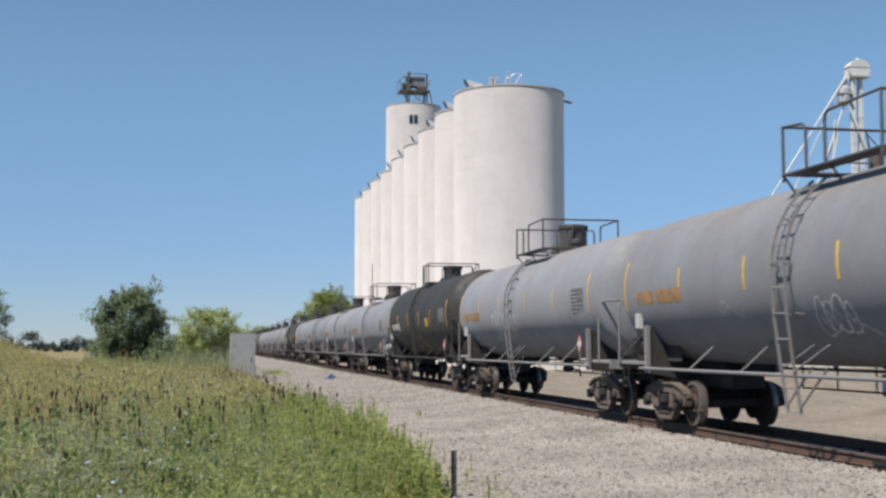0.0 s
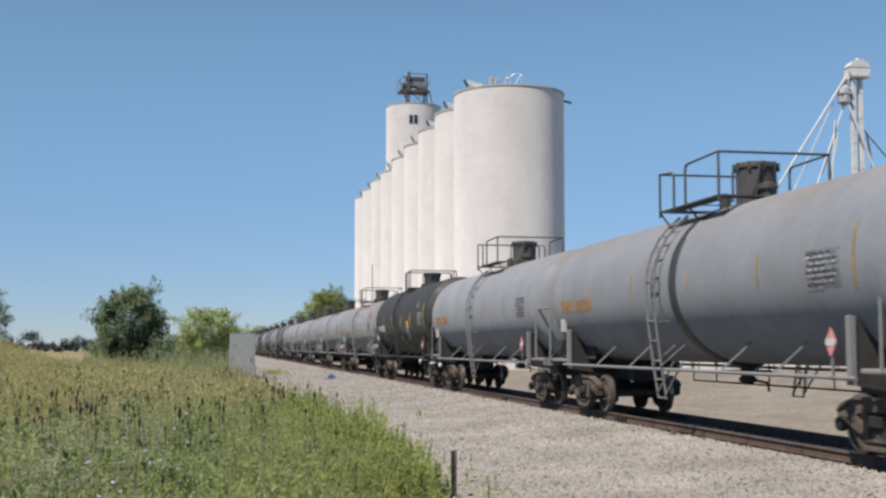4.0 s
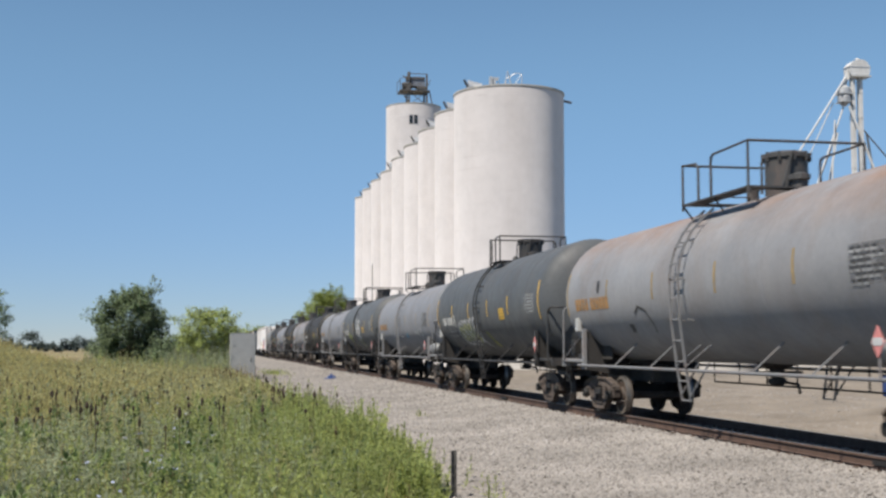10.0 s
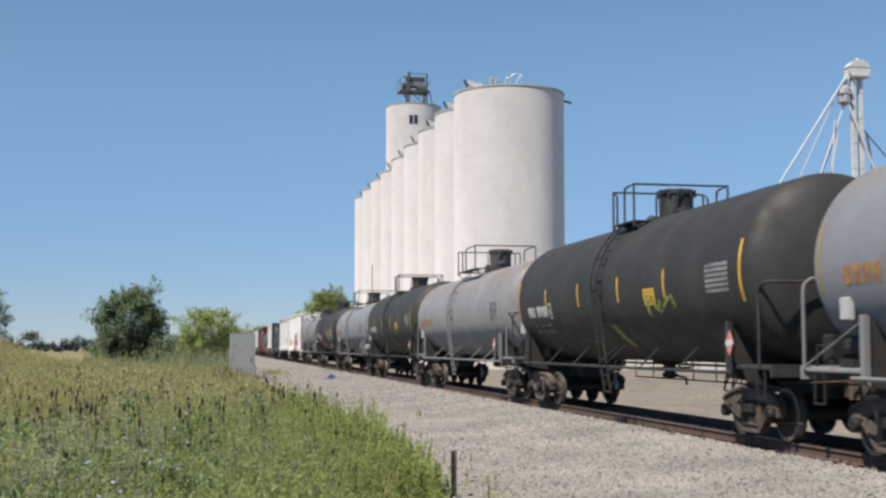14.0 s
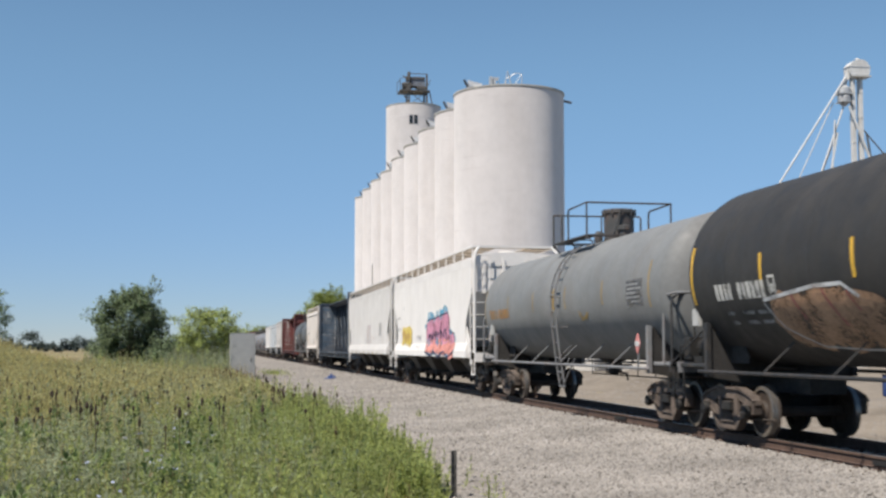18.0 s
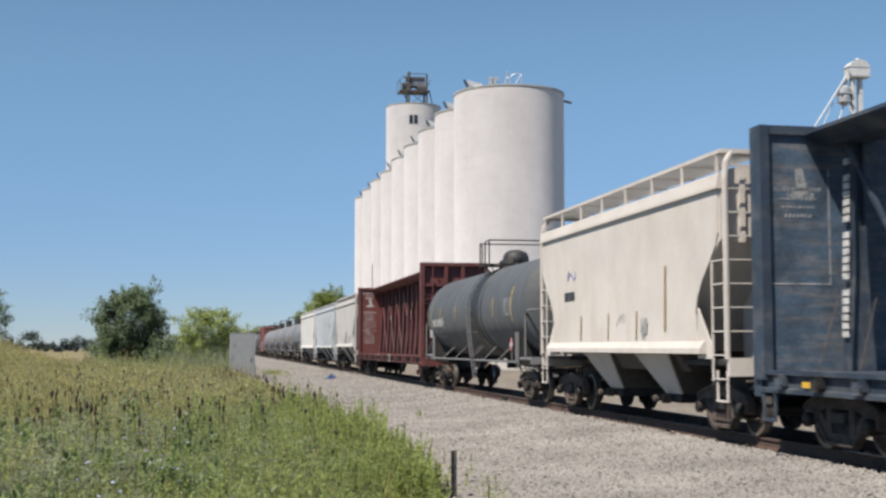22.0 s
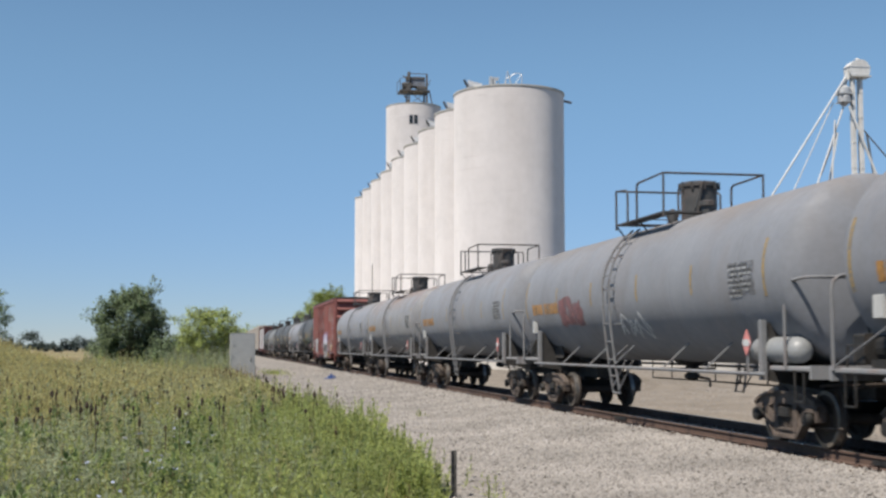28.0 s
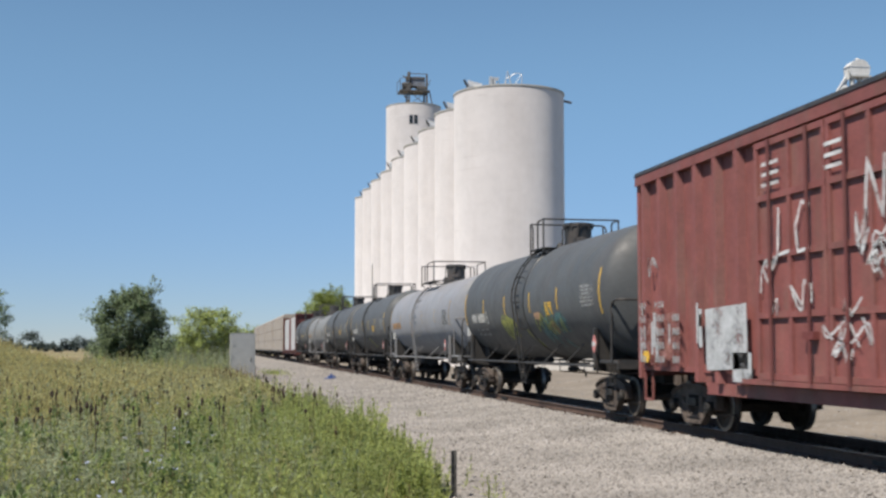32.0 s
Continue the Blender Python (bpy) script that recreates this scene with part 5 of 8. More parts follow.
        if style == "black":
            part("notice", mark_bars(Form(), 3.2, 3.85, 2.44, 0.34, 1, on, 0.0), "yellow", car, "yellow notice plate")
            lines = Form()
            for k in range(3):
                mark_bars(lines, 3.26, 3.79, 2.50 + k * 0.1, 0.04, 9 - k, lambda z: on(z, 0.010), 0.4)
            tagged(part("notice", lines, "ochre", car), "", "", "", "stuff")
            part("notice", mark_bars(Form(), 0.85, 1.2, 1.60, 0.50, 1, on, 0.0, -0.35), "spray_green", car, "slanted faded yellow patch")
    # placard on its post
    p = plan.plate
    part("placard_post", Form().bar((-1.55, p, 1.15), (-1.55, p, 1.5), 0.04, 0.02), trim, car)
    pl = part("placard", Form().prism([(p, 1.44), (p - 0.165, 1.66), (p, 1.88), (p + 0.165, 1.66)], "x", -1.575, -1.56), "faded_red", car, "faded red and white diamond hazard placard")
    part("placard_band", Form().prism([(p - 0.11, 1.61), (p + 0.11, 1.61), (p + 0.145, 1.66), (p + 0.11, 1.72), (p - 0.11, 1.72), (p - 0.145, 1.66)], "x", -1.581, -1.577), "load", pl)
    return car


def reservoir(car):
    """A brake air reservoir on the leading platform."""
    part("air_reservoir", Form().lathe([(0.04, -8.04), (0.14, -8.01), (0.205, -7.92), (0.22, -7.80), (0.22, -6.62), (0.205, -6.50), (0.14, -6.41), (0.04, -6.38)], "y", (-1.2, 0, 1.54), 18), "cream_tank", car, "pale cylindrical air reservoir", smooth=40)


def dark_belt(car, y0=-0.62, y1=-0.25, R=TANK_R, z=TANK_Z):
    part("jacket_band", Form().lathe([(R + 0.004, y0), (R + 0.025, y0 + 0.02), (R + 0.025, y1 - 0.03), (R + 0.004, y1)], "y", (0, 0, z), 64, False), "dark_belt", car, "dark stained band round the tank", smooth=30)


# ---- covered hopper ----
def hopper_car(L, mat, bays, label, low=1.38, walk_up=0.42, walk_mat="grating", band=(1.21, 1.74), pitch=4.05):
    """A covered hopper L metres over its couplers: cut-away ends, bevelled eaves, a roof walk, a row of discharge bays."""
    car = thing("covered_hopper", label, "hopper car", "cars of the freight train")
    h = L / 2 - 0.55
    W, top = 1.55, 4.67
    side = flat_x(W)
    arc = [(3.62, 0.30), (3.40, 0.42), (3.10, 0.72), (2.80, 1.05), (2.50, 1.28), (2.20, 1.38), (1.9, 1.36), (1.6, 1.28)]
    out = [(-h + 0.28, top), (h - 0.28, top)] + [(h - d, z) for z, d in arc] + [(h - 1.25, band[0] + 0.06), (-h + 1.25, band[0] + 0.06)] + [(-h + d, z) for z, d in reversed(arc)]
    # side sheets, floor of the body and sloped end sheets
    for s in (-1, 1):
        part("side_sheet", Form().prism(out, "x", s * W - 0.03 * (s > 0), s * W + 0.03 * (s < 0)), mat, car)
    core = [(-h + 0.24, top), (h - 0.24, top), (h - 0.24, 3.50), (h - 2.6, band[0] + 0.05), (-h + 2.6, band[0] + 0.05), (-h + 0.24, 3.50)]
    part("body", Form().prism(core, "x", -W + 0.032, W - 0.032), mat, car)
    eave, lip = top - 0.26, 0.003 if bays == 4 else 0.055
    roof = Form().prism([(-W - lip, eave), (-W - lip, eave + 0.05), (-W - 0.01, top), (-1.2, top + 0.14), (-0.5, top + 0.22), (0.5, top + 0.22), (1.2, top + 0.14), (W + 0.01, top), (W + lip, eave + 0.05), (W + lip, eave)], "y", -h + 0.2, h - 0.2)
    part("roof", roof, mat, car)
    for s in (-1, 1):
        part("side_sill", Form().prism([(s * (W - 0.10), band[0]), (s * (W + 0.10), band[0] + 0.01), (s * (W + 0.10), band[0] + (band[1] - band[0]) * 0.45), (s * (W + 0.004), band[1]), (s * (W - 0.1), band[1])], "y", -h + 0.95, h - 0.95), mat, car)
        # roof walk on posts, its grating seen from below; the tan one has roof bounce in its colour
        walk_way = Form()
        for k in range(12):
            walk_way.box(s * (0.55 + k * 0.078), -h + 0.25, top + walk_up, s * (0.595 + k * 0.078), h - 0.25, top + walk_up + 0.03)
        tagged(part("roof_walk", walk_way, walk_mat, car, "open grating walkway"), "", "", "", "stuff")
        part("walk_edge", Form().box(s * 1.50 - 0.02, -h + 0.25, top + walk_up - 0.02, s * 1.50 + 0.02, h - 0.25, top + walk_up + 0.05), mat, car)
        n = int((L - 1.4) / 1.6)
        for k in range(n + 1):
            y = -h + 0.4 + k * (2 * h - 0.8) / n
            part("walk_bracket", Form().bar((s * 1.50, y, top - 0.02), (s * 1.50, y, top + walk_up), 0.035, 0.045).bar((s * 1.5, y, top + walk_up - 0.02), (s * 0.55, y, top + walk_up - 0.02), 0.04, 0.03), mat, car)
    for k in range(int(L / 1.6)):
        y = -h + 1.5 + k * (2 * h - 3) / max(1, int(L / 1.6) - 1)
        part("hatch_cover", Form().lathe([(0.34, top + 0.18), (0.34, top + 0.30), (0.30, top + 0.34), (0.05, top + 0.36)], "z", (0, y, 0), 14), mat, car)
    for e in (-1, 1):
        ye = e * h
        # dark plate colour in place of car paint puts the platform's shadow in
        part("end_platform", Form().box(-1.42, ye - e * 2.4, low - 0.12, 1.42, ye - e * 0.1, low - 0.02, 0.02), "web", car)
        part("end_sill", Form().box(-1.5, ye - e * 0.08, low - 0.30, 1.5, ye + e * 0.02, low + 0.02), mat, car)
        cross = Form()
        for k in range(9):
            cross.box(-1.5, ye - e * (0.22 + k * 0.085), top + walk_up + 0.004, 1.5, ye - e * (0.27 + k * 0.085), top + walk_up + 0.034)
        tagged(part("cross_walk", cross, walk_mat, car, "open grating walkway across the end"), "", "", "", "stuff")
        part("walk_edge", Form().box(-1.5, ye - e * 0.17, top + walk_up - 0.03, 1.5, ye - e * 0.21, top + walk_up + 0.05), mat, car)
        for x in (-1.12, -0.42, 0.42, 1.12):
            part("end_stiffener", Form().box(x - 0.05, ye - e * 0.235, 3.45, x + 0.05, ye - e * 0.17, top - 0.02), mat, car)
        for x in (-0.44, 0.44):
            part("centre_post", Form().box(x - 0.06, ye - e * 1.6, low, x + 0.06, ye - e * 0.52, top - 0.1), mat, car)
        for s in (-1, 1):
            part("corner_post", Form().tube([(s * 1.5, ye - e * 0.06, low), (s * 1.5, ye - e * 0.06, top - 0.1), (s * 1.46, ye - e * 0.1, top + 0.2), (s * 1.3, ye - e * 0.22, top + walk_up)], 0.055, 8), mat, car)
            lad = part("ladder", Form().bar((s * 1.53, ye - e * 0.62, low - 0.4), (s * 1.53, ye - e * 0.62, 3.15), 0.045, 0.03), mat, car)
            lad2 = part("end_ladder", Form().bar((s * 0.95, ye - e * 0.05, low), (s * 0.95, ye - e * 0.05, top + 0.2), 0.045, 0.03), mat, car)
            for k in range(10):
                z = low - 0.35 + k * 0.42
                if z < 3.2:
                    part("rung", Form().bar((s * 1.53, ye - e * 0.05, z), (s * 1.53, ye - e * 0.62, z), 0.024), mat, lad)
                if k > 1:
                    part("rung", Form().bar((s * 1.5, ye - e * 0.05, z), (s * 0.95, ye - e * 0.05, z), 0.024), mat, lad2)
            part("stirrup", Form().bar((s * 1.5, ye - e * 0.07, low - 0.75), (s * 1.5, ye - e * 0.07, low - 0.2), 0.045, 0.03).bar((s * 1.5, ye - e * 0.5, low - 0.75), (s * 1.5, ye - e * 0.5, low - 0.2), 0.045, 0.03).bar((s * 1.5, ye - e * 0.05, low - 0.74), (s * 1.5, ye - e * 0.52, low - 0.74), 0.06, 0.03), mat, car)
            # gusset between the sill and the side
            part("gusset", Form().prism([(ye - e * 1.36, low), (ye - e * 0.62, low), (ye - e * 0.66, low + 0.16), (ye - e * 1.36, low + 0.95)], "x", s * 1.5 - 0.015, s * 1.5 + 0.015), mat, car)
        part("brake_gear", Form().box(-0.3, ye - e * 0.6, low, 0.35, ye - e * 0.2, low + 0.4, 0.05), "dark_steel", car)
        part("hand_wheel", Form().lathe([(0.2, -0.03), (0.24, 0), (0.2, 0.03)], "y", (0.6, ye - e * 0.15, low + 0.9), 14), "dark_steel", car)
        coupler(car, e * L / 2)
        truck(car, e * (L / 2 - 1.9))
    # discharge bays below the sill: painted outer sheets that slope inward, stained sheets between them whose colour
    # also holds the recess shade
    for k in range(bays):
        y = (k - (bays - 1) / 2) * pitch
        t, b, zt, zb = 1.5 if bays == 4 else 1.08, 0.45, 1.62, 0.62
        for s in (-1, 1):
            # four-bay cars wear the shade-darkened colour on their outer sheets too
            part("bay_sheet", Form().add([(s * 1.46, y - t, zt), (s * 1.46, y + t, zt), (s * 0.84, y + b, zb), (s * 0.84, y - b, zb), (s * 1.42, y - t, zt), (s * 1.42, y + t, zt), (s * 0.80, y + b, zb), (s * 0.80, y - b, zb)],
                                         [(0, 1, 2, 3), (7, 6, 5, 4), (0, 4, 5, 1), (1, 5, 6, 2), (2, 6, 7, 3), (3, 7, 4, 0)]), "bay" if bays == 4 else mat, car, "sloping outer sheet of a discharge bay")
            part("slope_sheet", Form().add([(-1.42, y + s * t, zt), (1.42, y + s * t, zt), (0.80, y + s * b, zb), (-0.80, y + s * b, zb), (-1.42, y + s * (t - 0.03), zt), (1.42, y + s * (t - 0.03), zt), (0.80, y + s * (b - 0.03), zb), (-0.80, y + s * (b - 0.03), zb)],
                                           [(0, 1, 2, 3), (7, 6, 5, 4), (0, 4, 5, 1), (1, 5, 6, 2), (2, 6, 7, 3), (3, 7, 4, 0)]), "bay", car, "grain-stained slope sheet, shade in its colour")
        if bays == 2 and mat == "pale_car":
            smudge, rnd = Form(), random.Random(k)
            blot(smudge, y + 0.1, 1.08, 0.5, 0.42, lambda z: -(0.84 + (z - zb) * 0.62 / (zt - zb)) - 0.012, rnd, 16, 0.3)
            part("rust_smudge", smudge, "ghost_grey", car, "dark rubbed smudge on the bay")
        part("bay_gate", Form().box(-0.86, y - 0.48, 0.44, 0.86, y + 0.48, 0.61), "dark_steel", car)
        part("gate_capstan", Form().lathe([(0.04, -1.26), (0.075, -1.24), (0.075, -1.16), (0.05, -1.14), (0.05, -0.85)], "x", (0, y + 0.1, 0.52), 12).box(-1.05, y + 0.02, 0.42, -0.9, y + 0.18, 0.60), "cast", car, "dusty gate gear box")
    # the ridge between the bays, its dark colour standing in for the shade there
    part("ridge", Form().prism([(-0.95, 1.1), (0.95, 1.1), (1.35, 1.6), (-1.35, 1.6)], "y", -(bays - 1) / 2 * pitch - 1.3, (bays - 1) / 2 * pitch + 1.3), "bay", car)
    part("centre_sill", Form().box(-0.3, -h, 0.82, 0.3, h, 1.14), "dark_steel", car)
    return car, side


# ---- centre-beam flat car ----
def centerbeam_car(L, mat, label):
    car = thing("centerbeam_flatcar", label, "flat car", "cars of the freight train")
    h = L / 2 - 0.65
    part("deck", Form().box(-1.4, -h, 1.06, 1.4, h, 1.20), mat, car)
    top = 5.17
    for s in (-1, 1):
        part("side_sill", Form().prism([(s * 1.36, 0.86), (s * 1.48, 0.86), (s * 1.48, 0.92), (s * 1.41, 0.95), (s * 1.41, 1.12), (s * 1.48, 1.15), (s * 1.48, 1.22), (s * 1.36, 1.22)], "y", -h, h), mat, car)
        n = 18
        for k in range(n):
            y = -h + 0.8 + k * (2 * h - 1.6) / (n - 1)
            part("winch", Form().box(s * 1.42, y - 0.09, 0.92, s * 1.58, y + 0.09, 1.16, 0.03).lathe([(0.05, -0.13), (0.05, 0.13)], "y", (s * 1.52, y, 1.02), 8), mat if k % 2 else "dark_steel", car)
            if k % 3 == 1:
                part("reflective_strip", Form().box(s * 1.484, y + 0.25, 0.97, s * 1.49, y + 0.54, 1.06), "yellow", car)
        for k in range(n - 1):
            if s < 0:
                y = -h + 0.9 + k * (2 * h - 1.6) / (n - 1)
                part("tie_cable", Form().tube([(s * 1.45, y, 1.2), (s * 0.3, y + 1.5, 2.35)], 0.009, 4), "cast", car)
    part("centre_sill", Form().box(-0.4, -h, 0.72, 0.4, h, 1.06), "dark_steel", car)
    part("top_chord", Form().prism([(-0.72, top), (-0.72, top - 0.06), (-0.24, top - 0.22), (0.24, top - 0.22), (0.72, top - 0.06), (0.72, top)], "y", -h, h), mat, car)
    n = 16
    ys = [-h + 0.55 + k * (2 * h - 1.1) / (n - 1) for k in range(n)]
    for k, y in enumerate(ys):
        # each post widens towards the deck
        p = Form().loft([[(a * w - (0.03 if a > 0 else -0.03) * inner, y + b, z) for a, b, inner in ((-1, -0.12, 0), (-1, 0.12, 0), (-1, 0.12, 1), (-1, 0.02, 1), (1, 0.02, 1), (1, 0.12, 1), (1, 0.12, 0), (1, -0.12, 0), (1, -0.12, 1), (1, -0.02, 1), (-1, -0.02, 1), (-1, -0.12, 1))]
                         for w, z in ((0.23, 1.2), (0.12, 2.9), (0.11, top - 0.2))])
        part("post", p, mat, car)
        if k % 5 == 2:
            part("slot_plate", Form().box(-0.165, y - 0.05, 3.1, -0.155, y + 0.05, 3.45), "white_mark", car)
    for k in range(n - 1):
        up = k < n // 2
        a, b = (ys[k + 1], ys[k]) if up else (ys[k], ys[k + 1])
        if k % 2 == 0:
            part("diagonal", Form().bar((-0.14, a, 3.2), (-0.14, b, top - 0.25), 0.05, 0.08), mat, car)
        else:
            part("diagonal", Form().bar((-0.2, a, 1.25), (-0.14, b, 3.2), 0.05, 0.08), mat, car)
    for e in (-1, 1):
        ye = e * h
        bh = part("bulkhead", Form().box(-1.45, ye - e * 0.12, 1.1, 1.45, ye - e * 0.04, top + 0.08), "navy_panel" if mat == "navy_car" else "red_panel", car)
        part("bulkhead_frame", Form().box(-1.5, ye - e * 0.2, 1.06, -1.34, ye + e * 0.2, top + 0.1).box(1.34, ye - e * 0.2, 1.06, 1.5, ye + e * 0.2, top + 0.1).box(-1.34, ye - e * 0.18, top - 0.05, 1.34, ye + e * 0.18, top + 0.1), mat, bh)
        ribs = Form()
        for z in (1.7, 2.35, 3.0, 3.65, 4.3):
            ribs.box(-1.34, ye - e * 0.04, z - 0.07, 1.34, ye + e * 0.14, z + 0.07)
        ribs.box(-0.45, ye - e * 0.03, 1.1, -0.3, ye + e * 0.17, top).box(0.3, ye - e * 0.03, 1.1, 0.45, ye + e * 0.17, top)
        part("bulkhead_ribs", ribs, mat, bh)
        rung = Form()
        for k in range(9):
            rung.bar((-1.42, ye + e * 0.24, 1.2 + k * 0.38), (-0.98, ye + e * 0.24, 1.2 + k * 0.38), 0.022)
        part("ladder", rung.bar((-0.98, ye + e * 0.24, 1.0), (-0.98, ye + e * 0.24, top), 0.04), mat, bh)
        part("end_sill", Form().box(-1.45, ye, 0.78, 1.45, ye + e * 0.3, 1.14), mat, car)
        part("end_steps", Form().bar((-1.46, ye - e * 0.1, 0.9), (-1.46, ye - e * 0.1, 0.4), 0.04).bar((-1.46, ye - e * 0.5, 0.9), (-1.46, ye - e * 0.5, 0.4), 0.04).bar((-1.46, ye - e * 0.1, 0.42), (-1.46, ye - e * 0.5, 0.42), 0.05), mat, car)
        coupler(car, e * L / 2)
        truck(car, e * (L / 2 - 2.5))
    # lettering bars on the inner face of the trailing bulkhead
    yf = h - 0.125
    lines = Form()
    z = top - 0.22
    rows = ((0.9, 0.07), (0.6, 0.06), (0.5, 0.09), (0, 0.62), (0.85, 0.09), (0.7, 0.05), (0.6, 0.05), (0.5, 0.08), (0.7, 0.05), (0.8, 0.05), (0.8, 0.05), (0.6, 0.05), (0.9, 0.07), (0.5, 0.09), (0.7, 0.05), (0.6, 0.05), (0.7, 0.05), (0.6, 0.07))
    for w, hh in rows if mat == "red_car" else rows[3:8]:
        n = max(5, int(w * 14))
        for i in range(n if w else 0):
            x = -0.8 - w / 2 + i * w / n
            lines.add([(x, yf, z - hh * 0.75), (x + w / n * 0.66, yf, z - hh * 0.75), (x + w / n * 0.66, yf, z), (x, yf, z)], [(0, 1, 2, 3)])
        z -= hh + 0.085
    tagged(part("lettering", lines, "white_mark" if mat == "red_car" else "pale_mark", car, "faded white lettering bars"), "", "", "", "stuff")
    part("sign_symbol", Form().add([(-0.86, yf, top - 0.62), (-0.72, yf, top - 0.6), (-0.62, yf, top - 1.0), (-0.52, yf, top - 1.02), (-0.52, yf, top - 1.1), (-1.0, yf, top - 1.1), (-1.0, yf, top - 1.02), (-0.82, yf, top - 0.98)], [tuple(range(8))]), "white_mark" if mat == "red_car" else "pale_mark", car)
    if mat == "navy_car":
        # a ruled panel on the bulkhead and a column of lettering bars on the post beside it
        part("sign_rule", Form().box(-1.3, yf - 0.002, 2.62, -0.24, yf, 2.65).box(-0.27, yf - 0.002, 2.65, -0.24, yf, 4.55), "pale_mark", car)
        column = Form()
        for k in range(22):
            if k % 7 != 6:
                column.box(-0.245 + k * 0.0045, ys[-1] - 0.10, 1.75 + k * 0.135, -0.235 + k * 0.0045, ys[-1] + 0.10, 1.85 + k * 0.135)
        tagged(part("post_lettering", column, "white_mark", car, "white lettering bars down a post"), "", "", "", "stuff")
    for y, w in ((-2.2, 0.5), (1.9, 0.4)):
        pl = part("data_plate", Form().box(-1.50, y, 0.84, -1.49, y + w, 1.22), "load", car, "white data plate")
        bars = Form()
        for k in range(4):
            for a, b in ((0.08, 0.42), (0.52, 0.9)):
                bars.box(-1.506, y + w * a, 0.89 + k * 0.08, -1.502, y + w * b, 0.93 + k * 0.08)
        tagged(part("lettering", bars, "dark_mark", pl), "", "", "", "stuff")
    return car


# ---- boxcar ----
def box_car(L, mat, label, tall=5.34):
    car = thing("boxcar", label, "boxcar", "cars of the freight train")
    h = L / 2 - 0.55
    W = 1.46
    part("body", Form().prism([(-h, 1.15), (-h + 2.9, 1.15), (-h + 3.6, 0.78), (h - 3.6, 0.78), (h - 2.9, 1.15), (h, 1.15), (h, tall - 0.12), (-h, tall - 0.12)], "x", -W, W), mat, car)
    part("roof", Form().prism([(-W - 0.15, tall - 0.16), (-W - 0.12, tall - 0.08), (0, tall - 0.02), (W + 0.12, tall - 0.08), (W + 0.15, tall - 0.16)], "y", -h - 0.03, h + 0.03), "black_frame", car)
    for k in range(16):
        y = -h + 0.7 + k * (2 * h - 1.4) / 15
        part("roof_rib", Form().prism([(-W + 0.1, tall - 0.09), (0, tall - 0.03), (W - 0.1, tall - 0.09), (W - 0.1, tall - 0.05), (0, tall + 0.01), (-W + 0.1, tall - 0.05)], "y", y - 0.04, y + 0.04), "black_frame", car)
    door0, door1 = -1.1, 3.7
    for s in (-1, 1):
        part("side_sill", Form().box(s * W - 0.03, -h + 3.5, 0.74, s * W + 0.07, h - 3.5, 0.95).box(s * W - 0.03, -h, 1.12, s * W + 0.05, h, 1.22), mat, car)
        part("top_rail", Form().box(s * W - 0.02 * s, -h, tall - 0.36, s * (W + 0.135), h, tall - 0.14), mat, car)
        y = -h + 0.12
        while y < h:
            if not door0 - 0.1 < y < door1 + 0.1:
                part("side_post", Form().prism([(s * W, y - 0.13), (s * W + s * 0.13, y - 0.08), (s * W + s * 0.13, y + 0.08), (s * W, y + 0.13)], "z", 1.2 if abs(y) > h - 3.2 else 0.95, tall - 0.3), mat, car)
            y += 0.93
        for a, b in ((door0, 1.28), (1.32, door1)):
            d = part("door", Form().box(s * W + 0.02 * s, a, 1.08, s * W + 0.10 * s, b, tall - 0.4) if s > 0 else Form().box(-W - 0.10, a, 1.08, -W - 0.02, b, tall - 0.4), mat, car)
            ribs = Form()
            x0, x1 = (W + 0.10, W + 0.15) if s > 0 else (-W - 0.15, -W - 0.10)
            for z in (1.12, 2.1, 3.05, 4.0, tall - 0.46):
                ribs.box(x0, a, z - 0.05, x1, b, z + 0.05)
            for y in (a + 0.05, (a + b) / 2, b - 0.05):
                ribs.box(x0 + 0.002, y - 0.05, 1.1, x1 + 0.004, y + 0.05, tall - 0.44)
            part("door_ribs", ribs, mat, d)
            part("door_lock", Form().tube([(x0 - 0.04 if s < 0 else x1 + 0.03, a + 0.5, 1.05), (x0 - 0.04 if s < 0 else x1 + 0.03, a + 0.5, tall - 0.42)], 0.028).tube([(x0 - 0.04 if s < 0 else x1 + 0.03, b - 0.6, 1.05), (x0 - 0.04 if s < 0 else x1 + 0.03, b - 0.6, tall - 0.42)], 0.028).box(x0 - 0.06, a + 0.35, 1.7, x1, a + 0.7, 1.82), "red_panel", d)
        part("door_track", Form().box(s * W, door0 - 2.0, 0.98, s * (W + 0.16), door1 + 0.6, 1.06), mat, car)
    for e in (-1, 1):
        ye = e * h
        for k in range(7):
            z = 1.33 + k * 0.60
            part("end_corrugation", Form().prism([(ye, z - 0.10), (ye + e * 0.15, z - 0.07), (ye + e * 0.21, z + 0.0), (ye + e * 0.21, z + 0.06), (ye + e * 0.15, z + 0.12), (ye, z + 0.20)], "x", -W + 0.12, W - 0.12), mat, car)
        for s in (-1, 1):
            part("corner_post", Form().box(s * W - 0.07, ye - e * 0.1, 0.95, s * W + 0.07, ye + e * 0.06, tall - 0.12), mat, car)
        rung = Form()
        for k in range(4):
            rung.tube([(-W - 0.09, ye - e * 0.15, 1.3 + k * 0.42), (-W - 0.09, ye - e * 0.6, 1.3 + k * 0.42)], 0.014, 5)
        part("grab_irons", rung, mat, car)
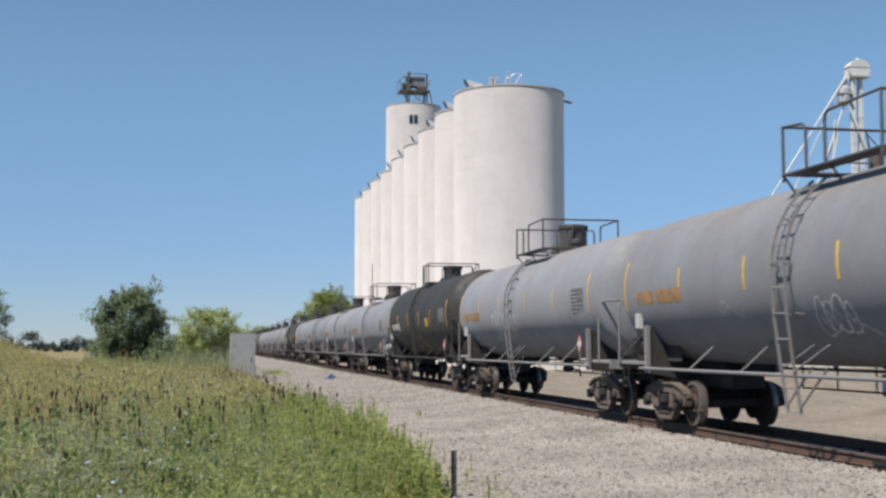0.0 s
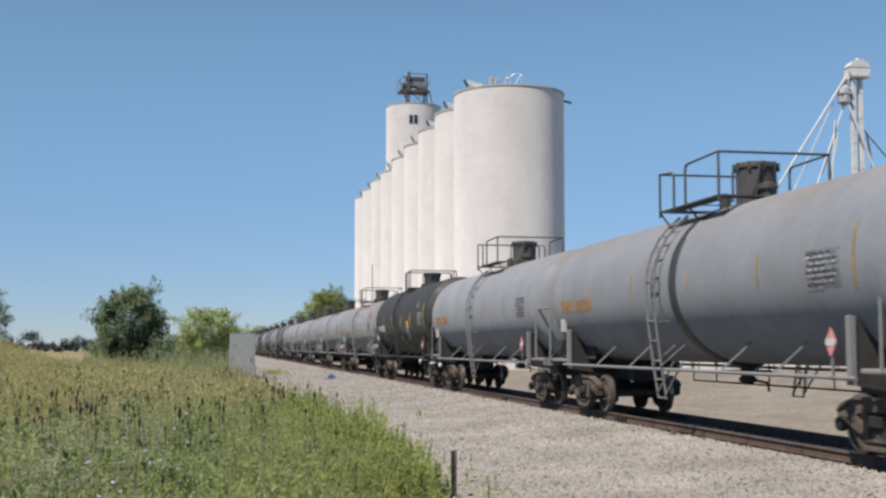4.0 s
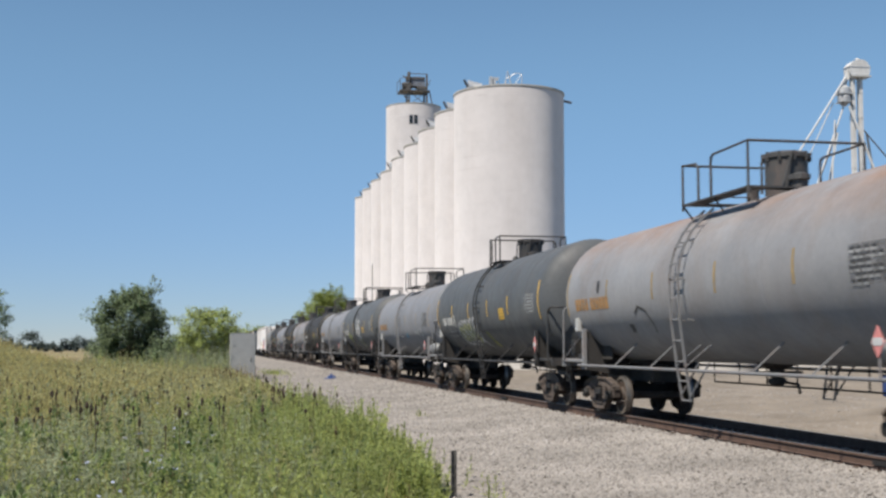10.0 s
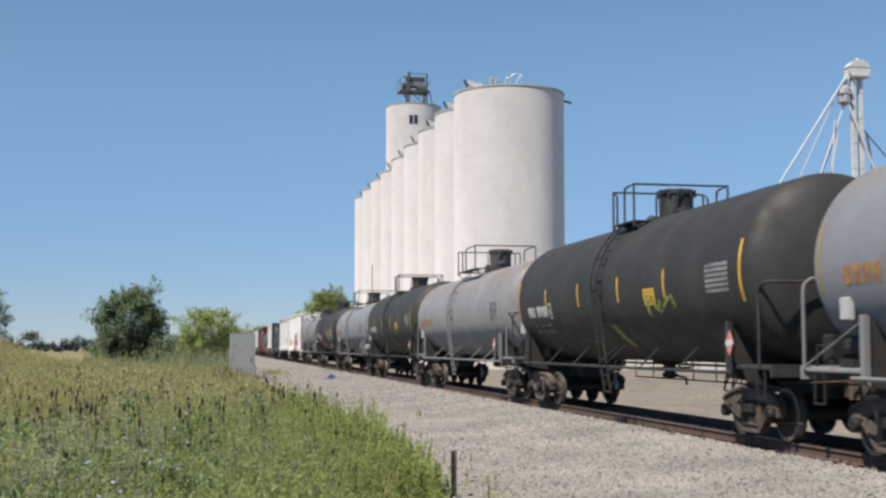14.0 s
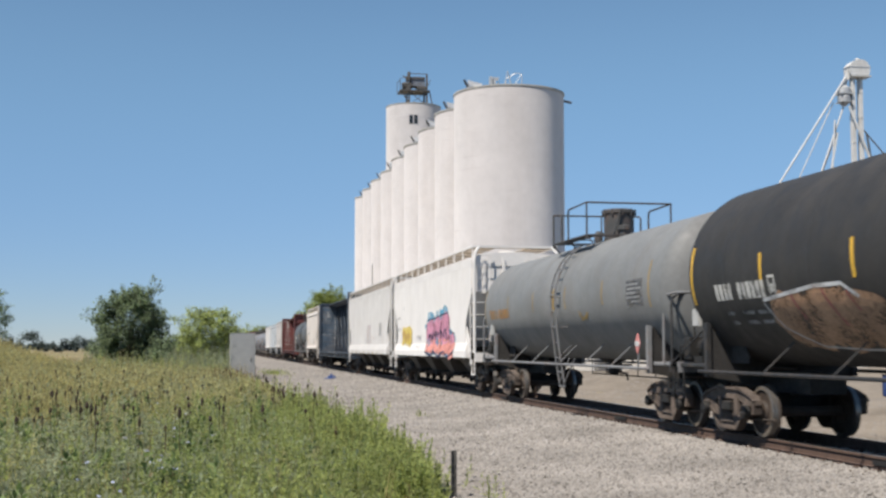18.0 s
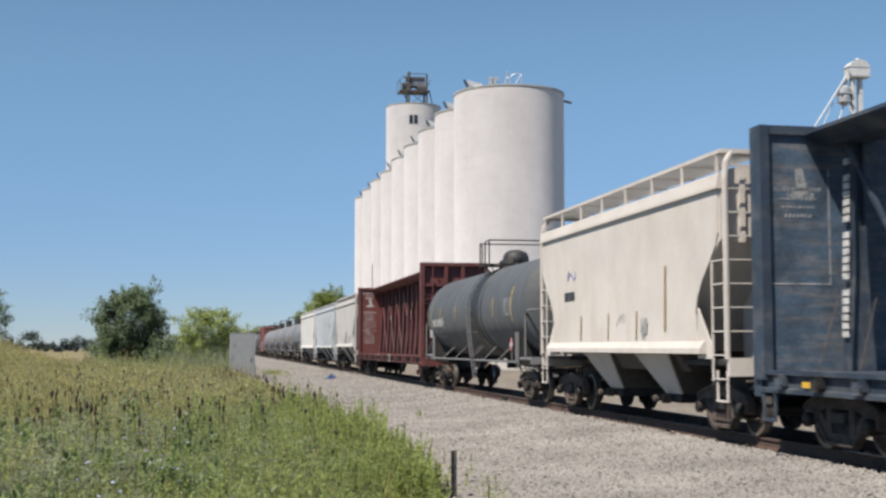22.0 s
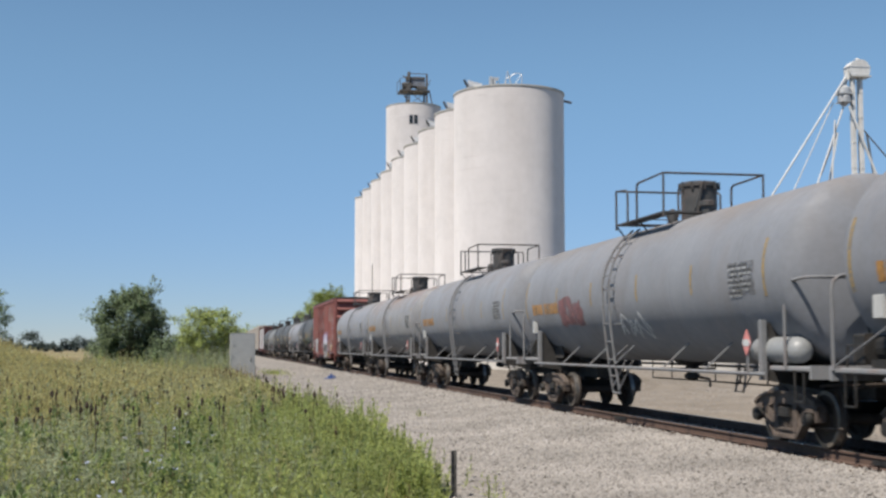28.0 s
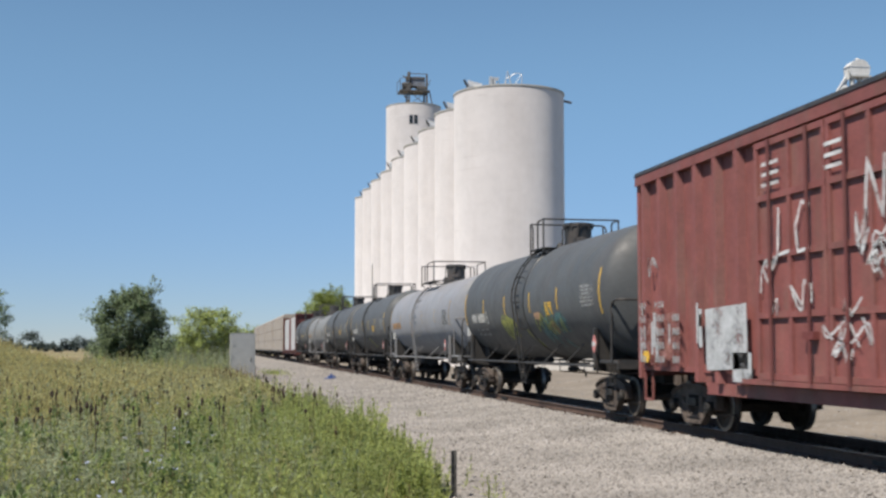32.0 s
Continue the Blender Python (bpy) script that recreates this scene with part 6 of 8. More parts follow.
        part("end_step", Form().bar((-W, ye - e * 0.15, 1.1), (-W, ye - e * 0.15, 0.5), 0.04).bar((-W, ye - e * 0.6, 1.1), (-W, ye - e * 0.6, 0.5), 0.04).bar((-W, ye - e * 0.15, 0.52), (-W, ye - e * 0.6, 0.52), 0.05), mat, car)
        part("end_platform", Form().box(-W, ye, 1.0, W, ye + e * 0.2, 1.08), mat, car)
        coupler(car, e * L / 2)
        truck(car, e * (L / 2 - 2.35))
    part("centre_sill", Form().box(-0.35, -h, 0.7, 0.35, h, 1.15), "dark_steel", car)
    return car, flat_x(W)


def rack_car(L, label):
    """A tall autorack with rows of side panels; it stays far off."""
    car = thing("autorack", label, "rail car", "cars of the freight train")
    h = L / 2 - 0.6
    part("body", Form().box(-1.42, -h, 0.95, 1.42, h, 5.5), "weathered_steel", car)
    part("roof", Form().prism([(-1.5, 5.5), (-1.2, 5.85), (1.2, 5.85), (1.5, 5.5)], "y", -h, h), "rack_car", car)
    n = 20
    for k in range(n):
        for r in range(3):
            y0, y1, z0 = -h + k * 2 * h / n, -h + (k + 0.93) * 2 * h / n, 1.15 + r * 1.45
            part("side_panel", Form().box(-1.49, y0, z0, -1.43, y1, z0 + 1.38), "rack_car", car)
    for e in (-1, 1):
        part("end_door", Form().box(-1.4, e * h, 1.0, 1.4, e * (h + 0.06), 5.5), "rack_car", car)
        coupler(car, e * L / 2)
        truck(car, e * (L / 2 - 3.0))
    return car


# ---- the train ----
SPEED = 21.4
# where the couplings and the middles of the cars stand along the line at the start of the shot
GAPS = [8.26, 26.48, 44.5, 62.51, 80.86, 99.36, 117.6, 135.77, 153.71, 171.85, 189.82, 208.41, 226.43, 244.42, 262.96, 281.08, 299.35, 317.32, 335.22, 353.24, 371.08, 389.5, 408.03, 426.66, 446.25,
        467.02, 490.53, 504.07, 523.1, 547.74, 561.53, 579.53, 597.64, 615.8, 634.14, 652.59, 670.96, 690.04, 710.3, 729.12, 747.34, 765.56, 783.78, 802.0, 820.22, 845.06, 873.97, 902.88, 931.79, 960.69]
MIDDLES = [17.5, 35.7, 54.23, 72.03, 90.22, 108.83, 127.03, 144.95, 162.87, 181.2, 199.55, 217.8, 235.94, 254.6, 272.12, 290.55, 308.35, 327.05, 344.58, 362.51, 380.7, 399.5, 416.7, 436.21, 456.64,
           478.78, 497.3, 513.59, 535.42, 554.63, 570.53, 588.58, 607.05, 625.3, 643.7, 662.05, 680.2, 700.0, 719.96, 738.23, 756.45, 774.67, 792.89, 811.11, 832.64, 859.52, 888.42, 917.33, 946.24]
STYLE = "y y k g p g g k r g g p r d g d p k r k y k s h h c h e c h h h g g g r p b d g d d s d l a a a a".split()
GREY_LABEL = "grey tank car with dusty paint and faded ochre stripes"
LABELS = {
    0: "grey tank car with faded ochre stripes and a white scribble", 1: "grey tank car with looping white graffiti near its ladder", 2: "black tank car with yellow stripes and white stencils",
    3: "grey tank car with pale scrawled graffiti along its side", 5: "grey tank car with a dark stained band round its middle", 7: "black tank car with yellow stripes and a white scrawl",
    8: "rust-streaked grey tank car with tall white graffiti letters", 9: "grey tank car with a red patch and purple tag", 10: "grey tank car with pale block scribble", 11: "grey tank car with large looping white graffiti",
    12: "dusty rust-streaked grey tank car with thin scrawls", 13: "dark grey tank car with pale green bubble graffiti", 14: "grey tank car with blue and pale green scribbles", 15: "dark grey tank car with white and yellow-green graffiti",
    17: "black tank car with yellow stripes and yellow-green scrawl", 18: "rust-streaked grey tank car with faded stripes", 19: "black tank car with bright yellow stripes", 20: "grey tank car with teal smears and ochre stripes",
    21: "black tank car with tan and green graffiti", 22: "smooth darker grey tank car with ochre lettering bars", 27: "dark grey tank car with yellow stripes and a dark band", 33: "grey tank car with dull red patch and white scribble",
    35: "rust-streaked grey tank car with low white scribble", 36: "grey tank car with small white scrawl", 38: "dark grey tank car with teal and pale green smears", 40: "dark grey tank car far down the train",
}
M["slate_tank"] = surface("slate grey tank paint", (0.168, 0.174, 0.177), 0.64, vary=0.12, scale=0.7, fine=9, bump=0.06, stain=(0.124, 0.103, 0.088), stain_amount=0.3, stain_scale=(1.2, 0.9, 0.35), own=0.05)
M["dark_belt"] = surface("dark greasy band", (0.03, 0.0313, 0.0333), 0.5, vary=0.2, scale=1, fine=9, bump=0.05)
LOOKS = {"y": ("grey_tank", "grey_frame", "sooty_frame", "yellow", "grey", GREY), "g": ("grey_tank", "grey_frame", "sooty_frame", "ochre", "grey", GREY), "p": ("grey_tank", "grey_frame", "sooty_frame", "ochre", "grey", GREY_REAR_LADDER),
         "r": ("rusty_tank", "grey_frame", "sooty_frame", "ochre", "grey", GREY), "s": ("slate_tank", "grey_frame", "sooty_frame", "ochre", "grey", GREY_REAR_LADDER),
         "d": ("dark_tank", "black_frame", "black_frame", "yellow", "black", BLACK), "k": ("black_tank", "black_frame", "black_frame", "yellow", "black", BLACK), "e": ("dark_tank", "grey_frame", "black_frame", "yellow", "bare", BANDED)}
HOPPERS = {23: ("white_car", 4, "white covered hopper with large pink, blue and yellow graffiti"), 24: ("chalk_car", 4, "chalky white covered hopper with faint pink graffiti outline"), 26: ("tan_car", 2, "short tan two-bay covered hopper"),
           29: ("pale_car", 2, "short light grey two-bay covered hopper with small black tag"), 30: ("blue_car", 3, "pale blue-grey covered hopper with tall dark sprayed letters"), 31: ("chalk_car", 3, "plain off-white covered hopper")}
cars, sides, built = [], {}, {}
for i, style in enumerate(STYLE):
    mid, L = MIDDLES[i], GAPS[i + 1] - GAPS[i] + (0.45 if i == 23 else 0.0)
    sides[i] = big_tank_x if style in "dk" else tank_x
    if style in LOOKS:
        if style in built:
            car = copy_thing(built[style], pose(0, mid, 0))
        else:
            car = built[style] = tank_car(*LOOKS[style])
        tagged(car, LABELS.get(i, GREY_LABEL), "tank car", "cars of the freight train")
    elif style == "h":
        m, bays, label = HOPPERS[i]
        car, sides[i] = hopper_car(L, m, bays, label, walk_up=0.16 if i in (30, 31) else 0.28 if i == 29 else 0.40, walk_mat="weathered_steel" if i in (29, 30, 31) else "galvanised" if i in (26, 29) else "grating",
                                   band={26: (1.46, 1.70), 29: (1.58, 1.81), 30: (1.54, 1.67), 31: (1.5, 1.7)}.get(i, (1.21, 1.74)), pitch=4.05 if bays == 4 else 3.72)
    elif style == "c":
        car = centerbeam_car(L, "navy_car" if i == 25 else "red_car", "empty dark blue centerbeam flat car with end bulkheads" if i == 25 else "empty brown-red centerbeam flat car with end bulkheads")
    elif style == "b":
        car, sides[i] = box_car(L, "box_car", "weathered oxide-red boxcar covered in white graffiti")
    elif style == "l":
        car = centerbeam_car(L, "red_car", "brown-red centerbeam flat car loaded with wrapped lumber")
        for k in range(5):
            for x in (-1.35, 0.46):
                part("lumber_pack", Form().box(x, -10.2 + k * 4.1, 1.24, x + 0.89, -6.4 + k * 4.1, 4.95, 0.04), "load" if k != 2 else "red_car", car, "white-wrapped lumber pack")
    else:
        car = rack_car(L, "tall tan autorack with panelled sides")
    car.matrix_basis = pose(0, mid, 0)
    cars.append((car, mid))
for i in (3, 8, 9, 10, 12, 14, 20, 33):
    reservoir(cars[i][0])
dark_belt(cars[5][0])
dark_belt(cars[38][0], -1.0, -0.8, BIG_R, BIG_Z)
dark_belt(cars[27][0], -2.0, -0.3)
dark_belt(cars[27][0], -2.5, -2.35)


def sprayed(i, mat, label, *strokes):
    """Graffiti of one colour on car i. Strokes: ('t', u, z, w, h, width), ('w', text, u, z, size, width, spread), ('b', u, z, w, h)."""
    f, rnd, side = Form(), random.Random(i * 7 + len(mat)), sides[i]
    LAYER[i] = LAYER.get(i, 0.004) + 0.004
    lift = LAYER[i]

    def on(z):
        return side(z, lift)

    k = SET_BACK.get(i, 0.0)
    for kind, *q in strokes:
        if kind == "l":
            q[0] = [(u + k, z) for u, z in q[0]]
        elif kind == "w":
            q[1] += k
        else:
            q[0] += k
        if kind == "t":
            scribble(f, *q, on, rnd)
        elif kind == "w":
            letters(f, q[0], q[1], q[2], q[3], q[4], on, rnd, q[5])
        elif kind == "l":
            ribbon(f, q[0], q[1], on)
        elif kind == "o":
            bubbles(f, *q, on, rnd)
        else:
            blot(f, *q[:4], on, rnd, *q[4:])
    tagged(part("graffiti", f, mat, cars[i][0], label), "", "", "", "stuff")


LAYER = {}
# how far towards the leading end the paint sits on each car
SET_BACK = {1: 0.18, 2: 0.7, 3: 0.31, 7: 0.19, 9: 0.35, 10: 0.43, 11: 0.37, 12: 0.51, 13: 0.91, 15: 0.34, 17: 0.79, 20: 0.43, 21: 0.75, 22: -0.22}
sprayed(0, "spray_white", "white graffiti scribble", ("o", 0.2, 1.75, 1.1, 0.55, 4, 0.03), ("l", [(1.2, 2.0), (1.7, 1.75), (1.85, 1.5)], 0.03))
sprayed(0, "spray_pale", "faded scrawl", ("t", -3.4, 2.1, 1.0, 0.3, 0.03))
sprayed(1, "spray_white", "looping white bubble graffiti", ("o", -3.4, 1.85, 3.0, 0.85, 6, 0.04))
sprayed(3, "spray_pale", "pale scrawl", ("t", -4.0, 2.1, 1.7, 0.3, 0.035), ("t", -1.8, 1.95, 1.6, 0.35, 0.03))
sprayed(3, "spray_red", "faint red scrawl", ("t", 0.2, 1.9, 2.4, 0.5, 0.02))
sprayed(4, "dark_mark", "dark patches", ("b", -3.6, 2.0, 0.35, 0.35), ("b", 5.0, 1.75, 0.5, 0.3))
sprayed(7, "spray_white", "white graffiti figure", ("t", 2.2, 1.8, 1.5, 0.8, 0.05), ("t", 5.9, 3.2, 0.6, 0.5, 0.035))
sprayed(8, "spray_teal", "teal smear", ("b", -5.3, 2.25, 1.5, 0.45), ("b", -3.9, 2.3, 1.0, 0.5))
sprayed(8, "spray_tan", "ochre smear", ("b", -5.4, 2.62, 1.3, 0.28))
sprayed(8, "spray_green", "yellow-green smear", ("b", 2.6, 2.3, 0.5, 0.9), ("b", 6.5, 2.2, 0.3, 0.7), ("t", -1.0, 1.9, 2.5, 0.4, 0.04))
sprayed(8, "spray_white", "tall white graffiti letters", ("w", "KREMS", -0.9, 2.62, 1.1, 0.07, 1.5), ("w", "*", 6.3, 2.9, 0.8, 0.06, 1))
sprayed(8, "spray_red", "red scribble", ("t", 6.2, 3.2, 1.1, 0.5, 0.07), ("t", 6.3, 3.1, 0.9, 0.5, 0.06))
sprayed(8, "spray_pale", "pale thin lettering", ("w", "AMFM", -4.3, 2.48, 0.32, 0.03, 1.35), ("w", "CREW", -3.4, 2.05, 0.34, 0.03, 1.3), ("t", 0.0, 1.85, 3.2, 0.4, 0.035))
sprayed(9, "spray_lilac", "purple tag", ("t", -0.3, 2.7, 0.5, 0.7, 0.06), ("t", -0.4, 3.3, 0.5, 0.3, 0.05))
sprayed(9, "spray_red", "red patch", ("b", 1.9, 2.05, 1.0, 0.5), ("b", 2.5, 1.85, 0.6, 0.35))
sprayed(9, "spray_white", "white sticker", ("b", 4.3, 3.15, 0.32, 0.36))
sprayed(9, "spray_pale", "pale scrawl", ("t", 2.6, 1.8, 0.9, 0.35, 0.03), ("t", -3.6, 2.2, 1.2, 0.3, 0.03))
sprayed(10, "spray_pale", "pale block scribble", ("t", -3.0, 1.85, 1.1, 0.5, 0.04), ("t", -6.4, 2.2, 1.2, 0.3, 0.03))
sprayed(11, "spray_white", "large looping white graffiti", ("t", -5.3, 1.75, 1.6, 0.9, 0.05), ("t", -3.9, 1.8, 1.7, 0.85, 0.05))
sprayed(11, "spray_white", "white scrawl", ("t", 0.6, 1.8, 1.4, 0.55, 0.04), ("t", 2.9, 2.0, 0.6, 0.3, 0.03))
sprayed(12, "dark_mark", "dark scrawls", ("l", [(-3.8, 2.3), (-3.5, 2.45), (-3.1, 2.35), (-2.9, 2.05), (-3.0, 1.9)], 0.05), ("b", -6.1, 3.0, 0.2, 0.3), ("b", -4.3, 2.0, 0.25, 0.2))
sprayed(13, "spray_green", "pale green bubble graffiti", ("b", -4.1, 2.05, 0.8, 0.5, 14, 0.15), ("b", -3.35, 2.1, 0.8, 0.6, 14, 0.15), ("b", -2.6, 2.1, 0.8, 0.6, 14, 0.15), ("b", -1.9, 2.0, 0.6, 0.5, 14, 0.15))
sprayed(13, "spray_white", "white bubble outlines", ("o", -4.5, 1.7, 3.1, 0.85, 6, 0.06), ("l", [(-1.6, 1.9), (-1.2, 1.7), (-1.0, 1.55)], 0.05))
sprayed(14, "spray_blue", "blue smear", ("t", 0.8, 1.95, 0.9, 0.35, 0.09))
sprayed(14, "spray_pale", "pale green scribble", ("t", 3.4, 1.9, 1.9, 0.55, 0.06), ("t", -3.2, 2.0, 0.9, 0.3, 0.035))
sprayed(15, "spray_white", "large white graffiti letters", ("o", -0.6, 2.0, 2.3, 1.25, 4, 0.08), ("t", -0.4, 2.2, 2.0, 1.0, 0.06), ("l", [(0.3, 2.0), (0.6, 1.6), (1.1, 1.75), (1.3, 1.55)], 0.06))
sprayed(15, "spray_green", "yellow-green graffiti", ("b", -4.2, 2.3, 0.7, 0.45), ("l", [(-4.6, 2.4), (-4.2, 2.0), (-4.0, 2.4), (-3.7, 1.8), (-3.4, 2.4), (-3.2, 1.6), (-3.0, 1.7)], 0.16), ("b", 1.7, 2.0, 0.4, 0.4))
sprayed(16, "spray_pale", "pale scribble", ("t", -3.2, 2.1, 0.9, 0.5, 0.03), ("t", 0.4, 2.1, 0.8, 0.5, 0.025))
sprayed(17, "spray_green", "yellow-green scrawl", ("t", 2.3, 2.2, 1.9, 0.5, 0.05))
sprayed(20, "spray_teal", "teal smears", ("b", -2.75, 2.15, 0.75, 0.5), ("b", 3.4, 2.1, 0.6, 0.35))
sprayed(20, "spray_pale", "pale ring scribble", ("t", 6.1, 2.9, 0.6, 0.6, 0.035), ("t", 2.2, 2.0, 0.9, 0.5, 0.035))
sprayed(21, "spray_tan", "tan graffiti fill", ("b", -4.3, 2.0, 1.5, 0.9, 20, 0.12), ("b", -3.2, 2.0, 1.5, 0.95, 20, 0.12), ("b", -2.2, 1.95, 1.3, 0.85, 20, 0.12))
sprayed(21, "spray_white", "white outlines", ("l", [(-5.2, 2.35), (-4.4, 2.42), (-3.4, 2.5), (-2.6, 2.5), (-2.2, 2.3)], 0.06), ("l", [(-5.2, 2.3), (-4.9, 1.9), (-4.2, 1.6), (-3.0, 1.55), (-1.5, 1.55)], 0.03), ("o", 5.0, 2.2, 1.1, 0.6, 3, 0.06))
sprayed(21, "spray_red", "dull red drips", ("l", [(-4.2, 2.4), (-4.0, 2.0)], 0.05), ("l", [(-3.2, 2.45), (-2.9, 1.9)], 0.05), ("l", [(-2.5, 2.4), (-2.3, 2.1)], 0.04))
sprayed(21, "spray_teal", "green graffiti fill", ("b", 2.5, 2.2, 1.1, 0.7), ("b", 3.8, 2.3, 1.2, 0.7))
sprayed(21, "spray_green", "green outlines", ("t", 1.9, 1.9, 2.9, 0.8, 0.06))
sprayed(22, "ochre", "faded ochre smears", ("b", 0.3, 2.8, 0.3, 0.6), ("t", 2.6, 2.2, 0.7, 0.3, 0.05))
# the big pink piece and its neighbour
sides[23] = lambda z, lift=0.006: -float(np.interp(z, [1.21, 1.45, 1.74, 1.75], [1.65, 1.65, 1.554, 1.55])) - lift - 0.003
sprayed(23, "dark_mark", "stencilled mark bars", *[("l", [(-7.9 + 0.2 * j, z), (-7.9 + 0.2 * j, z + 0.12)], 0.05) for z in (2.9, 2.35) for j in range(4)])
sprayed(23, "spray_blue", "light blue halo", ("b", 1.5, 2.15, 3.0, 1.5), ("b", 3.9, 2.3, 3.0, 1.6), ("b", 5.5, 1.75, 1.7, 0.9))
sprayed(23, "spray_pink", "pink letters", ("b", 1.1, 2.2, 1.9, 1.0, 10, 0.12), ("b", 2.8, 2.2, 1.6, 1.1, 10, 0.12), ("b", 4.3, 2.3, 1.9, 1.2, 10, 0.12), ("b", 5.5, 1.8, 1.2, 0.6))
sprayed(23, "spray_coral", "coral lower halves", ("b", 1.2, 1.6, 2.0, 0.5), ("b", 2.9, 1.6, 1.8, 0.55), ("b", 4.6, 1.6, 2.0, 0.6), ("b", 5.8, 1.45, 1.0, 0.6))
sprayed(23, "spray_navy", "dark blue outlines", ("t", 0.4, 1.75, 2.4, 0.55, 0.06), ("t", 2.6, 1.85, 2.2, 0.55, 0.05), ("l", [(0.15, 1.5), (0.2, 2.7), (2.0, 2.75), (3.4, 2.85), (5.0, 2.9), (5.1, 2.2), (6.2, 2.1)], 0.04), ("l", [(0.2, 1.4), (1.5, 1.25), (2.2, 1.42), (3.2, 1.22), (4.4, 1.42), (5.2, 1.2), (6.3, 1.4)], 0.08))
sprayed(23, "spray_yellow", "yellow bubble letters", ("b", -6.1, 2.1, 0.9, 0.8), ("b", -5.2, 2.1, 0.9, 0.9), ("b", -4.3, 2.1, 1.0, 0.85))
sprayed(23, "spray_red", "red outlines", ("t", -6.5, 1.8, 2.6, 0.6, 0.04))
sprayed(23, "spray_pale", "small grey writing", ("t", -2.6, 1.9, 1.6, 0.3, 0.025), ("t", -2.4, 1.5, 1.2, 0.2, 0.02), ("t", -6.5, 3.3, 0.7, 0.25, 0.02))
sprayed(24, "spray_faint", "thin pink outline letters", ("w", "HUTS", 0.15, 1.82, 0.85, 0.03, 0.52), ("w", "HUTS", 0.02, 1.78, 0.92, 0.03, 0.55), ("l", [(0.0, 1.75), (0.0, 2.75), (1.9, 2.85), (2.2, 1.75)], 0.03), ("t", 3.0, 1.95, 0.4, 0.3, 0.025))
sprayed(24, "spray_pale", "stencilled data", ("t", -7.2, 2.7, 0.6, 0.3, 0.02), ("t", -7.2, 2.2, 0.5, 0.15, 0.03), ("t", 4.3, 2.0, 0.4, 0.2, 0.02))
sprayed(24, "dark_mark", "small stencilled lines", *[("l", [(5.4 + 0.16 * j, 2.85 - 0.12 * k), (5.5 + 0.16 * j, 2.85 - 0.12 * k)], 0.05) for k in range(6) for j in range(6)])
sprayed(26, "dark_mark", "stencilled number bars", ("l", [(-3.8, 2.85), (-2.9, 2.85)], 0.22))
sprayed(26, "spray_lilac", "faded violet mark", ("t", -3.7, 3.2, 0.8, 0.3, 0.06))
sprayed(26, "ochre", "ochre strips", *[("l", [(u, 1.75), (u + 0.05, 2.35)], 0.08) for u in (-2.4, -0.3, 1.6)], ("l", [(3.3, 1.9), (3.35, 3.2)], 0.1))
sprayed(26, "pale_mark", "small stencils", ("t", 0.3, 2.0, 0.6, 0.4, 0.015), ("b", 2.1, 2.0, 0.4, 0.4))
sprayed(29, "dark_mark", "small black tag", ("l", [(0.15, 1.72), (0.22, 2.3), (0.15, 2.42), (0.55, 2.5), (0.9, 2.62)], 0.05), ("l", [(0.42, 1.78), (0.45, 2.25), (0.62, 2.3), (0.7, 1.95), (0.5, 1.8)], 0.04), ("l", [(0.72, 1.85), (0.78, 2.35), (0.95, 2.3), (0.92, 1.9), (0.8, 1.75)], 0.04), ("l", [(0.98, 1.95), (1.02, 2.5), (1.15, 2.55), (1.2, 2.0), (1.1, 1.85)], 0.04),
        ("l", [(1.22, 1.95), (1.25, 2.5), (1.42, 2.6), (1.48, 2.1), (1.36, 1.9), (1.25, 2.0)], 0.04), ("l", [(1.5, 2.1), (1.52, 2.62), (1.66, 2.5), (1.62, 2.1)], 0.04), ("l", [(3.18, 1.9), (3.18, 2.36)], 0.14), ("l", [(3.36, 1.94), (3.36, 2.3)], 0.13), ("l", [(3.1, 1.87), (3.5, 1.87)], 0.05), ("b", -1.1, 1.9, 0.12, 0.2, 8, 0.1), ("l", [(4.55, 1.9), (4.6, 2.6)], 0.04))
sprayed(29, "ochre", "ochre strips", *[("l", [(u, 1.84), (u - 0.1, 2.4)], 0.06) for u in (-1.5, 2.2)], ("l", [(4.75, 2.2), (4.75, 3.4)], 0.06))
sprayed(29, "ghost_grey", "faint stencilled data", *[("l", [(u, z), (u + w, z)], 0.035) for u, z, w in ((-3.2, 2.5, 0.7), (-3.2, 2.3, 0.7), (-3.1, 2.1, 0.5), (-0.6, 2.3, 0.5), (-0.6, 2.2, 0.5), (1.3, 1.92, 0.8), (1.35, 1.86, 0.7), (2.55, 2.3, 0.4), (2.5, 2.2, 0.5), (2.6, 2.05, 0.3), (4.0, 2.7, 0.6), (4.0, 2.55, 0.6), (4.05, 2.4, 0.5), (4.0, 2.2, 0.6), (4.1, 2.08, 0.4))])
sprayed(29, "pale_mark", "stencilled data", ("t", -3.7, 2.9, 0.7, 0.3, 0.03), ("t", -3.6, 2.3, 0.9, 0.2, 0.03), ("t", 4.2, 2.1, 0.6, 0.3, 0.015))
ring = [(-0.1 + 0.68 * math.sin(k * 0.3927), 2.75 + 1.12 * math.cos(k * 0.3927)) for k in range(17)]
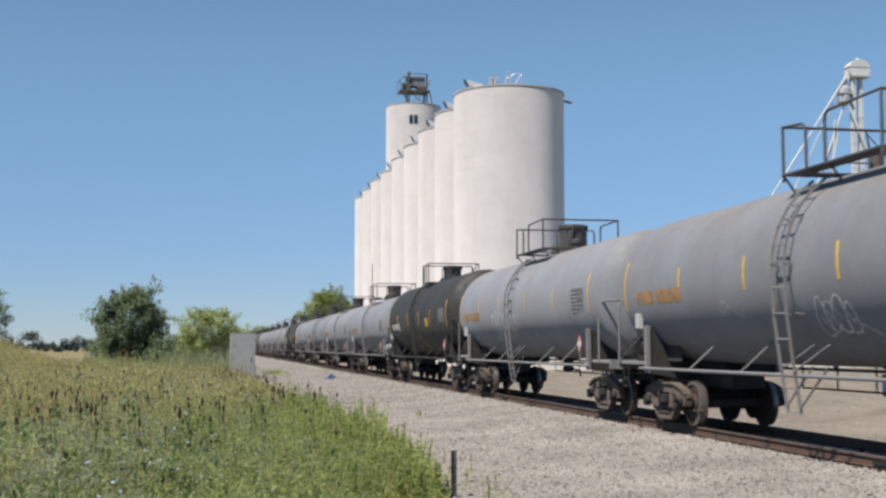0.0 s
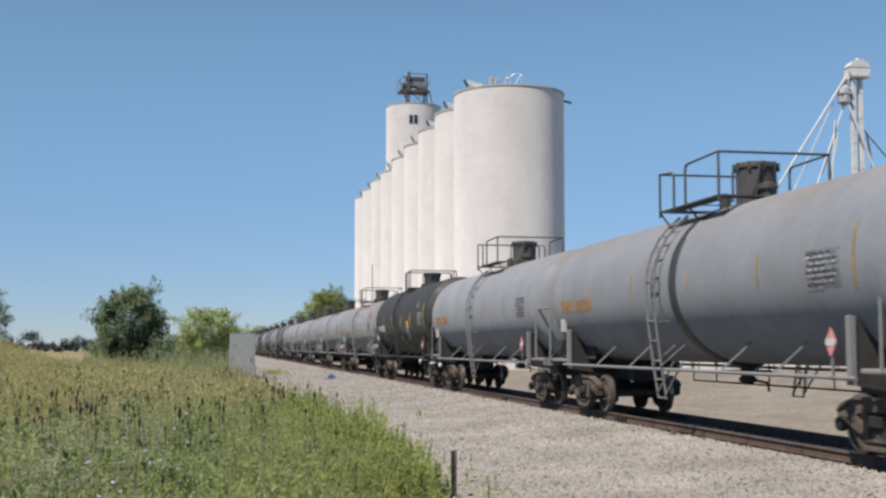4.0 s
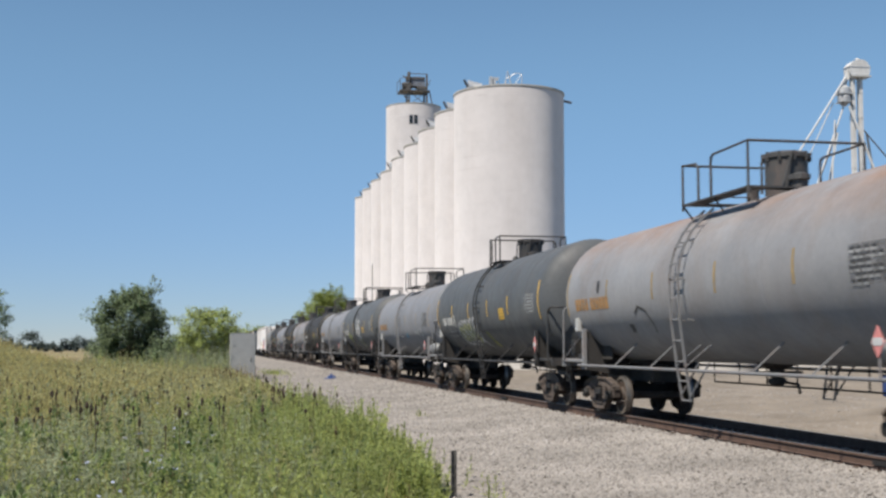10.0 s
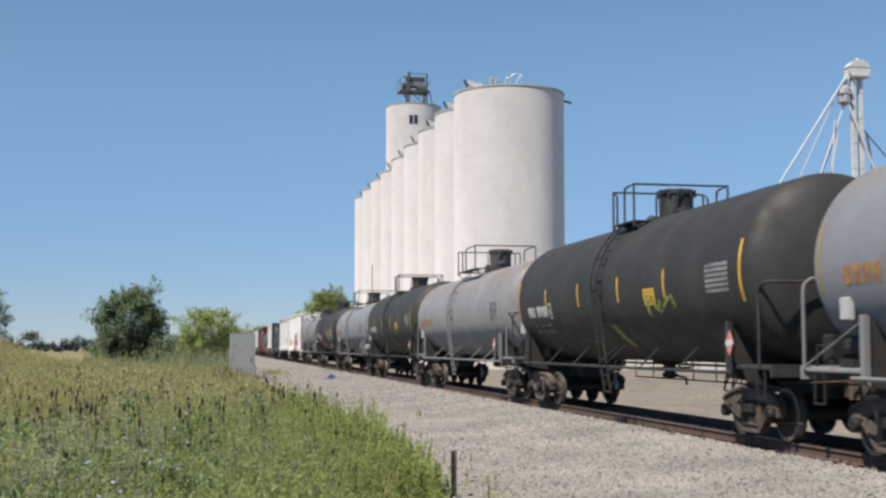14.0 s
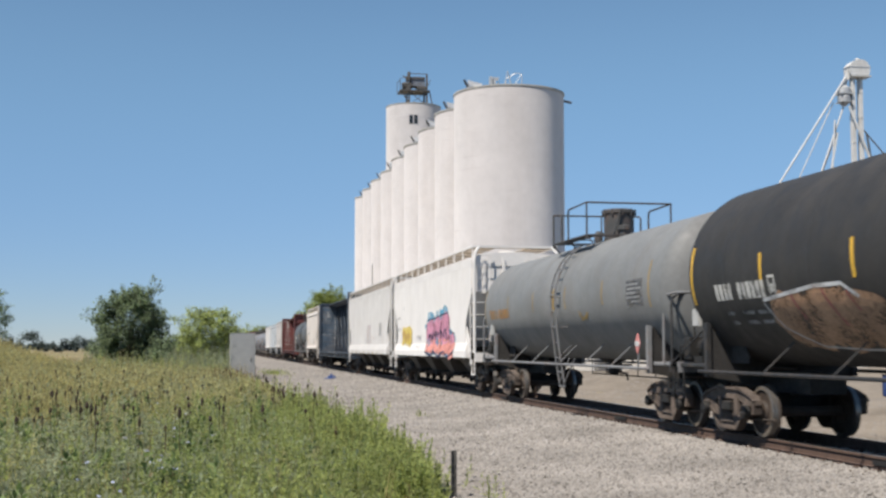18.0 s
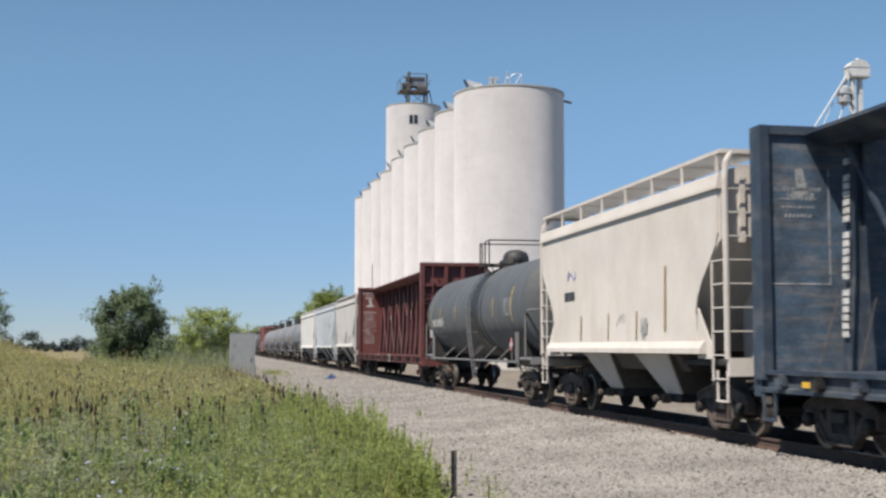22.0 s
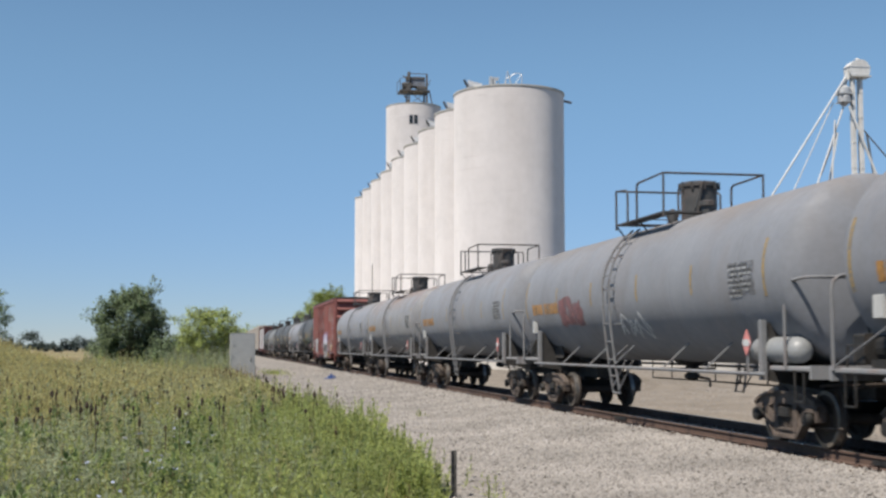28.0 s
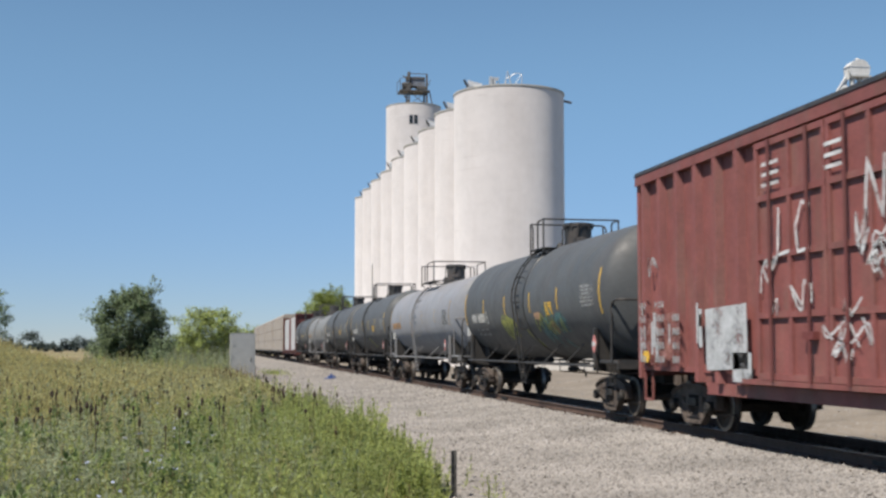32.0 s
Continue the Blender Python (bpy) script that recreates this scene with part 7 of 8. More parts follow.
sprayed(30, "spray_black", "tall dark sprayed letters", ("l", [(-2.9, 3.65), (-2.6, 2.9), (-1.55, 1.7), (-1.45, 1.75), (-1.15, 4.0)], 0.06), ("l", ring, 0.06), ("l", [(1.15, 1.6), (0.95, 4.05), (2.2, 1.9), (2.45, 1.65), (2.5, 4.3)], 0.06),
        ("l", [(4.1, 3.1), (4.05, 3.75), (3.75, 4.0), (3.4, 3.85), (3.05, 3.2), (3.1, 2.4), (3.5, 1.8), (4.0, 1.75), (4.4, 2.1)], 0.06), ("l", [(4.45, 1.62), (4.5, 2.9), (4.98, 4.34)], 0.06), ("l", [(6.6, 3.95), (6.1, 3.45), (4.55, 2.9), (5.6, 2.3), (6.85, 1.72)], 0.075), ("b", 6.1, 2.85, 0.16, 0.24), ("b", -2.95, 2.75, 0.14, 0.24))
sprayed(30, "pale_mark", "stencilled data", ("t", 6.2, 2.05, 0.8, 0.25, 0.02), ("t", -6.4, 2.0, 0.8, 0.4, 0.02), ("t", -6.6, 3.0, 0.8, 0.3, 0.04), ("t", 1.4, 1.9, 0.7, 0.2, 0.02))
sides[30] = flat_x(1.652)
sprayed(30, "yellow", "yellow-orange strips", *[("l", [(u, 1.58), (u + 0.4, 1.58)], 0.06) for u in (-0.6, 1.8, 4.3)], ("l", [(6.5, 1.58), (7.3, 1.58)], 0.07))
sides[24] = flat_x(1.652)
sprayed(24, "ochre", "faded ochre strips", *[("l", [(u, 1.27), (u + 0.3, 1.27)], 0.11) for u in (-6.6, -4.6, -2.7, -0.6, 1.6, 3.4, 5.2)])
sprayed(33, "spray_maroon", "dull red patch", ("b", -4.2, 2.5, 1.3, 0.8), ("b", -3.2, 2.4, 0.8, 0.6))
sprayed(33, "spray_white", "white scribble", ("t", -0.5, 1.75, 2.0, 0.6, 0.05))
sprayed(35, "spray_pale", "low white scribble", ("t", 2.0, 1.8, 2.2, 0.4, 0.05), ("t", -3.4, 1.9, 1.0, 0.3, 0.03))
sprayed(36, "spray_pale", "small white scrawl", ("t", 2.8, 1.85, 1.8, 0.55, 0.04), ("t", 3.2, 1.7, 1.2, 0.3, 0.03))
sprayed(38, "spray_teal", "teal smear", ("b", 2.9, 2.1, 1.2, 0.6), ("b", 4.3, 2.2, 1.0, 0.5))
sprayed(38, "spray_tan", "orange smear", ("b", 2.3, 2.45, 0.6, 0.2), ("b", 3.6, 2.1, 0.5, 0.3))
sprayed(38, "spray_teal", "teal letter strokes", ("l", [(3.0, 2.7), (3.5, 2.0), (4.1, 1.6)], 0.14), ("l", [(3.4, 2.75), (3.9, 2.3)], 0.12), ("l", [(2.2, 2.2), (2.5, 1.7), (2.9, 2.1), (3.2, 1.6)], 0.1))
sprayed(38, "spray_green", "pale green smear", ("b", -1.3, 2.2, 1.6, 0.7), ("t", 2.0, 1.9, 2.6, 0.6, 0.05))
# boxcar: wall paint lies over the posts, door paint over the ribs
sides[37] = flat_x(1.594)
sprayed(37, "spray_pale", "square grey blanked-out patch", ("l", [(-5.85, 1.72), (-4.1, 1.78)], 1.1), ("l", [(-4.7, 1.25), (-3.95, 1.25)], 0.5))
sprayed(37, "spray_lilac", "lilac letter shadows", ("b", 1.8, 1.9, 1.2, 1.3, 22, 0.3), ("b", 2.9, 2.1, 1.0, 1.2, 22, 0.35), ("b", 3.9, 2.0, 1.2, 1.4, 22, 0.35), ("b", 4.6, 1.4, 0.7, 0.9, 22, 0.3))
sprayed(37, "spray_white", "large white graffiti letters", ("b", 1.9, 1.6, 0.7, 1.2, 20, 0.35), ("b", 2.6, 1.7, 0.6, 1.4, 20, 0.35), ("b", 3.4, 1.7, 0.7, 1.5, 20, 0.35), ("b", 4.2, 1.5, 0.7, 1.2, 20, 0.35), ("b", 4.6, 1.0, 0.7, 0.5, 20, 0.3), ("b", 3.0, 1.35, 2.6, 1.1, 26, 0.18), ("b", 1.6, 1.5, 0.5, 1.1, 20, 0.3), ("b", 4.5, 0.95, 0.6, 0.3, 12, 0.2))
sprayed(37, "pale_mark", "thin outline letters and tags", ("w", "RAE", 5.2, 1.25, 1.25, 0.03, 1.0), ("t", 5.9, 3.4, 0.8, 0.9, 0.045), ("t", 1.25, 2.7, 0.6, 1.0, 0.05), ("t", 1.3, 4.0, 0.6, 0.5, 0.05), ("t", -8.9, 3.0, 0.7, 0.5, 0.06), ("b", 7.2, 1.75, 0.45, 0.8, 12, 0.15), ("b", 9.0, 2.3, 0.3, 0.4))
sprayed(37, "ghost", "half-scrubbed patch", ("b", 6.1, 1.75, 2.8, 1.3, 22, 0.12), ("b", 8.2, 1.8, 1.6, 1.2, 22, 0.15), ("b", -8.0, 1.8, 1.8, 1.0, 22, 0.15))
rnd = random.Random(73)
sprayed(37, "spray_pale", "rubbed white smears down the panels", *[("l", [(u, z), (u + rnd.uniform(-0.05, 0.05), z - rnd.uniform(0.2, 0.8))], rnd.uniform(0.05, 0.16)) for u, z in [(rnd.choice((-9.2, -8.4, -7.6, -6.2, 5.1, 6.0, 6.9, 7.8, 8.7, 9.4)) + rnd.uniform(-0.2, 0.2), rnd.uniform(1.4, 2.5)) for _ in range(26)]], ("l", [(6.3, 4.5), (6.5, 3.9), (6.45, 3.5)], 0.16), ("l", [(6.5, 4.0), (6.9, 4.6)], 0.08), ("l", [(8.0, 4.3), (8.3, 3.9), (8.2, 3.6), (8.6, 3.5)], 0.09), ("l", [(9.1, 4.0), (9.2, 3.2), (9.15, 2.9)], 0.2))
sprayed(37, "ochre", "ochre tag", ("t", 7.5, 3.3, 1.0, 0.8, 0.035))
sprayed(37, "spray_lilac", "pale violet tag", ("t", 8.9, 3.2, 0.5, 0.8, 0.04), ("t", 8.9, 2.7, 0.5, 0.4, 0.04))
sprayed(37, "yellow", "yellow panels", ("b", -8.9, 1.4, 0.36, 0.24, 8, 0.05), ("b", 5.8, 1.0, 0.4, 0.2, 8, 0.05), ("b", 8.3, 1.6, 0.42, 0.4, 8, 0.05))
sprayed(37, "pale_mark", "stencilled data bars", *[("l", [(u + 0.13 * j, 1.35 + k * 0.27), (u + 0.13 * j + 0.08, 1.35 + k * 0.27)], 0.13) for u, n in ((-9.25, 3), (-8.35, 4), (-7.4, 3)) for k in range(5) for j in range(n) if (k, u) != (4, -7.4)])
sides[37], LAYER[37] = flat_x(1.615), 0.0
rnd = random.Random(37)
sprayed(37, "spray_white", "white tags across the doors", *[("t", -3.6 + rnd.uniform(0, 4.2), 1.3 + rnd.uniform(0, 2.2), rnd.uniform(0.4, 0.8), rnd.uniform(0.3, 0.7), 0.04) for _ in range(13)], ("w", "LC", -2.9, 3.0, 0.75, 0.06, 0.9), ("w", "N", -0.2, 3.3, 0.9, 0.06, 1.0), *[("l", [(u, 4.2 + k * 0.17), (u + 0.6, 4.2 + k * 0.17)], 0.06) for u in (-3.4, -1.3) for k in range(3)])

# ---- plants ----
def leaves(base, heading, length, width, rise, g):
    """Pointed leaves as folded quads: base points (n, 3), heading angles, lengths, widths, rise angles."""
    d = np.stack([np.cos(heading) * np.cos(rise), np.sin(heading) * np.cos(rise), np.sin(rise)], 1)
    s = np.stack([-np.sin(heading), np.cos(heading), g.uniform(-0.5, 0.5, len(heading))], 1)
    mid = base + d * (length * 0.45)[:, None]
    tip = base + d * length[:, None]
    tip[:, 2] -= length * g.uniform(0.05, 0.4, len(length))
    v = np.stack([base, mid + s * (width / 2)[:, None], tip, mid - s * (width / 2)[:, None]], 1).reshape(-1, 3)
    return v, np.arange(len(v)).reshape(-1, 4)


def plants(name, spots, heights, per, leaf, wide, mat, label, seed, upright=0.5, lowest=0.15):
    """A stand of leafy plants: every stem carries leaves all the way up."""
    g = np.random.default_rng(seed)
    n = len(spots)
    # plants stand in domed clumps with gaps between
    heights = heights * (0.86 + 0.24 * np.sin(spots[:, 0] * 5.1 + seed) * np.sin(spots[:, 1] * 3.3 + spots[:, 0] * 1.7))
    lean = g.normal(0, 0.10, (n, 2))
    t = np.tile(np.linspace(lowest, 1, per), n) + g.uniform(-0.05, 0.05, n * per)
    i = np.repeat(np.arange(n), per)
    h = heights[i] * t
    base = np.stack([spots[i, 0] + lean[i, 0] * h, spots[i, 1] + lean[i, 1] * h, spots[i, 2] + h], 1)
    head = np.tile(np.arange(per) * 2.4, n) + np.repeat(g.uniform(0, 6.28, n), per) + g.uniform(-0.4, 0.4, n * per)
    size = leaf * g.uniform(0.6, 1.3, n * per) * (1.15 - 0.45 * t)
    v, f = leaves(base, head, size, size * wide, upright + g.uniform(-0.5, 0.5, n * per) + 0.5 * t, g)
    # stems as thin upright blades
    top = np.stack([spots[:, 0] + lean[:, 0] * heights, spots[:, 1] + lean[:, 1] * heights, spots[:, 2] + heights], 1)
    a = g.uniform(0, 3.14, n)
    off = np.stack([np.cos(a), np.sin(a), 0 * a], 1) * 0.008
    sv = np.stack([spots - off, spots + off, top + off * 0.4, top - off * 0.4], 1).reshape(-1, 3)
    f2 = np.arange(len(sv)).reshape(-1, 4) + len(v)
    return swarm(name, np.concatenate([v, sv]), np.concatenate([f, f2]), mat, label, "weeds")


def edge_x(y):
    """Where the weeds meet the gravel."""
    return np.interp(y, [0, 8, 12, 17, 21, 26, 34, 62, 90], [-9.8, -8.95, -8.2, -7.55, -7.6, -7.75, -7.7, -8.2, -8.6])


def scatter(count, y0, y1, seed, power=1.0, left=0.0, band=None):
    """Spots between the gravel's edge and the side of the view, denser near the viewer."""
    g = np.random.default_rng(seed)
    y = y0 + (y1 - y0) * g.uniform(0, 1, count) ** power
    xr = edge_x(y) + 0.35 * np.sin(y * 1.7) * np.sin(y * 0.6 + 1) + 0.2 * np.sin(y * 4.1)
    xl = -10.6 - 0.185 * y - 1.5
    if band is not None:
        xl = np.maximum(xl, xr - band)
    x = xl + (xr - xl) * g.uniform(0, 1, count)
    patch = 0.5 + 0.5 * np.sin(x * 1.1 + y * 0.37) * np.sin(y * 0.61 - x * 0.5)
    z = np.array([ground_z(a, b) for a, b in zip(x, y)])
    return np.stack([x, y, z], 1), patch, g, xr - x


spots, patch, g, inset = scatter(9000, 7.5, 34, 21, 1.0)
near = g.uniform(0, 1, len(patch)) < np.clip(1.25 - inset / 4.2, 0.12, 1)
spots, patch, inset = spots[near], patch[near], inset[near]
plants("green_weeds", spots, (0.45 + 0.5 * patch + g.uniform(-0.18, 0.22, len(patch))) * np.clip(0.8 + inset * 0.4, 0.8, 1) * 1.12, 46, 0.10, 0.24, "weed", "dense bright green leafy weeds at the edge of the gravel", 31, 0.5)
spots, patch, g, inset = scatter(8200, 7.5, 36, 22, 1.0)
mix = patch + g.uniform(-0.3, 0.3, len(patch)) + (spots[:, 1] - 25) * 0.025 > 0.8
for which, mat, label, seed in ((mix, "olive_weed", "dense dull green meadow weeds", 32), (~mix, "sage_weed", "soft grey-green meadow weeds", 36)):
    n = int(which.sum())
    plants("meadow_weeds", spots[which], (0.4 + 0.45 * patch[which] + g.uniform(-0.18, 0.22, n)) * np.clip(0.5 + inset[which] * 0.4, 0.5, 1), 20, 0.15, 0.30, mat, label, seed, 0.25)
spots, patch, g, inset = scatter(9500, 32, 78, 23, 1.0)
mix = patch + g.uniform(-0.3, 0.3, len(patch)) > 0.3
for which, mat, label, seed in ((mix, "olive_weed", "dull green meadow weeds farther off", 33), (~mix, "sage_weed", "grey-green meadow weeds farther off", 37)):
    n = int(which.sum())
    plants("meadow_weeds", spots[which], (0.55 + 0.4 * patch[which] + g.uniform(-0.15, 0.3, n)) * np.clip(0.5 + inset[which] * 0.3, 0.5, 1), 12, 0.25, 0.30, mat, label, seed, 0.35)
spots, patch, g, inset = scatter(9500, 28, 84, 24, 1.0)
keep = g.uniform(0, 1, len(patch)) < np.clip((inset - 1.5) / 9.0, 0.06, 1)
spots, patch = spots[keep], patch[keep]
plants("yellowing_grass", spots, 0.7 + 0.4 * patch + g.uniform(-0.2, 0.25, len(patch)), 16, 0.25, 0.13, "straw", "tall yellowing summer grass", 34, 0.7)
spots, patch, g, inset = scatter(500, 8, 28, 25, 1.0)
plants("yellowing_grass", spots, 0.5 + 0.3 * patch + g.uniform(-0.1, 0.25, len(patch)), 8, 0.22, 0.07, "straw", "thin yellowing grass among the weeds", 35, 1.0)
# broad dark docks and dead brown clumps among the rest
for count, mat, label, seed, leaf, wide, per in ((1000, "dock", "clumps of broad dark green weeds", 26, 0.20, 0.40, 22), (420, "dry_weed", "dead brown weeds among the green", 27, 0.11, 0.16, 18)):
    spots, patch, g, inset = scatter(count * 6, 9, 40, seed, 1.0)
    lump = np.sin(spots[:, 0] * 2.3 + seed) * np.sin(spots[:, 1] * 1.1 + spots[:, 0] * 0.7)
    spots = spots[(lump > 0.55) & (inset > 0.5)][:count]
    plants("meadow_weeds", spots, g.uniform(0.5, 0.95, len(spots)), per, leaf, wide, mat, label, seed + 60, 0.5)
# a few tall plants along the gravel's edge
gg = np.random.default_rng(39)
yy = np.concatenate([gg.uniform(15, 27, 170), gg.uniform(27, 50, 70)])
sp = np.stack([edge_x(yy) - gg.uniform(0.0, 0.9, len(yy)), yy, np.full(len(yy), -0.56)], 1)
mid = gg.uniform(13.5, 32, 40)
near_mid = np.repeat(np.stack([edge_x(mid) - gg.uniform(-0.15, 0.8, 40), mid, np.full(40, -0.56)], 1), 15, 0)
off = gg.normal(0, 0.15, (len(near_mid), 2))
near_mid[:, :2] += off
tall = np.repeat(gg.uniform(0.85, 1.3, 40), 15) * np.clip(1.05 - 1.6 * np.hypot(off[:, 0], off[:, 1]), 0.4, 1) * gg.uniform(0.9, 1.08, len(near_mid))
# a bushy stand that leans out over the gravel
stand = np.repeat(np.array([(-7.5, 24.2, -0.56), (-7.36, 22.6, -0.56), (-7.34, 21.3, -0.56), (-7.7, 23.2, -0.56), (-7.45, 18.8, -0.56), (-7.4, 17.9, -0.56)]), 24, 0)
off = gg.normal(0, 0.17, (len(stand), 2))
stand[:, :2] += off
near_mid = np.concatenate([near_mid, stand])
tall = np.concatenate([tall, np.repeat([1.02, 1.12, 0.98, 1.1, 0.75, 0.68], 24) * np.clip(1.08 - 1.3 * np.hypot(off[:, 0], off[:, 1]), 0.4, 1)])
plants("tall_edge_weeds", near_mid, tall, 60, 0.105, 0.28, "weed", "bushy clumps of tall leafy weeds beside the gravel", 43, 0.5, 0.12)
plants("tall_edge_weeds", sp, gg.uniform(0.7, 1.2, len(yy)), 60, 0.125, 0.24, "weed", "tall leafy green weeds beside the gravel", 38, 0.5, 0.25)
# taller sage-green growth at the foot of the bushes
gg = np.random.default_rng(40)
sp = np.stack([gg.uniform(-17.5, -9.6, 2000), gg.uniform(62, 84, 2000), np.zeros(2000)], 1)
sp[:, 2] = [ground_z(a, b) for a, b in sp[:, :2]]
hh = gg.uniform(0.5, 1.9, 2000) * (0.7 + 0.35 * np.sin(sp[:, 0] * 1.9) * np.sin(sp[:, 1] * 0.7))
for lo, mat, label in ((0, "sage_weed", "tall grey-green weeds below the bushes"), (1, "olive_weed", "tall yellow-green weeds below the bushes"), (2, "weed", "tall leafy green weeds below the bushes")):
    plants("tall_weeds", sp[lo::3], hh[lo::3], 18, 0.24, 0.2, mat, label, 41 + lo, 0.7)
sp2 = np.stack([gg.uniform(-13.6, -9.3, 900), gg.uniform(76, 86.5, 900), np.zeros(900)], 1)
sp2[:, 2] = [ground_z(a, b) for a, b in sp2[:, :2]]
plants("tall_weeds", sp2, gg.uniform(0.5, 2.3, 900) * (0.75 + 0.3 * np.sin(sp2[:, 0] * 2.6 + sp2[:, 1])), 26, 0.24, 0.24, "sage_weed", "tall grey-green growth at the foot of the bush", 47, 0.6, 0.05)
# a low dead brown patch before the cabinet
sp2 = np.stack([gg.normal(-10.1, 0.8, 420), gg.normal(63, 4.5, 420), np.full(420, -0.55)], 1)
plants("meadow_weeds", sp2, gg.uniform(0.7, 1.1, 420), 14, 0.2, 0.16, "dry_weed", "dead brown weeds before the cabinet", 48, 0.6)
# small tufts on the gravel
sp = np.concatenate([np.stack([gg.normal(-5.6, 0.5, 260), gg.normal(97, 4.0, 260), np.full(260, -0.5)], 1), np.stack([gg.normal(-4.35, 0.06, 7), gg.normal(36, 0.12, 7), np.full(7, -0.46)], 1), np.stack([gg.uniform(-6.9, -6.2, 50), gg.uniform(16, 40, 50), np.full(50, -0.52)], 1)])
plants("gravel_tufts", sp, gg.uniform(0.1, 0.35, len(sp)), 8, 0.14, 0.15, "weed", "small green tufts growing in the gravel", 42, 0.7)

# dry stalks with dark seed heads
spots, patch, g, inset = scatter(170, 19, 50, 51, 1.0)
spots = spots[inset > 0.3]
yy = g.uniform(22, 34, 18)
spots = np.concatenate([spots, np.stack([edge_x(yy) - g.uniform(0.1, 1.3, 18), yy, np.full(18, -0.45)], 1)])
stalk, head = Form(), Form()
for k, (x, y, z) in enumerate(spots):
    r = random.Random(k)
    h = r.uniform(0.78, 1.12)
    lx, ly = r.uniform(-0.08, 0.08), r.uniform(-0.08, 0.08)
    stalk.tube([(x, y, z), (x + lx * 0.5, y, z + h * 0.6), (x + lx, y + ly, z + h)], 0.008, 4, 0.005)
    ln, rr = r.uniform(0.05, 0.17), r.uniform(0.016, 0.036)
    head.lathe([(rr * 0.4, h - 0.01), (rr, h + ln * 0.25), (rr * 0.9, h + ln * 0.6), (rr * 0.25, h + ln)], "z", (x + lx, y + ly, z), 6)
    if r.random() < 0.4:
        head.lathe([(rr * 0.3, h * 0.86), (rr * 0.7, h * 0.88), (rr * 0.2, h * 0.93)], "z", (x + lx + 0.04, y + ly, z), 5)
tagged(new("seed_stalks", mesh_of("seed_stalks", stalk, ["stalk"])), "thin dry brown stalks among the weeds", "weeds", "", "stuff")
tagged(new("seed_heads", mesh_of("seed_heads", head, ["seed"])), "dark brown seed heads on dry stalks", "weeds", "", "stuff")
g = np.random.default_rng(52)
sp, patch, g, inset = scatter(230, 11, 34, 53, 1.0)
sp = sp[(inset > 2.6) & (inset < 4.4)]
sp[:, 2] += g.uniform(0.6, 0.85, len(sp))
i = np.repeat(np.arange(len(sp)), 5)
v, f = leaves(sp[i], np.tile(np.arange(5) * 1.256, len(sp)), np.full(len(i), 0.045), np.full(len(i), 0.04), g.uniform(0.2, 0.9, len(i)), g)
swarm("chicory_flowers", v, f, "chicory", "small pale blue wild flowers", "flowers")


def tree(name, x, y, h, w, mat, count, leaf, seed, label, bare=0.15, lobes=16, group="", reach=1.65, lump=0.2):
    """A broadleaf: tapered trunk, limbs to each lobe of the crown, loose leaves round every lobe."""
    g = np.random.default_rng(seed)
    z0 = ground_z(x, y) - 0.05
    t = thing(name, label, "tree" if h > 4.6 else "bush", group, pose(x, y, z0))
    part("trunk", Form().tube([(0, 0, 0), (0.04 * h * g.uniform(-1, 1), 0, h * 0.3), (0.05 * h * g.uniform(-1, 1), 0.03 * h, h * 0.62)], 0.028 * h, 8, 0.010 * h), "bark", t)
    centers = []
    for k in range(lobes):
        a, q = 2.4 * k + g.uniform(-0.4, 0.4), (k + 0.5) / lobes
        zc = h * (bare + (0.93 - bare) * q)
        spread = math.sin(math.pi * min(max(0.18 + 0.74 * q, 0), 1)) ** 0.7
        r = w / 2 * spread * g.uniform(0.45, 0.85)
        c = np.array([r * math.cos(a), r * math.sin(a), zc])
        centers.append(c)
        part("limb", Form().tube([(0, 0, max(h * 0.12, zc * 0.45)), (c[0] * 0.5, c[1] * 0.5, zc * 0.78), tuple(c)], 0.008 * h, 5, 0.002 * h), "bark", t)
    centers = np.array(centers)
    m = count // lobes
    pts = []
    for k, c in enumerate(centers):
        rad = w * lump * g.uniform(0.75, 1.25)
        u = g.normal(0, 1, (m, 3))
        u /= np.linalg.norm(u, axis=1)[:, None]
        p = c + u * (rad * g.uniform(0.25, 1.15, m) ** 0.6)[:, None] * np.array([1, 1, 0.85])
        # sprays that break the outline
        q = m // 14
        for j in range(5):
            twig = g.normal(0, 1, 3)
            twig[2] = abs(twig[2]) * 0.6
            twig /= np.linalg.norm(twig)
            p[j * q:(j + 1) * q] = c + twig * rad * g.uniform(0.6, reach, q)[:, None] + g.normal(0, rad * 0.11, (q, 3))
        pts.append(p)
    pts = np.concatenate(pts)
    pts = pts[pts[:, 2] > 0.1]
    n = len(pts)
    size = leaf * g.uniform(0.6, 1.3, n)
    v, f = leaves(pts, g.uniform(0, 6.28, n), size, size * 0.6, g.uniform(-0.9, 0.9, n), g)
    crown = swarm("crown", v, f, mat, "", "", "", parent=t)
    return t


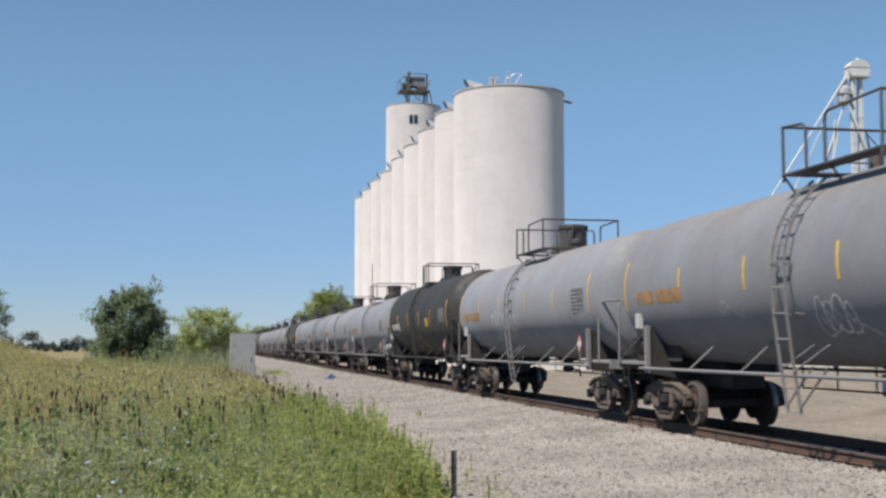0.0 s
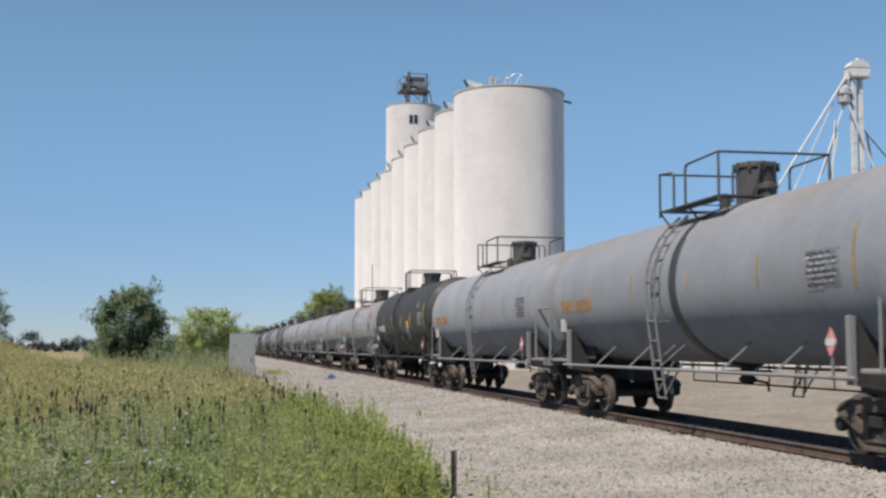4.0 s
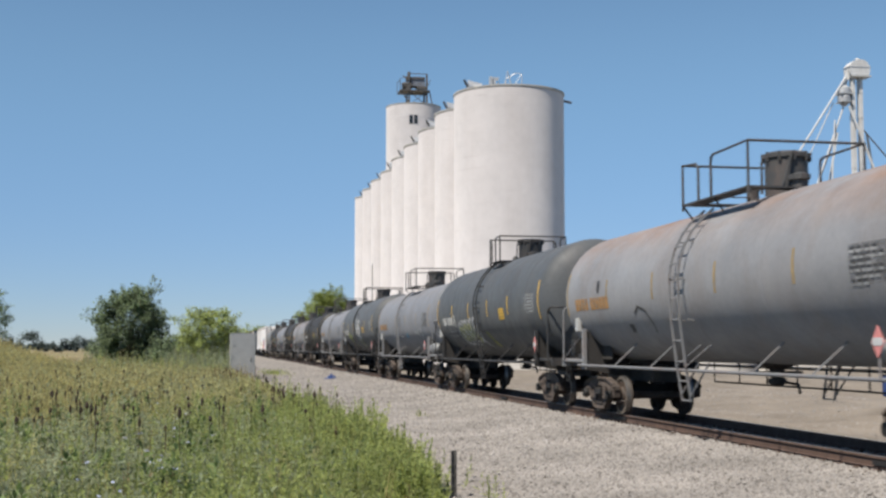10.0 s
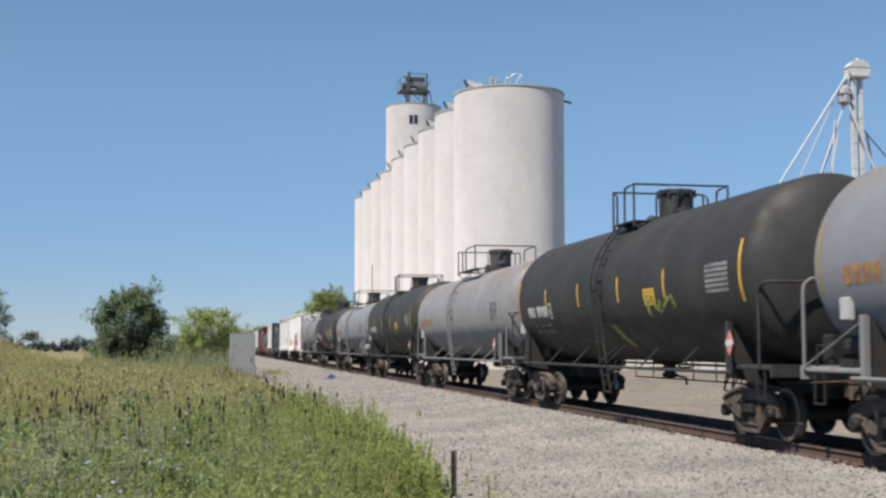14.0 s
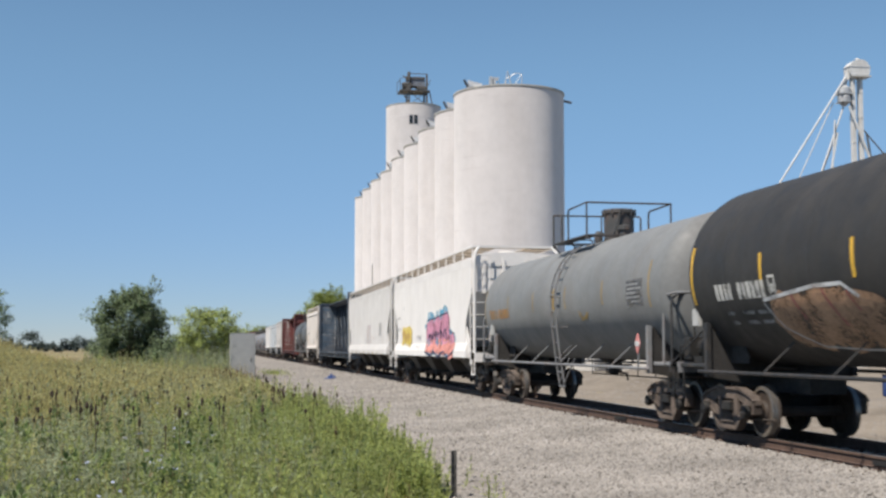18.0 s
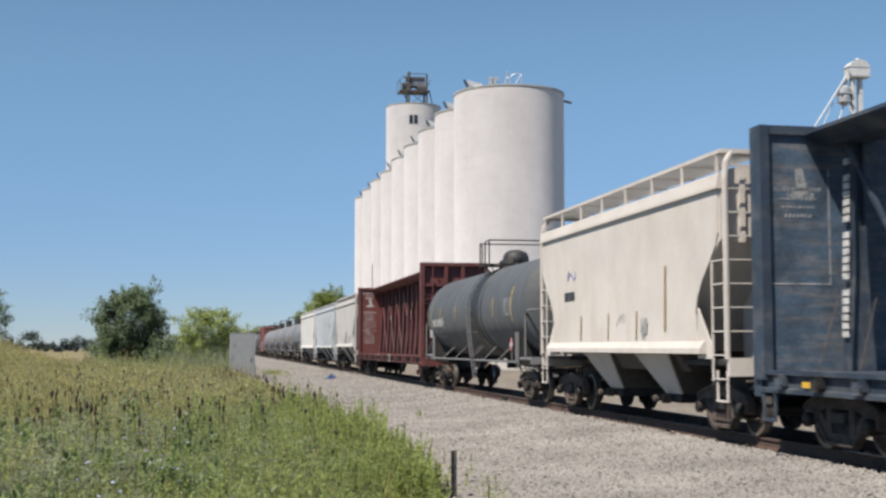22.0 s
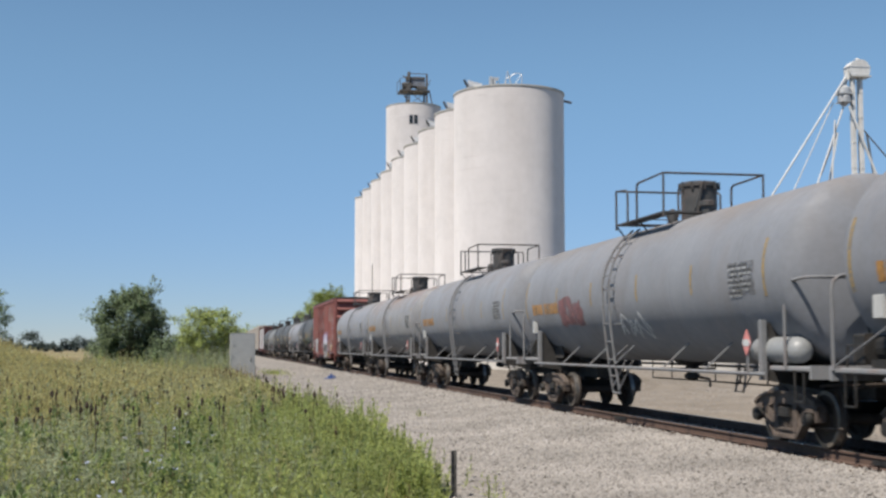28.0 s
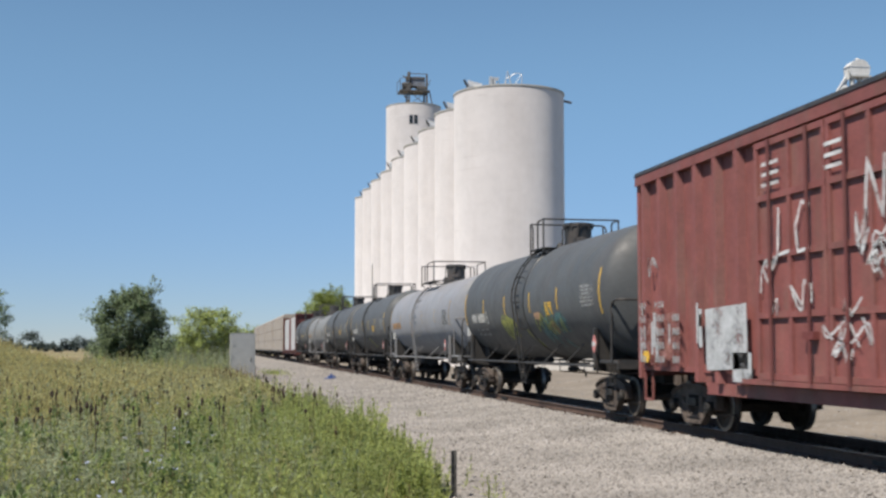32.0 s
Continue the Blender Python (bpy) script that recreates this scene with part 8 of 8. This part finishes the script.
tree("tree", -16.6, 97.8, 6.4, 5.9, "dark_leaf", 32000, 0.20, 61, "dark green broadleaf tree with an uneven crown", 0.02, 38, reach=1.9, lump=0.145)
tree("bush", -10.6, 88.5, 4.8, 4.7, "light_leaf", 20000, 0.16, 62, "light green leafy bush behind the weeds", 0.06, 20)
tree("bush", -13.4, 92.0, 2.6, 3.2, "dark_leaf", 5000, 0.2, 66, "low dark green bush behind the weeds", 0.06, 14)
tree("tree", 15.2, 280, 14.6, 13.0, "mid_leaf", 30000, 0.42, 63, "rounded green tree standing beyond the train", 0.12, 30, reach=1.15)
tree("tree", 4.4, 424, 8.2, 14.0, "mid_leaf", 9000, 0.5, 64, "far green tree beside the line", 0.1, 22, reach=1.15)
tree("tree", -29.9, 115.4, 6.6, 4.4, "dark_leaf", 3000, 0.24, 65, "thin dark green tree at the field's edge", 0.3, 12)
# far woodland on the horizon: single trees with gaps, hedges between; distance haze is mixed into the leaf colour
g = np.random.default_rng(70)
pts = []
for k in range(120):
    x = g.uniform(-190, -20)
    big = g.uniform(3.0, 5.0) if k % 3 else g.uniform(6.5, 11.0)
    if x > -75:
        big *= 0.75
    yy = 560 + g.uniform(-40, 60)
    for j in range(4):
        c = np.array([x + g.normal(0, big * 0.28), yy + g.normal(0, 2), -0.5 + big * g.uniform(0.25, 0.75)])
        u = g.normal(0, 1, (110, 3))
        u /= np.linalg.norm(u, axis=1)[:, None]
        pts.append(c + u * np.array([big * 0.30, big * 0.30, big * 0.26]) * g.uniform(0.3, 1.1, 110)[:, None])
pts = np.concatenate(pts)
size = g.uniform(0.5, 1.2, len(pts))
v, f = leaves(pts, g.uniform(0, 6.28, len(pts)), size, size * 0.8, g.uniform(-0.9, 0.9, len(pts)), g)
swarm("far_woods", v, f, "hazed_leaf", "far woodland along the horizon, haze in its leaf colour", "woods")
g = np.random.default_rng(71)
pts = []
for k in range(90):
    c = np.array([g.uniform(-2, 300), 900 + g.uniform(-20, 60), 3.0])
    u = g.normal(0, 1, (160, 3))
    u /= np.linalg.norm(u, axis=1)[:, None]
    pts.append(c + u * np.array([7, 5, 5.5]) * g.uniform(0.3, 1.05, 160)[:, None])
pts = np.concatenate(pts)
size = g.uniform(1.2, 2.4, len(pts))
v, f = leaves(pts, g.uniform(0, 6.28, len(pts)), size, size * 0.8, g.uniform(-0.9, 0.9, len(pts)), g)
swarm("far_woods", v, f, "hazed_leaf", "far woodland beyond the yard, haze in its leaf colour", "woods")


def motions():
    """The train runs at a steady speed; one wheelset is keyed in small steps and all others turn with it."""
    for car, y in cars:
        walk(car, [(t, pose(0, y - SPEED * t, 0)) for t in (0, 8, 16, 24, 32)])
    turning = [o for o in scene.collection.objects if o.name.startswith("wheelset")]
    first = turning[0]
    rate = math.degrees(SPEED / 0.457)
    walk(first, [(k / FPS, pose(0, 0, 0, rate * k / FPS, 0, 0)) for k in range(32 * FPS + 1)])
    for ob in turning[1:]:
        ob.rotation_mode = "QUATERNION"
        ob.animation_data_create()
        ob.animation_data.action = first.animation_data.action
        ob.animation_data.action_slot = first.animation_data.action_slot


motions()
